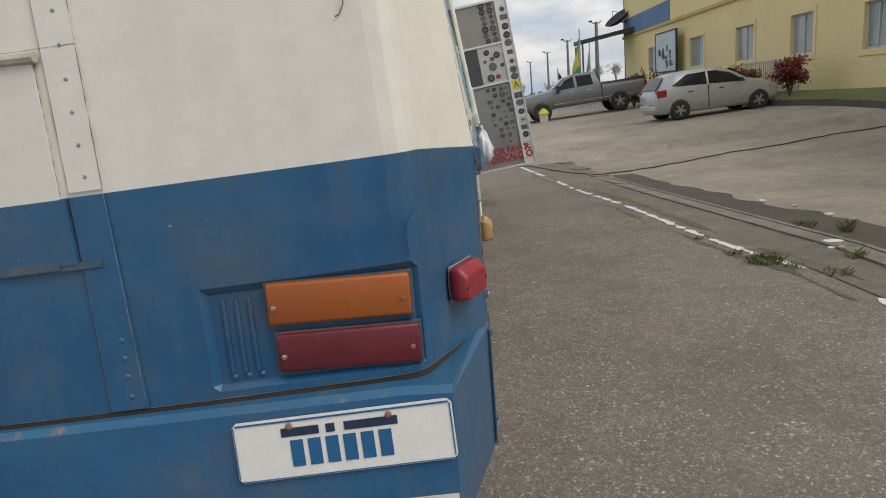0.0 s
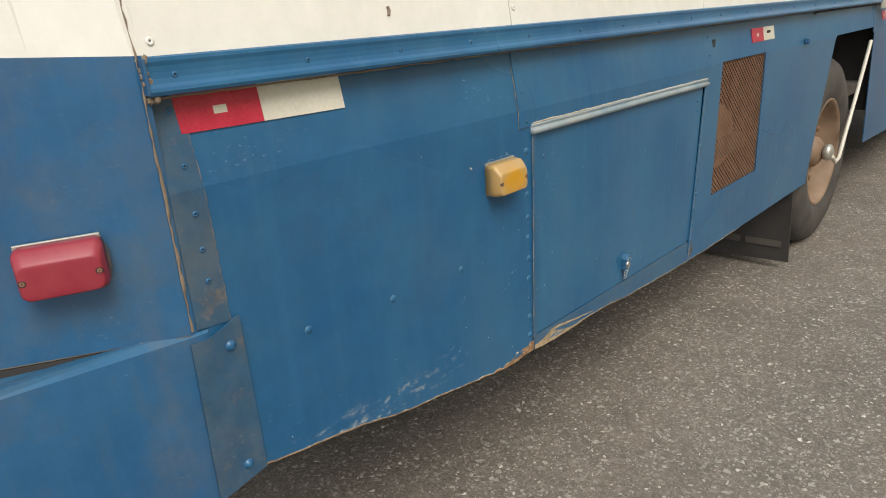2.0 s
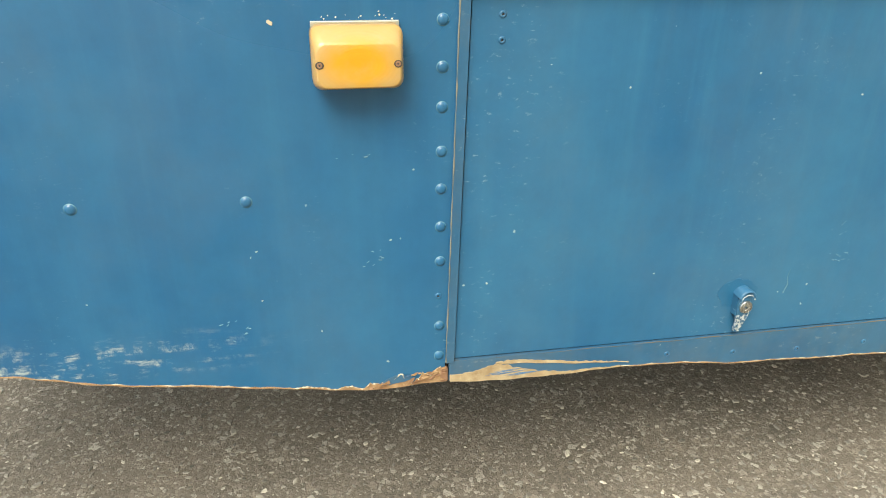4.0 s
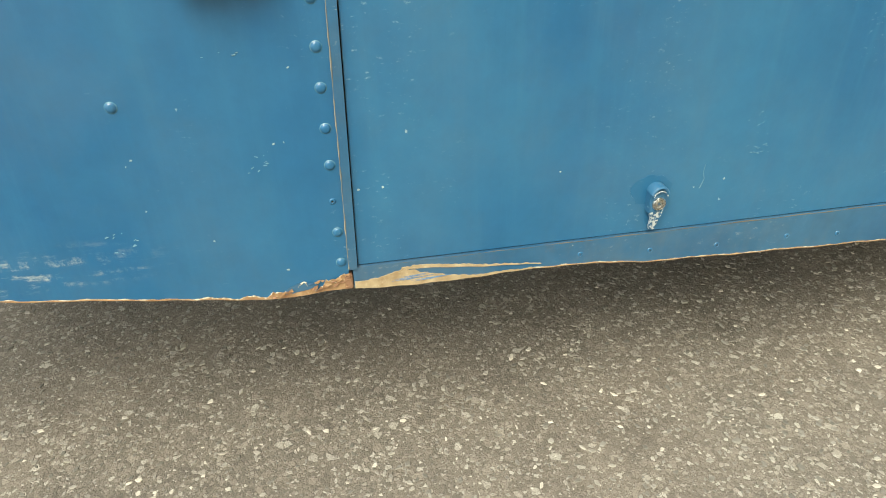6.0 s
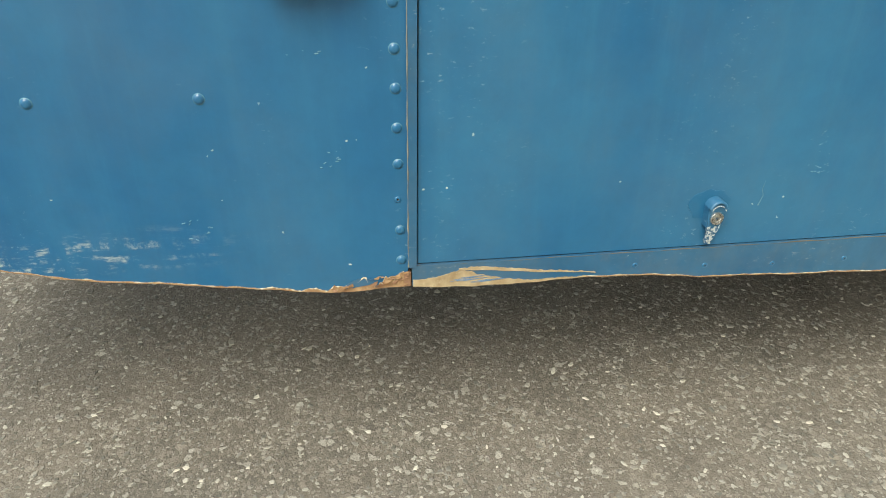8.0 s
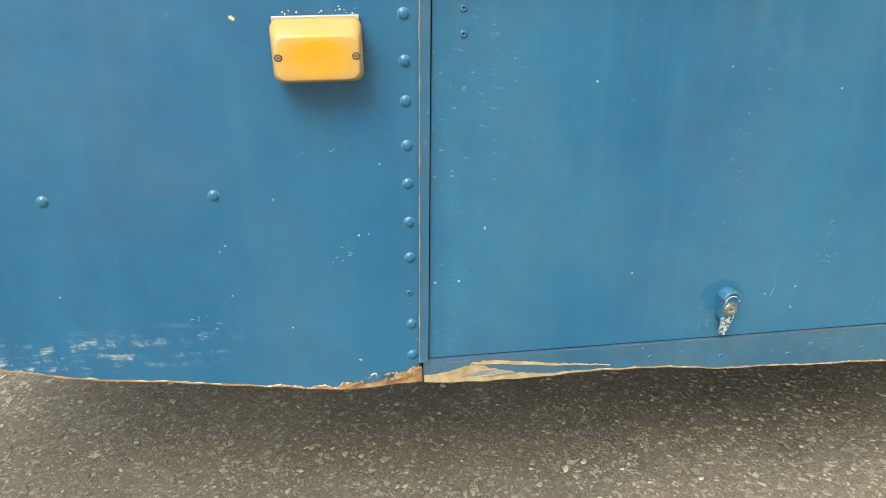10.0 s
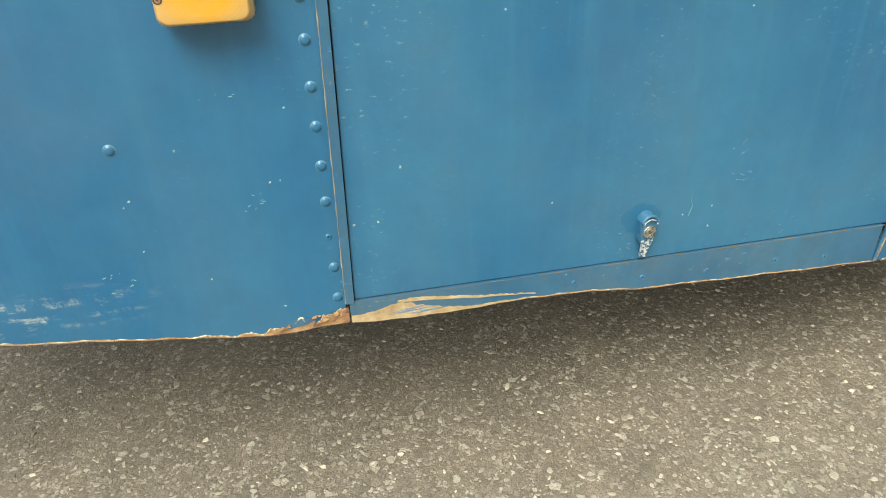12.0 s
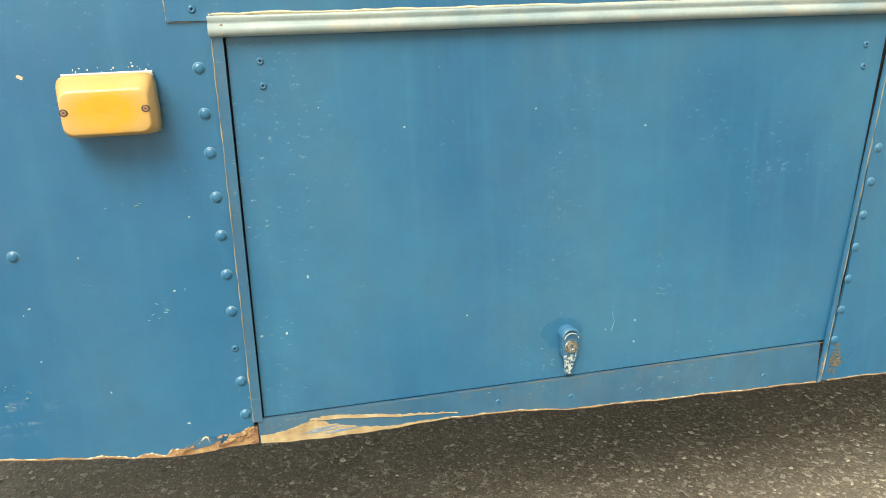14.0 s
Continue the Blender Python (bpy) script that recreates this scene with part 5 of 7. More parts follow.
def graphic(name, low, top, material, off, label):
    bm = bmesh.new()
    a = [bm.verts.new(on_upper(y, z, off)) for y, z in low]
    c = [bm.verts.new(on_upper(y, z, off)) for y, z in top]
    for k in range(len(a) - 1):
        bm.faces.new((a[k], a[k + 1], c[k + 1], c[k]))
    got = bmesh.ops.extrude_face_region(bm, geom=bm.faces[:])
    bmesh.ops.translate(bm, vec=(-0.001, 0, 0), verts=[v for v in got["geom"] if isinstance(v, bmesh.types.BMVert)])
    part(name, bm, material, bus, label)


ys = [0.72, 0.85, 1.0, 1.2, 1.4, 1.6, 1.8, 2.05, 2.35, 2.7, 3.1, 3.6, 4.2, 5.2, 6.4, 7.6]
zl = [2.35, 1.80, 1.66, 1.595, 1.535, 1.485, 1.445, 1.412, 1.390, 1.380, 1.376, 1.375, 1.374, 1.372, 1.365, 1.36]
zt = [2.40, 2.40, 2.40, 2.40, 2.40, 2.40, 2.30, 2.05, 1.83, 1.69, 1.61, 1.56, 1.53, 1.50, 1.49, 1.48]
graphic("painted_swoosh", list(zip(ys, zl)), list(zip(ys, zt)), AQUA, 0.0016, "light blue painted swoosh")
graphic("painted_swoosh", [(y, z + 0.018) for y, z in list(zip(ys, zt))[7:]], [(y, z + 0.20 + 0.02 * (y - 2)) for y, z in list(zip(ys, zt))[7:]], AQUA_PALE, 0.0014, "pale green painted swoosh")
window = part("side_window", (lambda b: ([slab(b, [on_upper(y, z, 0.016) for y, z in q], (-0.02, 0, 0)) for q in ([(1.95, 1.86), (3.95, 1.86), (3.95, 1.90), (1.95, 1.90)], [(1.95, 2.46), (3.95, 2.46), (3.95, 2.50), (1.95, 2.50)], [(1.95, 1.90), (1.99, 1.90), (1.99, 2.46), (1.95, 2.46)], [(3.91, 1.90), (3.95, 1.90), (3.95, 2.46), (3.91, 2.46)], [(2.93, 1.90), (2.97, 1.90), (2.97, 2.46), (2.93, 2.46)])], b)[1])(bmesh.new()), ALU, bus, "aluminium framed sliding window")
GLASS, gn, gl, gb = mat_nodes("dark_tinted_glass", 0.06)
gl.new(ramp(gn, gl, noise_tex(gn, gl, world_co(gn, gl), 2.0), [(0.3, grey(0.012)), (0.7, (0.03, 0.034, 0.036))]), gb.inputs["Base Color"])
gb.inputs["Specular IOR Level"].default_value = 0.8
for a, c in ((1.985, 2.935), (2.965, 3.915)):
    bm = bmesh.new()
    slab(bm, [on_upper(y, z, 0.004) for y, z in ((a, 1.895), (c, 1.895), (c, 2.465), (a, 2.465))], (-0.004, 0, 0))
    part("pane", bm, GLASS, window)
bm = bmesh.new()
ring_tube(bm, [(0.030 + up_x(z), 4.38, z) for z in (1.24, 1.5, 1.55)], 0.026, 12)
ring_tube(bm, [(0.030 + up_x(z), 4.38, z) for z in (1.55, 2.0, 2.6)], 0.020, 12)
part("awning_leg", bm, WHITE, bus, "white awning leg along the wall")
bm = bmesh.new()
box(bm, 0.0, 0.05, 4.34, 4.43, 1.215, 1.33, 0.006)
part("awning_bracket", bm, TAPE_WHITE, bus, "worn white bracket")
bm = bmesh.new()
ring_tube(bm, [on_upper(0.445, 1.337, 0.002), on_upper(0.448, 1.345, 0.002), on_upper(0.446, 1.352, 0.002)], 0.003, 6)
part("paint_blister", bm, DIRT, bus, "brown blister in the white paint")
bm = bmesh.new()
ring_tube(bm, [(-0.198, plan_y(-0.2) - 0.001, 1.60), (-0.196, plan_y(-0.2) - 0.001, 1.572), (-0.204, plan_y(-0.2) - 0.001, 1.556), (-0.212, plan_y(-0.2) - 0.001, 1.553)], 0.0012, 5)
part("hair_crack", bm, DIRT, bus)
# step under the door
bm = bmesh.new()
box(bm, -0.10, 0.03, 6.85, 7.66, 0.40, 0.43, 0.006)
part("door_sill", bm, ALU, bus, "worn metal door sill")

# ---- ground and road ----
GRASS = worn("rough_grass", (0.11, 0.145, 0.045), (0.20, 0.205, 0.075), 0.9, 0.6, 25, 0.8, dist=0.03)
CONCRETE = asphalt("worn_gutter_concrete", (0.17, 0.148, 0.115), (0.285, 0.25, 0.20), (0.38, 0.345, 0.285), 1.3, (0.19, 0.155, 0.112), 0.8, 2.2)
KERB_CONCRETE = asphalt("pale_kerb_concrete", (0.24, 0.22, 0.18), (0.36, 0.33, 0.275), (0.45, 0.42, 0.36), 1.3, (0.19, 0.17, 0.135), 0.7, 2.2)
WEED = worn("dry_weed_leaves", (0.115, 0.135, 0.05), (0.20, 0.20, 0.085), 0.7, 6, 60, 0.1)
LINE_PAINT = worn("chipped_white_road_paint", (0.66, 0.65, 0.61), (0.78, 0.77, 0.74), 0.8, 14, 120, 0.4, stain=(0.22, 0.2, 0.17), stain_amount=0.8)
WET = asphalt("damp_dark_asphalt", (0.055, 0.048, 0.038), (0.118, 0.102, 0.082), (0.20, 0.18, 0.15), 0.8, (0.125, 0.098, 0.07), 0.7)


def gutter_x(y):
    return 3.12 - 0.155 * (y - 4.0) + 0.0008 * (y - 4.0) ** 2 if y > 4 else 3.12 - 0.02 * (y - 4.0)


sheet("ground", -120, 160, 90, -60, 420, 160, -0.035, ASPHALT_LOT, "worn grey car park asphalt", "ground")
sheet("road", -14, lambda y: kerb_x(y) + 0.04, 60, -14, 13, 90, 0.0, ASPHALT, "coarse grey asphalt with pale stones", "road")
sheet("gutter", lambda y: kerb_x(y) + 0.04, gutter_x, 6, -14, 13, 90, 0.006, CONCRETE, "worn concrete gutter strip", "gutter")
sheet("car_park", lambda y: gutter_x(y) if y < 12.8 else -14.0, 40, 50, -14, 40, 80, -0.004, ASPHALT_LOT, "old patched car park asphalt", "car park")
sheet("grass_field", -60, 100, 60, 40, 400, 90, 0.03, GRASS, "rough green field", "grass")

# kerb stone edge along the gutter's outer side
bm = bmesh.new()
for k in range(19):
    y0 = -6 + 1.0 * k
    a, c = gutter_x(y0 + 0.01), gutter_x(y0 + 0.985)
    vs = slab(bm, [(a - 0.24, y0 + 0.01, ground_z(a, y0) - 0.02), (a + 0.05, y0 + 0.01, ground_z(a, y0) - 0.02), (c + 0.05, y0 + 0.985, ground_z(c, y0) - 0.02), (c - 0.24, y0 + 0.985, ground_z(c, y0) - 0.02)], (0, 0, 0.034))
    for off in (-0.235, -0.02):
        slab(bm, [(a + off, y0 + 0.01, ground_z(a, y0) + 0.010), (a + off + 0.05, y0 + 0.01, ground_z(a, y0) + 0.010), (c + off + 0.05, y0 + 0.985, ground_z(c, y0) + 0.010), (c + off, y0 + 0.985, ground_z(c, y0) + 0.010)], (0, 0, 0.014))
tagged(part("kerb", bm, KERB_CONCRETE, None, "low worn concrete kerb edge"), "", "kerb", "", "structure")

# broken white line: ragged patches of paint
bm = bmesh.new()
random.seed(41)
y = -4.0
while y < 12.2:
    ln = random.uniform(0.15, 0.9)
    if random.random() < 0.90:
        k = max(4, int(ln / 0.022))
        a, c = [], []
        for i in range(k + 1):
            yy = y + ln * i / k
            w = 0.050 * max(0.06, 0.62 + 0.75 * noise.noise((yy * 6, 2, 0)) + 0.55 * noise.noise((yy * 31, 5, 0))) * (0.3 if i in (0, k) else 1)
            x = kerb_x(yy) + 0.028 * noise.noise((yy * 9, 8, 0)) + random.uniform(-0.006, 0.006)
            z = ground_z(x, yy) + 0.0085
            a.append(bm.verts.new((x - w, yy, z)))
            c.append(bm.verts.new((x + w, yy, z)))
        for i in range(k):
            bm.faces.new((a[i], c[i], c[i + 1], a[i + 1]))
    y += ln + random.choice((0.0, 0.01, 0.02, 0.06, 0.16))
got = bmesh.ops.extrude_face_region(bm, geom=bm.faces[:])
bmesh.ops.translate(bm, vec=(0, 0, -0.006), verts=[v for v in got["geom"] if isinstance(v, bmesh.types.BMVert)])
tagged(part("painted_line", bm, LINE_PAINT, None, "broken line of chipped white road paint"), "", "road marking", "", "structure")

# soil and broken asphalt edge along the painted line
SOIL = asphalt("sandy_soil", (0.11, 0.088, 0.062), (0.20, 0.16, 0.112), (0.30, 0.25, 0.19), 1.6, (0.17, 0.13, 0.088), 0.6)
bm = bmesh.new()
random.seed(47)
for y0, y1, off, wide in ((2.6, 5.4, -0.13, 0.07), (5.7, 7.4, -0.17, 0.05), (3.0, 4.4, 0.16, 0.09), (4.9, 8.6, 0.17, 0.06), (7.8, 11.2, -0.12, 0.035)):
    a, c = [], []
    k = int((y1 - y0) / 0.03)
    for i in range(k + 1):
        yy = y0 + (y1 - y0) * i / k
        w = wide * max(0.04, 0.45 + 1.1 * noise.noise((yy * 3.1, off * 9, 0)) + 0.6 * noise.noise((yy * 17, 2, off))) * min(1, 6 * min(i, k - i) / k + 0.05)
        x = kerb_x(yy) + off + 0.06 * noise.noise((yy * 2.3, 4, off))
        z = ground_z(x, yy) + (0.0035 if off < 0 else 0.0095)
        a.append(bm.verts.new((x - w, yy, z)))
        c.append(bm.verts.new((x + w, yy, z)))
    for i in range(k):
        bm.faces.new((a[i], c[i], c[i + 1], a[i + 1]))
tagged(part("soil_strip", bm, SOIL, None, "sandy soil and broken edge beside the line"), "", "soil", "", "structure")

# damp dirt lying along the car park's edge
bm = bmesh.new()
random.seed(43)
a, c = [], []
for i in range(90):
    yy = -3 + 13.0 * i / 89
    x = gutter_x(yy) + 0.06
    w = (0.95 - 0.055 * max(0, yy - 2)) * (0.75 + 0.35 * noise.noise((yy * 1.7, 3, 0)) + 0.12 * noise.noise((yy * 7, 9, 0)))
    a.append(bm.verts.new((x, yy, ground_z(x, yy) + 0.003)))
    c.append(bm.verts.new((x + max(0.05, w), yy, ground_z(x + w, yy) + 0.0025)))
for i in range(89):
    bm.faces.new((a[i], c[i], c[i + 1], a[i + 1]))
tagged(part("damp_patch", bm, WET, None, "dark damp dirt along the kerb"), "", "dirt", "", "structure")

# green hose lying across the car park
HOSE = worn("green_hose", (0.012, 0.030, 0.022), (0.02, 0.05, 0.032), 0.5, 8, 90, 0.1)
bm = bmesh.new()
way = [(0.80, 12.4), (1.10, 12.2), (1.40, 11.4), (1.68, 10.75), (2.11, 10.15), (2.83, 10.32), (3.6, 10.62), (4.65, 11.06), (5.6, 11.2), (6.66, 11.42), (7.64, 11.42), (9.0, 11.2), (12, 10.8)]
pts = []
for (x0, y0), (x1, y1) in zip(way, way[1:]):
    for k in range(8):
        u = k / 8
        x, y = x0 + (x1 - x0) * u, y0 + (y1 - y0) * u + 0.03 * math.sin(3 * x0 + 6 * u)
        pts.append((x, y, ground_z(x, y) + 0.014))
ring_tube(bm, pts, 0.010, 8)
tagged(part("hose", bm, HOSE, None, "thin green hose lying across the asphalt"), "", "hose")

# litter
def lump(name, at, size, material, label, category, seed):
    random.seed(seed)
    bm = bmesh.new()
    bmesh.ops.create_icosphere(bm, subdivisions=2, radius=1.0)
    for v in bm.verts:
        v.co *= 1 + 0.35 * noise.noise(v.co * 1.7 + Vector((seed, 0, 0)))
        v.co = Vector((v.co.x * size[0], v.co.y * size[1], v.co.z * size[2]))
    ob = part(name, bm, material, None, label)
    ob.location = (at[0], at[1], ground_z(*at) + size[2] * 0.7)
    return tagged(ob, "", category)


lump("stone", (3.34, 6.47), (0.05, 0.035, 0.022), LINE_PAINT, "pale stone lying on damp asphalt", "stone", 1)
lump("stone", (3.52, 6.04), (0.03, 0.025, 0.012), LINE_PAINT, "small pale stone lying on damp asphalt", "stone", 2)
lump("stone", (3.56, 5.40), (0.05, 0.03, 0.015), LINE_PAINT, "pale stone lying on damp asphalt", "stone", 3)
lump("concrete_chunk", (2.98, 4.22), (0.13, 0.055, 0.013), LINE_PAINT, "broken piece of white painted concrete", "concrete chunk", 4)
lump("concrete_chunk", (2.92, 4.02), (0.07, 0.045, 0.010), LINE_PAINT, "broken piece of white painted concrete", "concrete chunk", 5)


def tuft(at, n, h, seed, spread=0.10):
    random.seed(seed)
    bm = bmesh.new()
    for k in range(n):
        a = random.uniform(0, 6.283)
        r = spread * math.sqrt(random.random())
        x, y = r * math.cos(a), r * math.sin(a)
        b2 = random.uniform(0, 6.283)
        l2, w = h * random.uniform(0.4, 1.1), random.uniform(0.002, 0.004)
        dx, dy = math.cos(b2), math.sin(b2)
        p = [(x - dy * w, y + dx * w, 0), (x + dy * w, y - dx * w, 0), (x + dx * l2 * 0.35 + dy * w * 0.7, y + dy * l2 * 0.35 - dx * w * 0.7, l2 * 0.6), (x + dx * l2 * 0.8, y + dy * l2 * 0.8, l2 * 0.85)]
        bm.faces.new([bm.verts.new(q) for q in p])
    ob = part("grass_tuft", bm, WEED, None, "small tuft of weeds growing from the kerb joint")
    ob.location = (at[0], at[1], ground_z(*at))
    return tagged(ob, "", "grass tuft", "weeds along the kerb")


tuft((2.22, 3.72), 260, 0.075, 1, 0.13)
tuft((2.10, 4.05), 60, 0.045, 6, 0.07)
tuft((2.02, 4.7), 26, 0.04, 7, 0.05)
tuft((2.52, 3.25), 60, 0.06, 8, 0.10)
tuft((2.34, 3.50), 60, 0.05, 2, 0.07)
tuft((2.86, 3.66), 50, 0.09, 3, 0.07)
tuft((3.08, 4.9), 60, 0.08, 4, 0.08)
tuft((3.30, 4.6), 50, 0.13, 5, 0.06)

# ---- open door ----
SCREEN = worn("grey_fly_screen", (0.23, 0.23, 0.225), (0.29, 0.29, 0.285), 0.75, 3, 300, 0.3)
DOOR_WHITE = worn("aged_white_door_frame", (0.60, 0.60, 0.58), (0.68, 0.68, 0.66), 0.45, 8, 90, 0.1)
STICKER_GREY = worn("faded_grey_sticker", (0.10, 0.10, 0.10), (0.17, 0.165, 0.16), 0.6, 20, 60, 0.05)
STICKER_DARK = worn("dark_sticker", grey(0.025), (0.07, 0.065, 0.06), 0.5, 25, 60, 0.05)
STICKER_PALE = worn("pale_sticker", (0.42, 0.43, 0.44), (0.52, 0.52, 0.52), 0.5, 25, 60, 0.05)
STICKER_YELLOW = worn("yellow_sticker", (0.62, 0.55, 0.06), (0.68, 0.62, 0.10), 0.5, 25, 60, 0.05)
SIGN_RED = worn("red_lettering", (0.36, 0.02, 0.035), (0.42, 0.04, 0.05), 0.5, 30, 80, 0.03)
door = tagged(new("entry_door"), "open white motorhome door with grey screen and many stickers", "door")
door.matrix_world = pose(0.055, 7.70, 0.475, 0, -7.6, 0)
DW, DS, DH = 0.785, 0.622, 2.20


def door_part(name, boxes, material, parent=door, label="", bevel=0.003):
    bm = bmesh.new()
    for x0, x1, y0, y1, z0, z1 in boxes:
        box(bm, x0, x1, y0, y1, z0, z1, bevel)
    return part(name, bm, material, parent, label)


door_part("stile", [(0.0, 0.022, -0.02, 0.02, 0.0, DH)], DOOR_WHITE)
door_part("stile", [(DS, DS + 0.026, -0.022, 0.02, 0.0, DH)], DOOR_WHITE)
door_part("stile", [(DW - 0.016, DW, -0.02, 0.02, 0.0, DH)], DOOR_WHITE)
for z0, z1 in ((-0.005, 0.022), (1.125, 1.152), (1.630, 1.656), (DH - 0.03, DH)):
    door_part("rail", [(0.022, DS, -0.021, 0.019, z0, z1)], DOOR_WHITE)
door_part("rail", [(DS + 0.026, DW - 0.016, -0.019, 0.019, -0.004, 0.02)], DOOR_WHITE)
door_part("edge_panel", [(DS + 0.026, DW - 0.016, -0.008, 0.016, 0.02, DH)], DOOR_WHITE)
for z0, z1 in ((0.022, 1.125), (1.656, DH - 0.03)):
    door_part("screen", [(0.022, DS, -0.004, 0.004, z0, z1)], SCREEN, door, "taut grey insect screen")
door_part("window_pane", [(0.022, 0.285, -0.006, 0.006, 1.152, 1.630)], GLASS, door, "dark smoky pane")
door_part("sticker_panel", [(0.285, DS, -0.010, 0.008, 1.152, 1.630)], STICKER_PALE, door, "pale panel covered with stickers")
random.seed(77)


def sticker(x, z, r, material, parent, square=False, y=-0.006):
    bm = bmesh.new()
    if square:
        box(bm, x - r, x + r, y - 0.0015, y, z - r * 0.75, z + r * 0.75)
    else:
        lathe(bm, [(0, 0.0), (r, 0.0), (r, -0.0015), (0.0, -0.0015)], pose(x, y, z, 90, 0, 0) @ Matrix.Diagonal((1, random.uniform(0.85, 1.05), -1, 1)), 18)
    s = part("sticker", bm, material, parent)
    if r > 0.022:
        bm = bmesh.new()
        if random.random() < 0.5:
            box(bm, x - r * 0.5, x + r * 0.5, y - 0.0028, y - 0.0015, z - r * 0.2, z + r * 0.25)
        else:
            lathe(bm, [(0, 0.0), (r * 0.62, 0.0), (r * 0.62, -0.0012), (0.0, -0.0012)], pose(x, y - 0.0016, z, 90, 0, 0) @ Matrix.Diagonal((1, 1, -1, 1)), 16)
        part("motif", bm, STICKER_DARK if material in (STICKER_GREY, STICKER_PALE) and random.random() < 0.5 else STICKER_GREY, s)


for z in np.arange(0.36, 1.10, 0.078):
    for x in (0.33, 0.41, 0.49, 0.57):
        if random.random() < 0.82 and not (x < 0.36 and z < 0.55):
            sticker(x + random.uniform(-0.012, 0.012), z + random.uniform(-0.012, 0.012), random.uniform(0.026, 0.039), random.choice((STICKER_GREY, STICKER_DARK, STICKER_GREY, SCREEN)), door, random.random() < 0.15)
for z in (0.62, 0.70, 0.78, 0.86, 0.94):
    sticker(0.075, z, 0.03, STICKER_DARK, door, True)
for z in np.arange(1.69, 2.15, 0.075):
    for x in (0.45, 0.55):
        sticker(x + random.uniform(-0.01, 0.01), z, random.uniform(0.03, 0.045), random.choice((STICKER_GREY, STICKER_DARK)), door)
    sticker(0.06, z, 0.03, STICKER_GREY, door, True)
for x, z, r in ((0.45, 1.36, 0.055), (0.40, 1.22, 0.05), (0.50, 1.22, 0.035), (0.40, 1.55, 0.04), (0.53, 1.50, 0.045), (0.58, 1.36, 0.03), (0.36, 1.44, 0.025), (0.46, 1.46, 0.03)):
    sticker(x, z, r, random.choice((STICKER_DARK, SIGN_RED, STICKER_GREY)), door, False, -0.0105)
cols = (STICKER_DARK, STICKER_GREY, STICKER_PALE, STICKER_DARK, STICKER_GREY, STICKER_DARK)
for k, z in enumerate((0.40, 0.50, 0.60, 0.71, 0.83, 0.93, 1.18, 1.27, 1.38, 1.50, 1.62, 1.72, 1.83, 1.95, 2.05)):
    sticker(0.710, z, random.uniform(0.036, 0.050), cols[k % 6], door, k % 4 == 1, -0.0085)
door_part("sticker", [(0.652, 0.766, -0.0105, -0.0085, 1.01, 1.13)], STICKER_YELLOW, door, "yellow warning sticker with black triangle", 0)
bm = bmesh.new()
slab(bm, [(0.672, -0.0112, 1.03), (0.688, -0.0112, 1.03), (0.709, -0.0112, 1.085), (0.730, -0.0112, 1.03), (0.746, -0.0112, 1.03), (0.709, -0.0112, 1.115)], (0, 0.0005, 0))
part("triangle", bm, STICKER_DARK, door)
door_part("sign_board", [(0.155, DS, -0.0065, -0.0045, 0.085, 0.300)], SCREEN, door, "grey sign asking to take off shoes", 0)
door_part("sign_frame", [(0.155, DS, -0.0075, -0.0065, 0.294, 0.300), (0.155, DS, -0.0075, -0.0065, 0.085, 0.091), (DS + 0.03, 0.742, -0.0096, -0.0085, 0.294, 0.300), (DS + 0.03, 0.742, -0.0096, -0.0085, 0.085, 0.091), (0.736, 0.742, -0.0096, -0.0085, 0.091, 0.294)], SIGN_RED, door, "", 0)


def lettering(text, m, size, material, parent, depth=0.0008):
    cu = bpy.data.curves.new("lettering", "FONT")
    cu.body, cu.size, cu.extrude, cu.offset = text, size, depth, 0.004 * size / 0.1
    tmp = bpy.data.objects.new("lettering_source", cu)
    scene.collection.objects.link(tmp)
    me = bpy.data.meshes.new_from_object(tmp.evaluated_get(bpy.context.evaluated_depsgraph_get()))
    bpy.data.objects.remove(tmp)
    me.materials.clear()
    me.materials.append(material)
    ob = new("lettering", me)
    ob.parent = parent
    ob.matrix_local = m
    return ob


lettering("POR FAVO", pose(0.185, -0.0078, 0.200, 90, 0, 0) @ Matrix.Diagonal((0.92, 1, 1, 1)), 0.115, SIGN_RED, door)
lettering("R", pose(0.662, -0.0098, 0.200, 90, 0, 0), 0.115, SIGN_RED, door)
lettering("DESCAL\u00c7", pose(0.180, -0.0078, 0.105, 90, 0, 0) @ Matrix.Diagonal((0.90, 1, 1, 1)), 0.115, SIGN_RED, door)
lettering("O", pose(0.662, -0.0098, 0.105, 90, 0, 0), 0.115, SIGN_RED, door)
bm = bmesh.new()
for z in (0.3, 1.1, 1.9):
    box(bm, -0.06, 0.004, -0.012, 0.012, z, z + 0.09, 0.003)
part("hinge", bm, ALU, door)

# bag hanging from the wall
bm = bmesh.new()
prof = [(0.004, 0.44), (0.020, 0.43), (0.012, 0.395), (0.018, 0.37), (0.050, 0.32), (0.082, 0.25), (0.100, 0.16), (0.095, 0.08), (0.070, 0.02), (0.030, 0.0), (0.0, 0.002)]
lathe(bm, prof, Matrix.Diagonal((1.12, 1.12, 1, 1)), 40)
for v in bm.verts:
    q = (0.075 * noise.noise(v.co * 13) + 0.045 * noise.noise(v.co * 34)) * min(1, v.co.xy.length / 0.05)
    d = Vector((v.co.x, v.co.y, 0))
    if d.length > 0.01:
        v.co += d.normalized() * q
    v.co.x += 0.10 * max(0, 0.33 - v.co.z) ** 1.0 * 0.5
bag = part("plastic_bag", bm, BAG, None, "knotted white plastic bag hanging on the motorhome wall", True)
bag.location = (0.105, 6.5, 0.725)
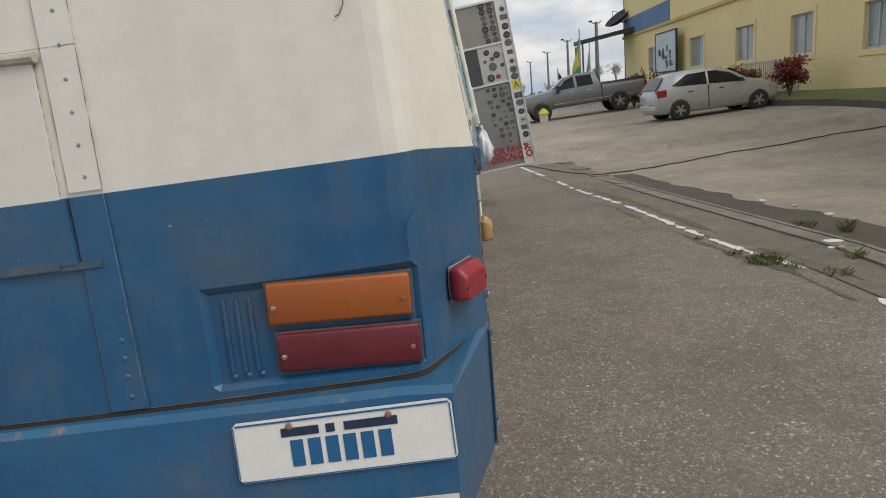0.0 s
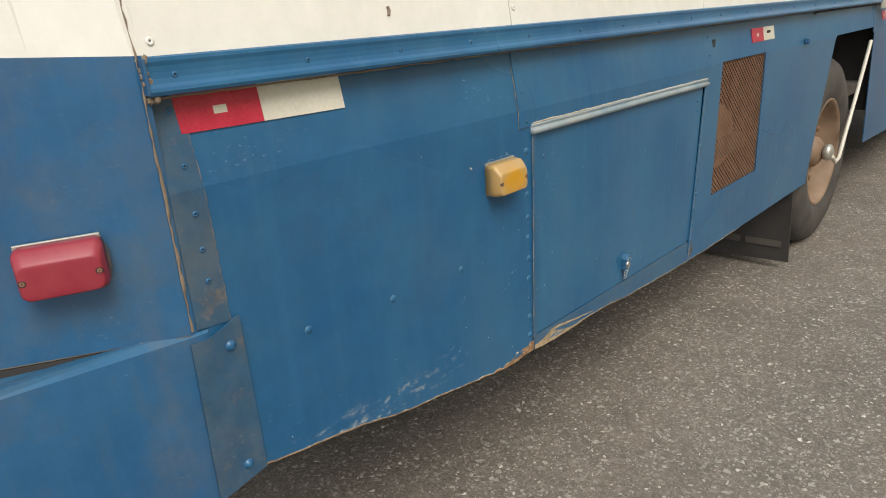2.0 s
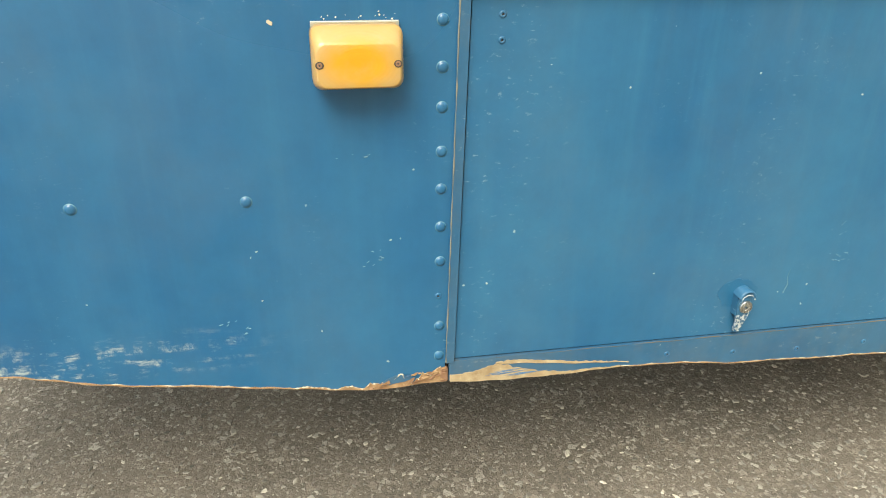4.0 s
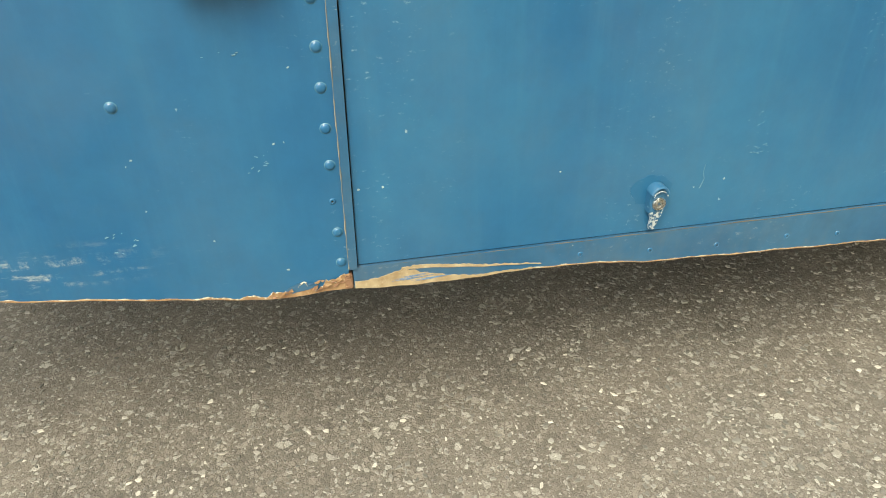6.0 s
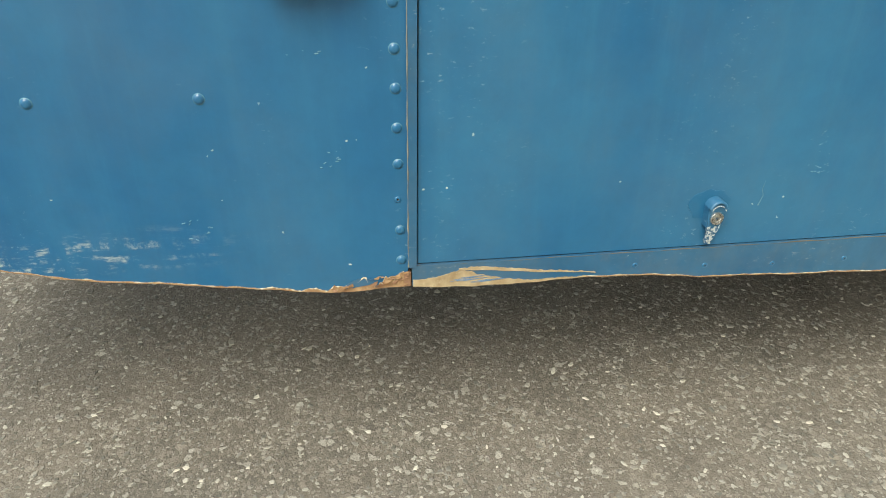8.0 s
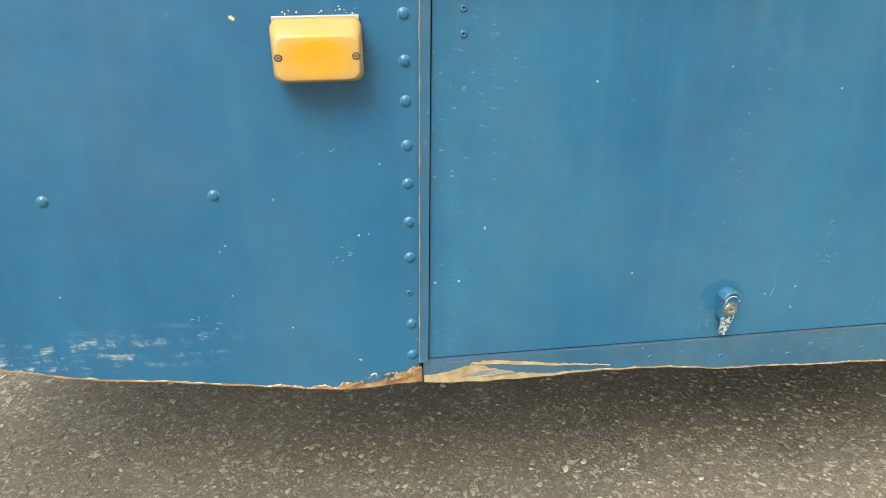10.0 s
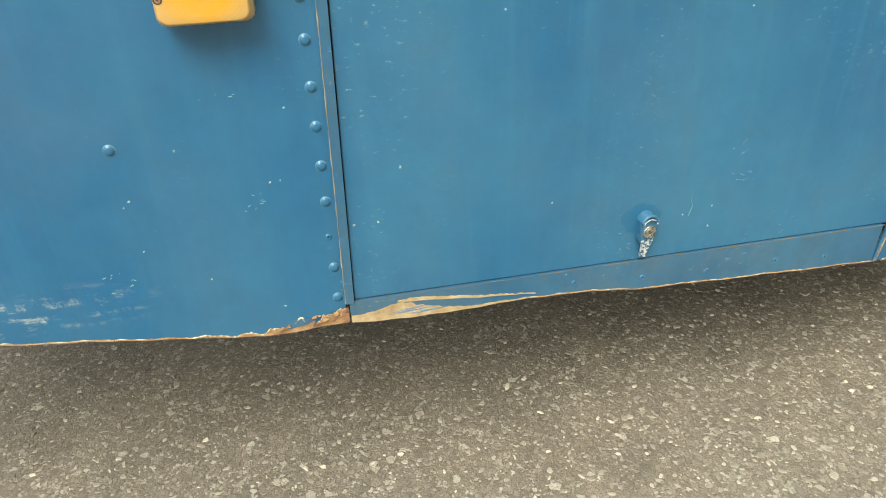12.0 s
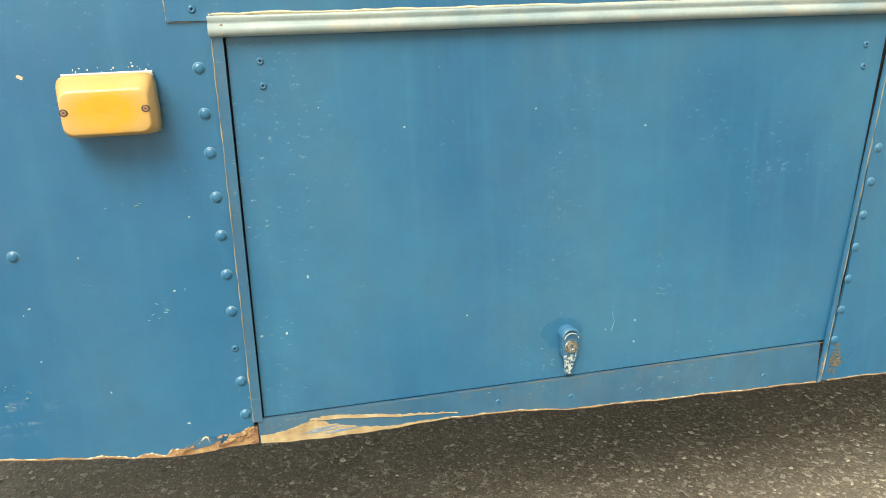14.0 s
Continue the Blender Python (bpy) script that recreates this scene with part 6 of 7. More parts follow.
tagged(bag, "", "bag")


# ---- vehicles ----
def car_paint(name, col, metal=0.5):
    m, n, l, b = mat_nodes(name, 0.32, metal)
    co = world_co(n, l)
    k = noise_tex(n, l, co, 1.6, 5)
    l.new(mixc(n, l, ramp(n, l, k, [(0.35, grey(0)), (0.75, grey(0.5))]), col, tuple(c * 0.75 + 0.03 for c in col)), b.inputs["Base Color"])
    l.new(ramp(n, l, noise_tex(n, l, co, 9, 6), [(0.3, grey(0.25)), (0.8, grey(0.48))]), b.inputs["Roughness"])
    b.inputs["Coat Weight"].default_value, b.inputs["Coat Roughness"].default_value = 0.6, 0.12
    return m


SILVER = car_paint("silver_metallic_paint", (0.44, 0.445, 0.45), 0.35)
CAR_GLASS = worn("dark_car_glass", grey(0.012), (0.022, 0.024, 0.026), 0.12, 3, 40, 0.02)
CAR_GLASS.node_tree.nodes["Principled BSDF"].inputs["Specular IOR Level"].default_value = 0.25
GREYCAR = car_paint("dark_grey_metallic_paint", (0.20, 0.205, 0.205), 0.35)
PLASTIC = worn("black_trim_plastic", grey(0.02), grey(0.035), 0.6, 10, 90, 0.1)
ALLOY = worn("alloy_wheel", (0.42, 0.42, 0.42), (0.52, 0.52, 0.52), 0.35, 20, 90, 0.05, 0.8)
CHROME = worn("chrome", (0.62, 0.62, 0.62), (0.70, 0.70, 0.70), 0.15, 20, 90, 0.03, 1.0)
TAIL = lens_mat("car_tail_lens", (0.30, 0.012, 0.025), (0.36, 0.03, 0.05), None, 0.15)
CLEAR = worn("clear_headlamp", (0.30, 0.31, 0.32), (0.40, 0.41, 0.42), 0.12, 30, 90, 0.02)


def interp(stations, x, k):
    return float(np.interp(x, [s[0] for s in stations], [s[k] for s in stations]))


def vehicle(name, label, category, m, stations, wheels, wr, wmat, body_mat, windows, ends, lamps, extras):
    """stations: x, bottom, belt, roof, half width, half roof width, from the front (x large) to the tail."""
    v = tagged(new(name), label, category)
    v.matrix_world = m
    st = sorted(stations)
    bm = bmesh.new()
    rings = []
    for x in sorted(set([s[0] for s in st] + list(np.linspace(st[0][0], st[-1][0], 28)))):
        zb, zl, zr, hw, hr = (interp(st, x, k) for k in range(1, 6))
        half = [(0.0, zb), (hw * 0.86, zb), (hw * 0.97, zb + 0.08), (hw, zb + 0.45 * (zl - zb)), (hw, zb + 0.72 * (zl - zb)), (hw * 0.97, zl), (hr, zr - 0.05), (hr - 0.10, zr - 0.008), (0.0, zr)]
        full = half + [(-y, z) for y, z in reversed(half[1:-1])]
        rings.append([bm.verts.new((x, y, z)) for y, z in full])
    for r0, r1 in zip(rings, rings[1:]):
        for k in range(len(r0)):
            bm.faces.new((r0[k], r0[(k + 1) % len(r0)], r1[(k + 1) % len(r0)], r1[k]))
    bm.faces.new(rings[0])
    bm.faces.new(list(reversed(rings[-1])))
    body = part("body", bm, body_mat, v, "", True)
    for s in (1, -1):
        for quad in windows:
            bm = bmesh.new()
            pts = []
            for x, u in quad:
                zl, zr, hw, hr = (interp(st, x, k) for k in (2, 3, 4, 5))
                pts.append((x, s * (hw * 0.97 + (hr - hw * 0.97) * u + 0.008), zl + (zr - 0.05 - zl) * u))
            slab(bm, pts, (0, -s * 0.012, 0))
            part("side_window", bm, CAR_GLASS, v)
    for nm, xa, za, wa, xb, zb2, wb in ends:
        bm = bmesh.new()
        slab(bm, [(xa, -wa, za), (xa, wa, za), (xb, wb, zb2), (xb, -wb, zb2)], (-0.01 if xa < 0 else 0.01, 0, 0.008))
        part(nm, bm, CAR_GLASS, v)
    for x in wheels:
        for s in (1, -1):
            hw = interp(st, x, 4)
            w = new("wheel")
            w.parent = v
            w.location = (x, s * (hw + 0.014), wr)
            mm = pose(0, 0, 0, -90 * s, 0, 0)
            bm = bmesh.new()
            lathe(bm, [(wr * 0.60, 0.02), (wr * 0.80, 0.034), (wr * 0.95, 0.022), (wr, -0.01), (wr, -0.18), (wr * 0.6, -0.2)], mm, 32)
            part("tyre", bm, RUBBER, w, "", True)
            bm = bmesh.new()
            lathe(bm, [(wr * 0.64, 0.024), (wr * 0.60, 0.014), (wr * 0.56, -0.03), (0.0, -0.03)], mm, 28)
            part("rim", bm, PLASTIC, w)
            for k in range(10):
                a = 2 * math.pi * k / 10 + (0.12 if k % 2 else -0.12)
                bm = bmesh.new()
                box(bm, 0.04, wr * 0.60, -0.014, 0.014, -0.004, 0.014, 0.003, mm @ pose(0, 0, 0, 0, 0, math.degrees(a)))
                part("spoke", bm, wmat, w)
            bm = bmesh.new()
            lathe(bm, [(0.0, 0.022), (0.05, 0.02), (0.06, 0.0)], mm, 14)
            part("hub_cap", bm, wmat, w)
            bm = bmesh.new()
            for k in range(15):
                a0, a1 = math.pi * k / 15, math.pi * (k + 1) / 15
                for f0, f1 in ((1.07, 1.16),):
                    q = [(x + wr * f * math.cos(a), s * (hw + 0.004), wr + wr * f * math.sin(a)) for f, a in ((f0, a0), (f0, a1), (f1, a1), (f1, a0))]
                    slab(bm, q, (0, -s * 0.1, 0))
            part("wheel_arch", bm, body_mat, v)
            bm = bmesh.new()
            lathe(bm, [(0.0, 0.0), (wr * 1.06, 0.0), (wr * 1.06, -0.12)], pose(x, s * (hw + 0.002), wr) @ mm, 28)
            part("arch_liner", bm, BLACK, v)
    for nm, mat2, x0, x1, y0, y1, z0, z1 in lamps:
        for s in (1, -1):
            bm = bmesh.new()
            box(bm, x0, x1, min(s * y0, s * y1), max(s * y0, s * y1), z0, z1, 0.02)
            part(nm, bm, mat2, v)
    return v


hatchback = vehicle("hatchback", "silver five-door hatchback parked on asphalt", "car", pose(6.66, 18.02, 0.615, 0, -2.8, 5) @ Matrix.Diagonal((0.88, 0.88, 0.88, 1)),
    [(-1.93, 0.34, 0.80, 0.86, 0.72, 0.62), (-1.86, 0.22, 0.92, 0.98, 0.80, 0.66), (-1.62, 0.20, 0.96, 1.30, 0.82, 0.60), (-1.30, 0.20, 0.97, 1.44, 0.83, 0.60), (-0.70, 0.20, 0.95, 1.475, 0.835, 0.60), (0.05, 0.20, 0.93, 1.46, 0.835, 0.60), (0.55, 0.20, 0.92, 1.33, 0.835, 0.58), (1.08, 0.20, 0.90, 1.00, 0.83, 0.66), (1.55, 0.21, 0.82, 0.91, 0.80, 0.62), (1.85, 0.24, 0.66, 0.78, 0.74, 0.56), (1.95, 0.32, 0.56, 0.66, 0.62, 0.46)],
    (-1.22, 1.25), 0.30, ALLOY, SILVER,
    ([(-1.42, 0.22), (-1.22, 0.10), (-0.34, 0.08), (-0.31, 0.88), (-0.90, 0.84)], [(-0.27, 0.08), (0.90, 0.08), (0.46, 0.82), (0.02, 0.88), (-0.24, 0.88)]),
    [("rear_window", -1.885, 0.985, 0.66, -1.60, 1.345, 0.56), ("windscreen", 1.06, 1.015, 0.62, 0.50, 1.355, 0.54)],
    [("tail_lamp", TAIL, -1.90, -1.60, 0.60, 0.825, 0.74, 0.96), ("headlamp", CLEAR, 1.55, 1.86, 0.52, 0.79, 0.60, 0.74), ("mirror", PLASTIC, 0.62, 0.74, 0.80, 0.95, 0.93, 1.05), ("door_handle", PLASTIC, -0.94, -0.78, 0.82, 0.858, 0.80, 0.835), ("door_handle", PLASTIC, 0.02, 0.18, 0.82, 0.858, 0.80, 0.835), ("door_gap", PLASTIC, -0.318, -0.308, 0.82, 0.838, 0.30, 0.95)], "hatch")
bm = bmesh.new()
box(bm, -1.955, -1.86, -0.70, 0.70, 0.34, 0.50, 0.03)
part("rear_bumper", bm, SILVER, hatchback)
bm = bmesh.new()
box(bm, -1.963, -1.945, -0.24, 0.24, 0.46, 0.57, 0.004)
part("plate_recess", bm, STICKER_PALE, hatchback)

pickup = vehicle("pickup_truck", "large dark grey double-cab pickup truck with chrome front", "pickup truck", pose(4.62, 28.0, 0.635, 0, 4.2, 180) @ Matrix.Diagonal((0.92, 0.92, 0.92, 1)),
    [(-2.95, 0.62, 1.26, 1.28, 0.95, 0.90), (-2.90, 0.52, 1.30, 1.33, 0.98, 0.92), (-0.98, 0.50, 1.28, 1.32, 1.00, 0.92), (-0.97, 0.50, 1.28, 1.40, 1.00, 0.86), (-0.80, 0.50, 1.28, 1.84, 1.00, 0.72), (-0.50, 0.50, 1.27, 1.90, 1.00, 0.72), (0.30, 0.50, 1.25, 1.90, 1.00, 0.72), (0.62, 0.50, 1.25, 1.80, 1.00, 0.72), (1.20, 0.50, 1.24, 1.36, 1.00, 0.80), (1.60, 0.50, 1.20, 1.31, 0.98, 0.78), (2.55, 0.50, 1.10, 1.22, 0.94, 0.72), (2.80, 0.55, 1.00, 1.12, 0.88, 0.66), (2.86, 0.60, 0.85, 0.95, 0.80, 0.60)],
    (-1.72, 1.80), 0.41, ALLOY, GREYCAR,
    ([(-0.62, 0.08), (0.10, 0.08), (0.12, 0.90), (-0.56, 0.88)], [(0.22, 0.08), (1.02, 0.10), (0.62, 0.84), (0.24, 0.90)]),
    [("windscreen", 1.18, 1.375, 0.76, 0.60, 1.80, 0.66), ("rear_window", -0.985, 1.42, 0.80, -0.83, 1.80, 0.66)],
    [("headlamp", CLEAR, 2.62, 2.86, 0.55, 0.90, 0.86, 1.08), ("tail_lamp", TAIL, -2.97, -2.86, 0.80, 0.99, 0.80, 1.20), ("mirror", PLASTIC, 0.92, 1.08, 0.98, 1.24, 1.22, 1.48), ("door_handle", CHROME, -0.52, -0.30, 0.99, 1.025, 1.08, 1.13), ("door_handle", CHROME, 0.28, 0.50, 0.99, 1.025, 1.08, 1.13), ("running_board", CHROME, -0.9, 1.25, 0.90, 1.02, 0.44, 0.50), ("bed_rail", PLASTIC, -2.93, -1.0, 0.86, 0.99, 1.295, 1.335), ("cab_gap", BLACK, -0.985, -0.955, 0.99, 1.004, 0.55, 1.30), ("side_trim", CHROME, -2.6, 1.2, 0.985, 1.008, 0.66, 0.69)], "pickup")
bm = bmesh.new()
box(bm, 2.74, 3.00, -0.95, 0.95, 0.56, 0.80, 0.05)
part("front_bumper", bm, CHROME, pickup)
bm = bmesh.new()
box(bm, 2.72, 2.90, -0.55, 0.55, 0.80, 1.12, 0.04)
grille = part("grille", bm, CHROME, pickup)
bm = bmesh.new()
for k in range(3):
    box(bm, 2.895, 2.91, -0.48, 0.48, 0.84 + 0.09 * k, 0.90 + 0.09 * k, 0.004)
part("grille_opening", bm, BLACK, grille)


# ---- yellow building ----
YELLOW = worn("yellow_wall_paint", (0.78, 0.63, 0.31), (0.84, 0.70, 0.38), 0.8, 0.35, 18, 0.15, stain=(0.45, 0.36, 0.16), stain_amount=0.35)
YELLOW_DEEP = worn("ochre_ledge_paint", (0.50, 0.38, 0.14), (0.56, 0.44, 0.18), 0.8, 0.6, 18, 0.15, stain=(0.20, 0.17, 0.11), stain_amount=0.6)
BAND_BLUE = worn("grey_blue_wall_paint", (0.10, 0.19, 0.33), (0.14, 0.24, 0.38), 0.8, 0.5, 18, 0.1)
PANE, pn, pl, pb = mat_nodes("grey_green_pane", 0.12)
pl.new(ramp(pn, pl, noise_tex(pn, pl, world_co(pn, pl), 1.4), [(0.3, (0.20, 0.24, 0.23)), (0.7, (0.34, 0.38, 0.36))]), pb.inputs["Base Color"])
house = tagged(new("yellow_building"), "two-storey yellow building with a grey-blue band and recessed windows", "building")
house.matrix_world = pose(10.3, 20.0, 0.0, 1.15, 0, 0)
LEDGE = 4.36
OPEN = [(-3.95, -2.95, 2.05, 3.22), (-0.32, 1.10, 2.10, 3.32), (3.95, 5.60, 2.12, 3.36), (9.25, 11.1, 2.12, 3.40), (16.2, 18.4, 2.08, 3.42), (-9.0, -7.4, 2.05, 3.25), (-14.5, -12.9, 2.05, 3.25)]
OPEN2 = [(17.9, 19.5, 6.35, 8.2), (10.5, 11.9, 6.2, 8.0), (3.6, 5.0, 6.1, 8.0), (-4, -2.4, 6.1, 8.0)]


def facade(y0, y1, z0, z1, holes, name):
    bm = bmesh.new()
    ysn = sorted({y0, y1, *[h[0] for h in holes], *[h[1] for h in holes]})
    zsn = sorted({z0, z1, *[h[2] for h in holes], *[h[3] for h in holes]})
    for a, c in zip(ysn, ysn[1:]):
        for e, f in zip(zsn, zsn[1:]):
            if any(h[0] <= (a + c) / 2 <= h[1] and h[2] <= (e + f) / 2 <= h[3] for h in holes):
                continue
            bm.faces.new([bm.verts.new(p) for p in ((0, a, e), (0, c, e), (0, c, f), (0, a, f))])
    bmesh.ops.remove_doubles(bm, verts=bm.verts, dist=0.001)
    got = bmesh.ops.extrude_face_region(bm, geom=bm.faces[:])
    bmesh.ops.translate(bm, vec=(0.25, 0, 0), verts=[v for v in got["geom"] if isinstance(v, bmesh.types.BMVert)])
    return part(name, bm, YELLOW, house)


facade(-20, 24.6, 0.0, LEDGE, OPEN, "wall")
facade(-20, 24.6, LEDGE, 9.2, OPEN2, "wall")
bm = bmesh.new()
box(bm, 0.0, 12.0, 24.35, 24.6, 0.0, 9.2)
part("wall", bm, YELLOW, house)
bm = bmesh.new()
box(bm, -0.10, 0.0, -20, 24.72, LEDGE, LEDGE + 0.16, 0.02)
part("ledge", bm, YELLOW_DEEP, house)
bm = bmesh.new()
box(bm, -0.03, 0.0, 14.3, 24.62, LEDGE + 0.16, LEDGE + 1.18, 0.004)
part("painted_band", bm, BAND_BLUE, house, "grey-blue band under the upper windows")
bm = bmesh.new()
box(bm, -0.3, 12.2, -20.2, 24.9, 9.2, 9.45, 0.03)
part("roof", bm, CONCRETE, house)
for y0, y1, z0, z1 in OPEN + OPEN2:
    bm = bmesh.new()
    for q in ((y0 - 0.16, y0, z0 - 0.16, z1 + 0.16), (y1, y1 + 0.16, z0 - 0.16, z1 + 0.16), (y0, y1, z1, z1 + 0.16), (y0, y1, z0 - 0.16, z0)):
        box(bm, -0.035, 0.0, *q, 0.005)
    win = part("window", bm, YELLOW, house, "window with a raised plaster surround")
    bm = bmesh.new()
    box(bm, 0.10, 0.13, y0, y1, z0, z1)
    part("pane", bm, PANE, win)
    bm = bmesh.new()
    ym = (y0 + y1) / 2
    for q in ((y0, y0 + 0.05, z0, z1), (y1 - 0.05, y1, z0, z1), (ym - 0.025, ym + 0.025, z0, z1), (y0, y1, z1 - 0.05, z1), (y0, y1, z0, z0 + 0.05)):
        box(bm, 0.07, 0.11, *q)
    part("frame", bm, STICKER_PALE, win)
# poster on posts in front of the wall
POSTER = worn("pale_blue_printed_poster", (0.42, 0.52, 0.60), (0.60, 0.66, 0.70), 0.5, 0.8, 12, 0.05)
board = tagged(new("poster_board"), "tall framed poster with pale blue print on posts", "poster")
board.matrix_world = pose(9.9, 33.7, 2.05, 1.15, 0, 0)
bm = bmesh.new()
box(bm, 0.0, 0.05, -1.75, 1.75, 0.25, 2.15)
part("panel", bm, POSTER, board)
bm = bmesh.new()
for q in ((-1.82, -1.75, 0.2, 2.2), (1.75, 1.82, 0.2, 2.2), (-1.75, 1.75, 2.13, 2.2), (-1.75, 1.75, 0.2, 0.27)):
    box(bm, -0.02, 0.07, *q)
part("frame", bm, PLASTIC, board)
for s in (-1.78, 1.78):
    bm = bmesh.new()
    box(bm, 0.0, 0.05, s - 0.03, s + 0.03, -1.15, 0.2)
    part("post", bm, PLASTIC, board)
random.seed(91)
for k in range(14):
    y, z = random.uniform(-1.5, 1.2), random.uniform(0.35, 1.25)
    bm = bmesh.new()
    box(bm, -0.006, 0.0, y, y + random.uniform(0.15, 0.4), z, z + random.uniform(0.1, 0.35))
    part("picture_block", bm, random.choice((STICKER_PALE, STICKER_DARK, GRASS, STICKER_GREY)), board)
for y, w, z in ((-0.2, 1.1, 1.75), (0.1, 0.6, 1.55)):
    bm = bmesh.new()
    box(bm, -0.006, 0.0, y, y + w, z, z + 0.09)
    part("marking_bar", bm, STICKER_PALE, board)

# raised grass bed before the building, with a kerb
bm = bmesh.new()
a, c = [], []
for k in range(60):
    y = -8 + 46 * k / 59
    x0 = 8.7 - 0.12 * (y - 14) * (0.9 if y < 20 else 0.4) if y < 20 else 8.05 + 0.02 * (y - 20)
    z0 = ground_z(x0, y)
    a.append(bm.verts.new((x0, y, z0 + 0.13)))
    c.append(bm.verts.new((10.32, y, z0 + 0.22 + 0.06 * smooth01((y - 5) / 10))))
for k in range(59):
    bm.faces.new((a[k], c[k], c[k + 1], a[k + 1]))
tagged(part("grass_bed", bm, GRASS, None, "strip of green lawn before the building", True), "", "lawn", "", "structure")
bm = bmesh.new()
for k in range(46):
    y = -8 + k
    x0, x1 = ((8.7 - 0.12 * (t - 14) * (0.9 if t < 20 else 0.4)) if t < 20 else 8.05 + 0.02 * (t - 20) for t in (y, y + 0.98))
    z0, z1 = ground_z(x0, y), ground_z(x1, y + 0.98)
    slab(bm, [(x0 - 0.10, y, z0 - 0.05), (x0 + 0.02, y, z0 - 0.05), (x1 + 0.02, y + 0.98, z1 - 0.05), (x1 - 0.10, y + 0.98, z1 - 0.05)], (0, 0, 0.19))
tagged(part("lawn_kerb", bm, WET, None, "dark weathered kerb along the lawn"), "", "kerb", "", "structure")

# white railing beside the building
railing = tagged(new("railing"), "low white metal railing before the yellow wall", "railing")
railing.matrix_world = pose(9.55, 18.9, ground_z(9.5, 20) + 0.2, 1.15, 0, 0)
for k in range(26):
    bm = bmesh.new()
    box(bm, -0.015, 0.015, 0.16 * k, 0.16 * k + 0.03, 0.0, 0.95)
    part("baluster", bm, STICKER_PALE, railing)
for z in (0.12, 0.93):
    bm = bmesh.new()
    box(bm, -0.02, 0.02, -0.05, 4.1, z, z + 0.04)
    part("rail", bm, STICKER_PALE, railing)


def leaf_mat(name, lo, hi):
    m = worn(name, lo, hi, 0.6, 3, 60, 0.1)
    tone_by_piece(m, 0.55, 1.4)
    return m


LEAF_RED = leaf_mat("red_leaves", (0.25, 0.040, 0.045), (0.36, 0.085, 0.06))
LEAF_GREEN = leaf_mat("green_leaves", (0.09, 0.13, 0.07), (0.15, 0.19, 0.10))
LEAF_BRONZE = leaf_mat("bronze_leaves", (0.16, 0.075, 0.04), (0.24, 0.13, 0.06))
BARK = worn("brown_bark", (0.09, 0.065, 0.045), (0.14, 0.10, 0.07), 0.9, 6, 60, 0.5)


def shrub(name, at, radius, height, leaf, n, size, seed, label, category, group="", trunk=0.15):
    random.seed(seed)
    t = tagged(new(name), label, category, group)
    t.location = at
    bm = bmesh.new()
    tips = []
    for k in range(7):
        a = random.uniform(0, 6.283)
        r = radius * random.uniform(0.3, 0.7)
        tip = (r * math.cos(a), r * math.sin(a), height * random.uniform(0.55, 0.85))
        ring_tube(bm, [(0, 0, -0.1), (tip[0] * 0.3, tip[1] * 0.3, height * trunk), (tip[0] * 0.7, tip[1] * 0.7, tip[2] * 0.7), tip], lambda u: 0.03 * radius * (1.2 - u) + 0.004, 6)
        tips.append(Vector(tip))
    part("stem", bm, BARK, t)
    verts, faces = [], []
    clumps = [Vector((random.gauss(0, 0.42) * radius, random.gauss(0, 0.42) * radius, height * (trunk + (1 - trunk) * (0.45 + random.gauss(0, 0.22))))) for _ in range(34)] + tips
    for k in range(n):
        c = random.choice(clumps)
        p = c + Vector((random.gauss(0, 1), random.gauss(0, 1), random.gauss(0, 1))) * radius * 0.17
        if p.z < height * 0.05:
            continue
        d = Vector((random.gauss(0, 1), random.gauss(0, 1), random.gauss(0.4, 1))).normalized()
        e = d.orthogonal().normalized() * size * random.uniform(0.25, 0.4)
        f = d * size * random.uniform(0.7, 1.3)
        b0 = len(verts)
        verts += [p, p + f * 0.5 + e, p + f, p + f * 0.5 - e]
        faces.append((b0, b0 + 1, b0 + 2, b0 + 3))
    me = bpy.data.meshes.new("foliage")
    me.from_pydata(verts, [], faces)
    me.materials.append(leaf)
    ob = new("foliage", me)
    ob.parent = t
    return t


shrub("red_bush", (9.12, 18.5, 1.02), 0.38, 1.02, LEAF_RED, 2000, 0.11, 5, "rounded red-leaved shrub on the lawn", "bush", "", 0.12)
shrub("bronze_bush", (7.35, 29.6, ground_z(7.3, 29.6)), 0.65, 1.35, LEAF_BRONZE, 1600, 0.14, 6, "bronze leafy plants behind the pickup", "bush", "plants by the wall")
shrub("bronze_bush", (8.6, 29.8, ground_z(8.6, 29.8)), 0.7, 1.15, LEAF_BRONZE, 1600, 0.14, 7, "bronze leafy plants by the wall", "bush", "plants by the wall")
shrub("red_plant", (9.2, 22.6, 1.15), 0.55, 0.75, LEAF_RED, 1300, 0.10, 8, "low dark red plants by the railing", "bush", "plants by the wall")
shrub("red_plant", (9.0, 21.0, 1.1), 0.45, 0.65, LEAF_BRONZE, 1000, 0.10, 9, "low bronze plants by the railing", "bush", "plants by the wall")

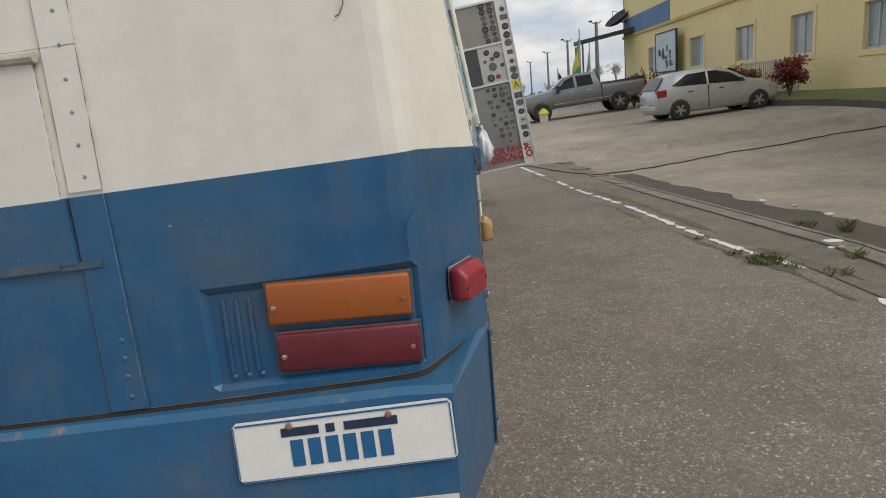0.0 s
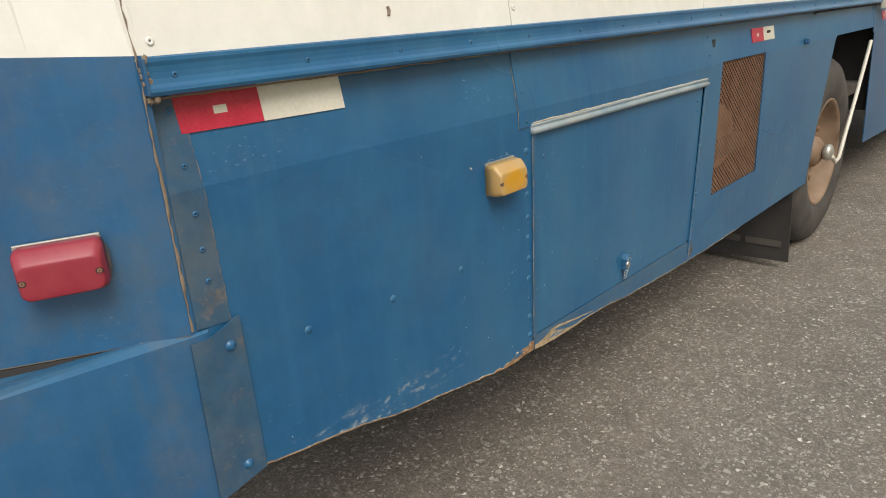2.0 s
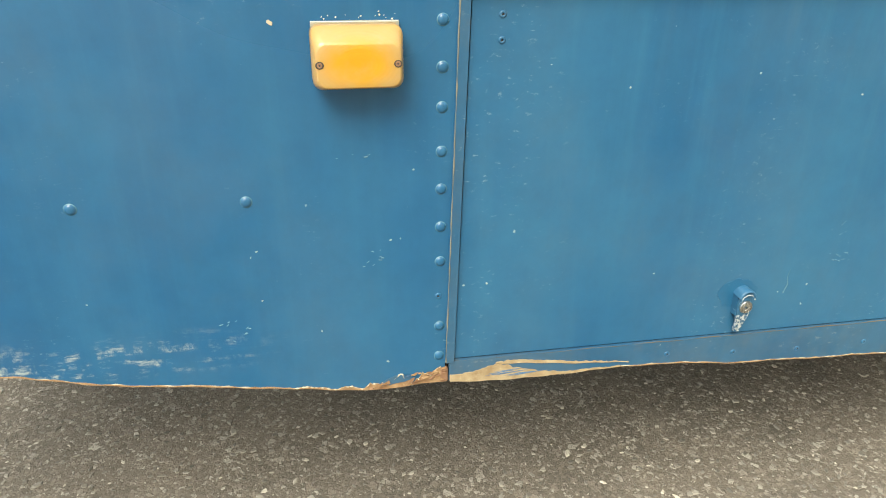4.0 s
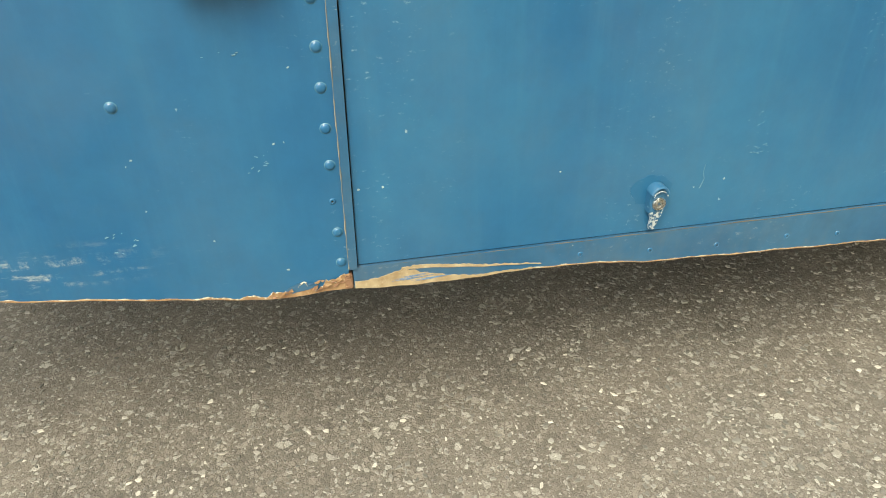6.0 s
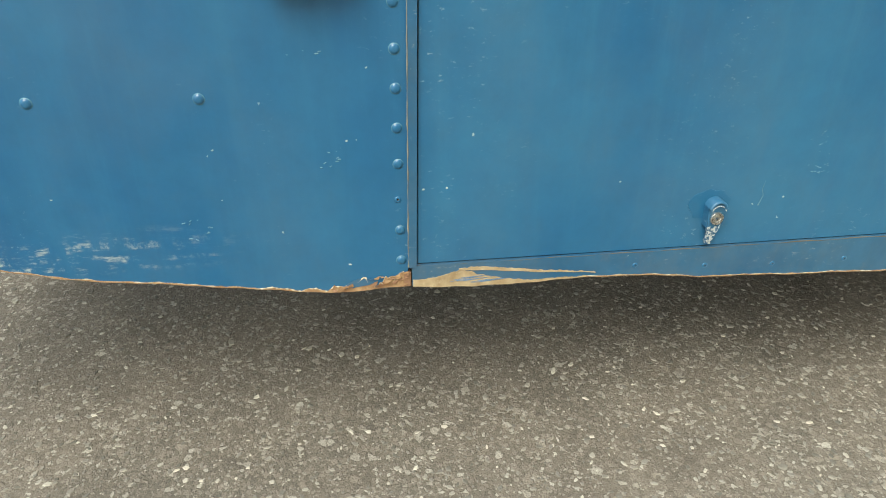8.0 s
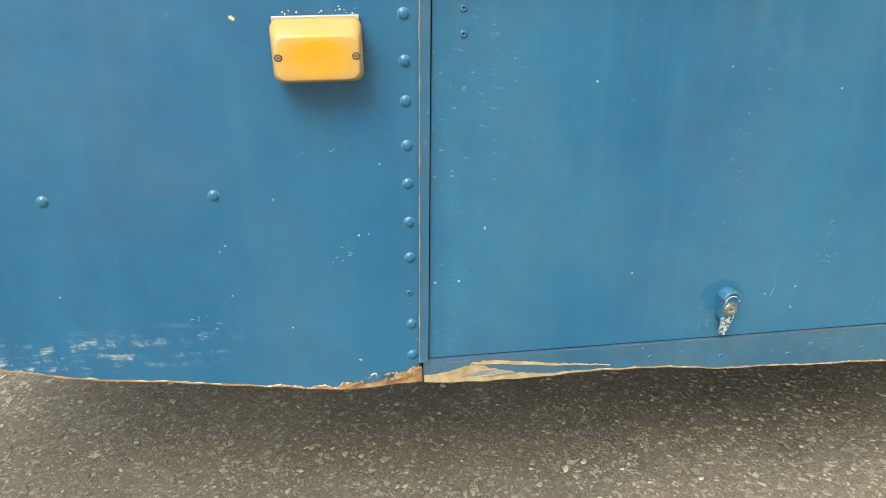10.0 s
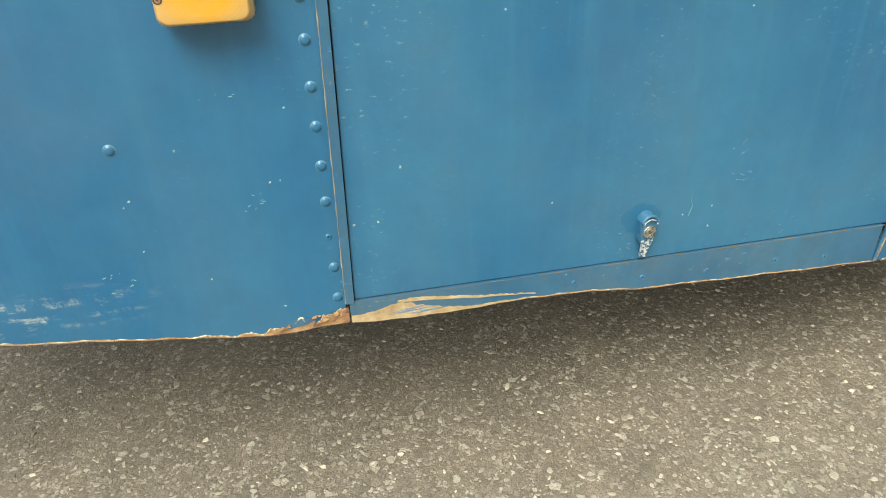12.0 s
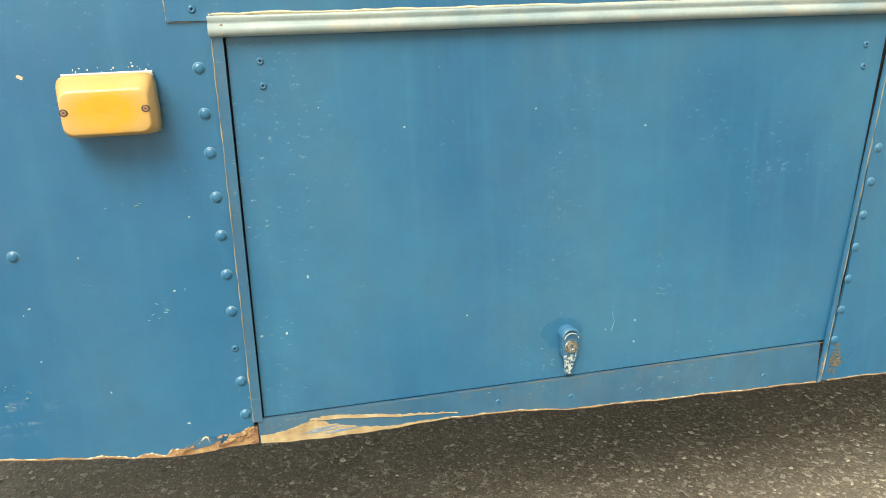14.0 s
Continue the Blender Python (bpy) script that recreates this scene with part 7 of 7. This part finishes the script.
# traffic cones, paint tin and motorcycle near the pickup
CONE = worn("orange_cone_plastic", (0.62, 0.10, 0.03), (0.70, 0.16, 0.06), 0.5, 6, 60, 0.1)
for x, y in ((7.75, 27.6), (7.45, 28.3)):
    bm = bmesh.new()
    lathe(bm, [(0.0, 0.0), (0.19, 0.0), (0.19, 0.03), (0.14, 0.04), (0.03, 0.60), (0.0, 0.60)], Matrix(), 16)
    cone = part("traffic_cone", bm, CONE, None, "small orange traffic cone beside the pickup")
    cone.location = (x, y, ground_z(x, y))
    tagged(cone, "", "traffic cone", "cones by the pickup")
tin = tagged(new("paint_tin"), "pale tin with a yellow cover standing by the wheel", "tin")
tin.location = (2.93, 26.5, ground_z(2.93, 26.5))
bm = bmesh.new()
lathe(bm, [(0.0, 0.0), (0.17, 0.0), (0.18, 0.30), (0.17, 0.32), (0.0, 0.32)], Matrix(), 18)
part("drum", bm, TAPE_WHITE, tin)
bm = bmesh.new()
lathe(bm, [(0.21, 0.32), (0.22, 0.36), (0.12, 0.52), (0.0, 0.56)], Matrix(), 18)
part("cover", bm, STICKER_YELLOW, tin)

moto = tagged(new("motorcycle"), "small red motorcycle parked beyond the pickup", "motorcycle")
moto.matrix_world = pose(2.35, 40.5, ground_z(2.4, 40.5), 0, 6, 15)
for x in (-0.62, 0.62):
    bm = bmesh.new()
    ring_tube(bm, [(x + 0.27 * math.cos(2 * math.pi * k / 20), 0, 0.30 + 0.27 * math.sin(2 * math.pi * k / 20)) for k in range(21)], 0.045, 6)
    part("tyre", bm, RUBBER, moto)
bm = bmesh.new()
ring_tube(bm, [(0.62, 0, 0.30), (0.45, 0, 0.85), (0.40, 0, 1.02)], 0.035, 6)
ring_tube(bm, [(0.40, -0.35, 1.05), (0.40, 0.35, 1.05)], 0.02, 6)
part("fork", bm, PLASTIC, moto)
bm = bmesh.new()
box(bm, -0.25, 0.35, -0.14, 0.14, 0.35, 0.80, 0.06)
part("tank", bm, TAPE_RED, moto)
bm = bmesh.new()
box(bm, -0.75, -0.10, -0.12, 0.12, 0.70, 0.82, 0.04)
part("seat", bm, PLASTIC, moto)

# ---- poles, flags, canopy and dish ----
POLE = worn("grey_concrete_pole", (0.16, 0.155, 0.15), (0.22, 0.21, 0.20), 0.85, 2, 30, 0.2)


def pole(x, y, z0, h, r):
    p = tagged(new("street_pole"), "tall grey concrete pole with a lamp arm", "street lamp", "poles along the road")
    p.location = (x, y, z0)
    bm = bmesh.new()
    ring_tube(bm, [(0, 0, -0.6), (0, 0, h * 0.5), (0, 0, h)], lambda u: r * (1.25 - 0.5 * u), 10)
    part("shaft", bm, POLE, p)
    for s in (-1, 1):
        bm = bmesh.new()
        ring_tube(bm, [(0, 0, h - 0.15), (s * 0.25, 0, h - 0.08), (s * 0.38, 0, h + 0.05)], 0.04, 6)
        part("arm", bm, POLE, p)
    bm = bmesh.new()
    box(bm, -0.55, -0.3, -0.1, 0.1, h + 0.0, h + 0.12, 0.02)
    part("lamp_head", bm, PLASTIC, p)


for x, y, top, r in ((9.9, 52.0, 6.9, 0.16), (8.6, 58.5, 6.3, 0.12), (9.3, 80.0, 6.9, 0.12), (9.4, 104.0, 7.3, 0.12), (9.1, 125.0, 7.5, 0.12), (8.9, 150.0, 8.0, 0.12)):
    z = ground_z(x, y)
    pole(x, y, z, top - z, r)


def flag(x, y, z0, h, cloth, label, droop):
    f = tagged(new("flag"), label, "flag", "flags before the building")
    f.location = (x, y, z0)
    bm = bmesh.new()
    ring_tube(bm, [(0, 0, 0), (0, 0, h)], 0.03, 8)
    part("staff", bm, STICKER_PALE, f)
    for mt, u0, u1 in cloth:
        bm = bmesh.new()
        rows = []
        for i in range(9):
            v = u0 + (u1 - u0) * i / 8
            row = []
            for j in range(9):
                w = j / 8
                row.append(bm.verts.new((-droop * w * (0.5 + 0.5 * v) + 0.03 * math.sin(6 * v), 0.10 * math.sin(5 * w + 3 * v), h - 0.15 - 1.5 * v - 0.75 * w * (1 - 0.3 * v))))
            rows.append(row)
        for r0, r1 in zip(rows, rows[1:]):
            for j in range(8):
                bm.faces.new((r0[j], r0[j + 1], r1[j + 1], r1[j]))
        got = bmesh.ops.extrude_face_region(bm, geom=bm.faces[:])
        bmesh.ops.translate(bm, vec=(0, 0.01, 0), verts=[v for v in got["geom"] if isinstance(v, bmesh.types.BMVert)])
        part("cloth", bm, mt, f)


CLOTH_G = worn("green_flag_cloth", (0.10, 0.30, 0.16), (0.16, 0.38, 0.22), 0.8, 3, 40, 0.1)
CLOTH_Y = worn("yellow_flag_cloth", (0.60, 0.55, 0.08), (0.66, 0.60, 0.14), 0.8, 3, 40, 0.1)
CLOTH_W = worn("white_flag_cloth", (0.62, 0.66, 0.64), (0.70, 0.72, 0.70), 0.8, 3, 40, 0.1)
CLOTH_K = worn("dark_flag_cloth", (0.015, 0.02, 0.035), (0.03, 0.035, 0.05), 0.8, 3, 40, 0.1)
flag(5.55, 33.0, ground_z(5.5, 33), 3.95, ((CLOTH_G, 0.1, 0.35), (CLOTH_Y, 0.35, 1.0), (CLOTH_G, 1.0, 1.25)), "green and yellow flag drooping on its staff", 0.42)
flag(6.1, 33.5, ground_z(6.1, 33.5), 3.25, ((CLOTH_W, 0.1, 0.5), (CLOTH_G, 0.5, 0.75), (CLOTH_W, 0.75, 1.2)), "white flag drooping on its staff", 0.35)
flag(4.35, 32.5, ground_z(4.3, 32.5), 2.25, ((CLOTH_K, 0.0, 0.35),), "small dark flag behind the pickup", -0.9)
AWNING = worn("dark_canopy_fabric", (0.05, 0.05, 0.05), (0.09, 0.09, 0.088), 0.8, 1.5, 30, 0.2)
canopy = tagged(new("canopy"), "dark flat canopy projecting from the building corner", "canopy")
bm = bmesh.new()
slab(bm, [(7.0, 41.5, 4.55), (10.3, 41.5, 5.1), (10.3, 44.5, 5.25), (7.0, 44.5, 4.7)], (0, 0, 0.26))
part("roof_sheet", bm, AWNING, canopy)
for y in (41.6, 44.3):
    bm = bmesh.new()
    ring_tube(bm, [(7.1, y, ground_z(7.1, y)), (7.1, y, 4.62)], 0.06, 8)
    part("post", bm, POLE, canopy)
dish = tagged(new("satellite_dish"), "dark mesh satellite dish on the building corner", "satellite dish")
dish.matrix_world = pose(9.75, 43.8, 6.15, 0, -38, 20)
bm = bmesh.new()
lathe(bm, [(0.0, -0.28), (0.35, -0.22), (0.65, -0.08), (0.85, 0.08), (0.87, 0.08), (0.66, -0.11), (0.35, -0.26), (0.0, -0.32)], Matrix(), 28)
part("bowl", bm, AWNING, dish)
bm = bmesh.new()
ring_tube(bm, [(0.6, 0, -0.05), (0, 0, 0.55)], 0.02, 6)
ring_tube(bm, [(-0.6, 0, -0.05), (0, 0, 0.55)], 0.02, 6)
part("feed_arm", bm, AWNING, dish)
bm = bmesh.new()
ring_tube(bm, [(0, 0, -0.28), (0.55, 0, -0.75), (0.75, 0, -0.9)], 0.05, 8)
part("mount", bm, POLE, dish)

# open shed far off
shed = tagged(new("open_shed"), "far open shed with a pitched green roof", "shed")
shed.location = (3.6, 88.0, ground_z(3.6, 88.0))
ROOF_G = worn("dull_green_sheet_roof", (0.08, 0.12, 0.10), (0.13, 0.16, 0.14), 0.7, 1, 20, 0.2)
bm = bmesh.new()
slab(bm, [(-3.4, -3, 1.35), (-0.6, -3, 2.35), (-0.6, 6, 2.35), (-3.4, 6, 1.35)], (0, 0, 0.12))
slab(bm, [(-0.6, -3, 2.35), (3.2, -3, 1.35), (3.2, 6, 1.35), (-0.6, 6, 2.35)], (0, 0, 0.12))
part("roof", bm, ROOF_G, shed)
for x in (-3.2, -2.0, -0.6, 1.0, 2.9):
    bm = bmesh.new()
    ring_tube(bm, [(x, -2.9, -0.3), (x, -2.9, 1.4)], 0.06, 6)
    part("post", bm, POLE, shed)

# grass bank and far trees
bm = bmesh.new()
rows = []
for i in range(25):
    x = 2 + 22 * i / 24
    rows.append([bm.verts.new((x, 50 + 24 * j / 12, ground_z(x, 50 + 2 * j) - 0.1 + (1.3 * smooth01((x - 3.5) / 5)) * math.sin(math.pi * j / 12) * (1 + 0.15 * noise.noise((x * 0.4, j * 0.3, 0))))) for j in range(13)])
for r0, r1 in zip(rows, rows[1:]):
    for j in range(12):
        bm.faces.new((r0[j], r0[j + 1], r1[j + 1], r1[j]))
tagged(part("grass_bank", bm, GRASS, None, "low grassy bank behind the pickup", True), "", "bank", "", "structure")
for k, (x, y, r, h) in enumerate(((6.2, 88, 1.0, 2.4), (10.9, 92, 1.2, 1.9), (15.0, 80, 0.9, 1.9), (17.6, 82, 0.8, 2.0), (8.6, 130, 2.0, 2.6))):
    shrub("tree", (x, y, ground_z(x, y) + (1.2 if 8 < x < 20 and y < 90 else 0)), r, h, LEAF_GREEN, 420, 0.08 * h, 60 + k, "far small tree with a thin open crown", "tree", "far trees", 0.35)

# low far woods that close the horizon
random.seed(15)
verts, faces = [], []
for k in range(9000):
    a = random.uniform(0, 2 * math.pi)
    r = random.uniform(230, 300)
    x, y = r * math.sin(a), r * math.cos(a)
    z = ground_z(x, y) + abs(random.gauss(0, 1.0)) * (0.9 + 0.8 * noise.noise((a * 9, 0, 0)))
    s = random.uniform(0.6, 1.6)
    d = Vector((random.gauss(0, 1), random.gauss(0, 1), random.gauss(0, 1))).normalized()
    e = d.orthogonal().normalized() * s
    f = d.cross(e).normalized() * s
    b0 = len(verts)
    p = Vector((x, y, z))
    verts += [p - e, p + f, p + e, p - f]
    faces.append((b0, b0 + 1, b0 + 2, b0 + 3))
me = bpy.data.meshes.new("far_woods")
me.from_pydata(verts, [], faces)
me.materials.append(LEAF_GREEN)
tagged(new("far_woods", me), "low dark woods along the horizon", "woods", "", "stuff")

# ---- loose stones in the asphalt ----
random.seed(123)
verts, faces = [], []


def chip(x, y, s):
    a0 = random.uniform(0, 6.283)
    k = random.choice((4, 5, 5, 6))
    st = random.uniform(0.38, 0.8)
    b0 = len(verts)
    z = ground_z(x, y)
    ca, sa = math.cos(a0), math.sin(a0)
    low, top = [], []
    for i in range(k):
        a = 6.283 * i / k + random.uniform(-0.35, 0.35)
        u, v = s * math.cos(a) * random.uniform(0.75, 1.1), s * st * math.sin(a) * random.uniform(0.75, 1.1)
        px, py = x + u * ca - v * sa, y + u * sa + v * ca
        low.append((px, py, z - 0.001))
        top.append((x + (px - x) * 0.75, y + (py - y) * 0.75, z + s * random.uniform(0.16, 0.34)))
    verts.extend(low + top)
    faces.append(tuple(b0 + k + i for i in range(k)))
    for i in range(k):
        j = (i + 1) % k
        faces.append((b0 + i, b0 + j, b0 + k + j, b0 + k + i))


for k in range(17000):
    x, y = random.uniform(-1.0, 0.75), random.uniform(-0.9, 3.0)
    chip(x, y, 0.0030 + 0.0070 * random.random() ** 2.4 if k % 30 else random.uniform(0.008, 0.0135))
for k in range(6000):
    x, y = random.uniform(-0.6, 2.2), random.uniform(-1.2, 8.0)
    if x < kerb_x(y) - 0.05:
        chip(x, y, 0.004 + 0.007 * random.random() ** 2)
me = bpy.data.meshes.new("asphalt_stones")
me.from_pydata(verts, [], faces)
me.materials.append(STONE)
tagged(new("asphalt_stones", me), "pale stones set in the worn asphalt", "stones", "", "stuff")
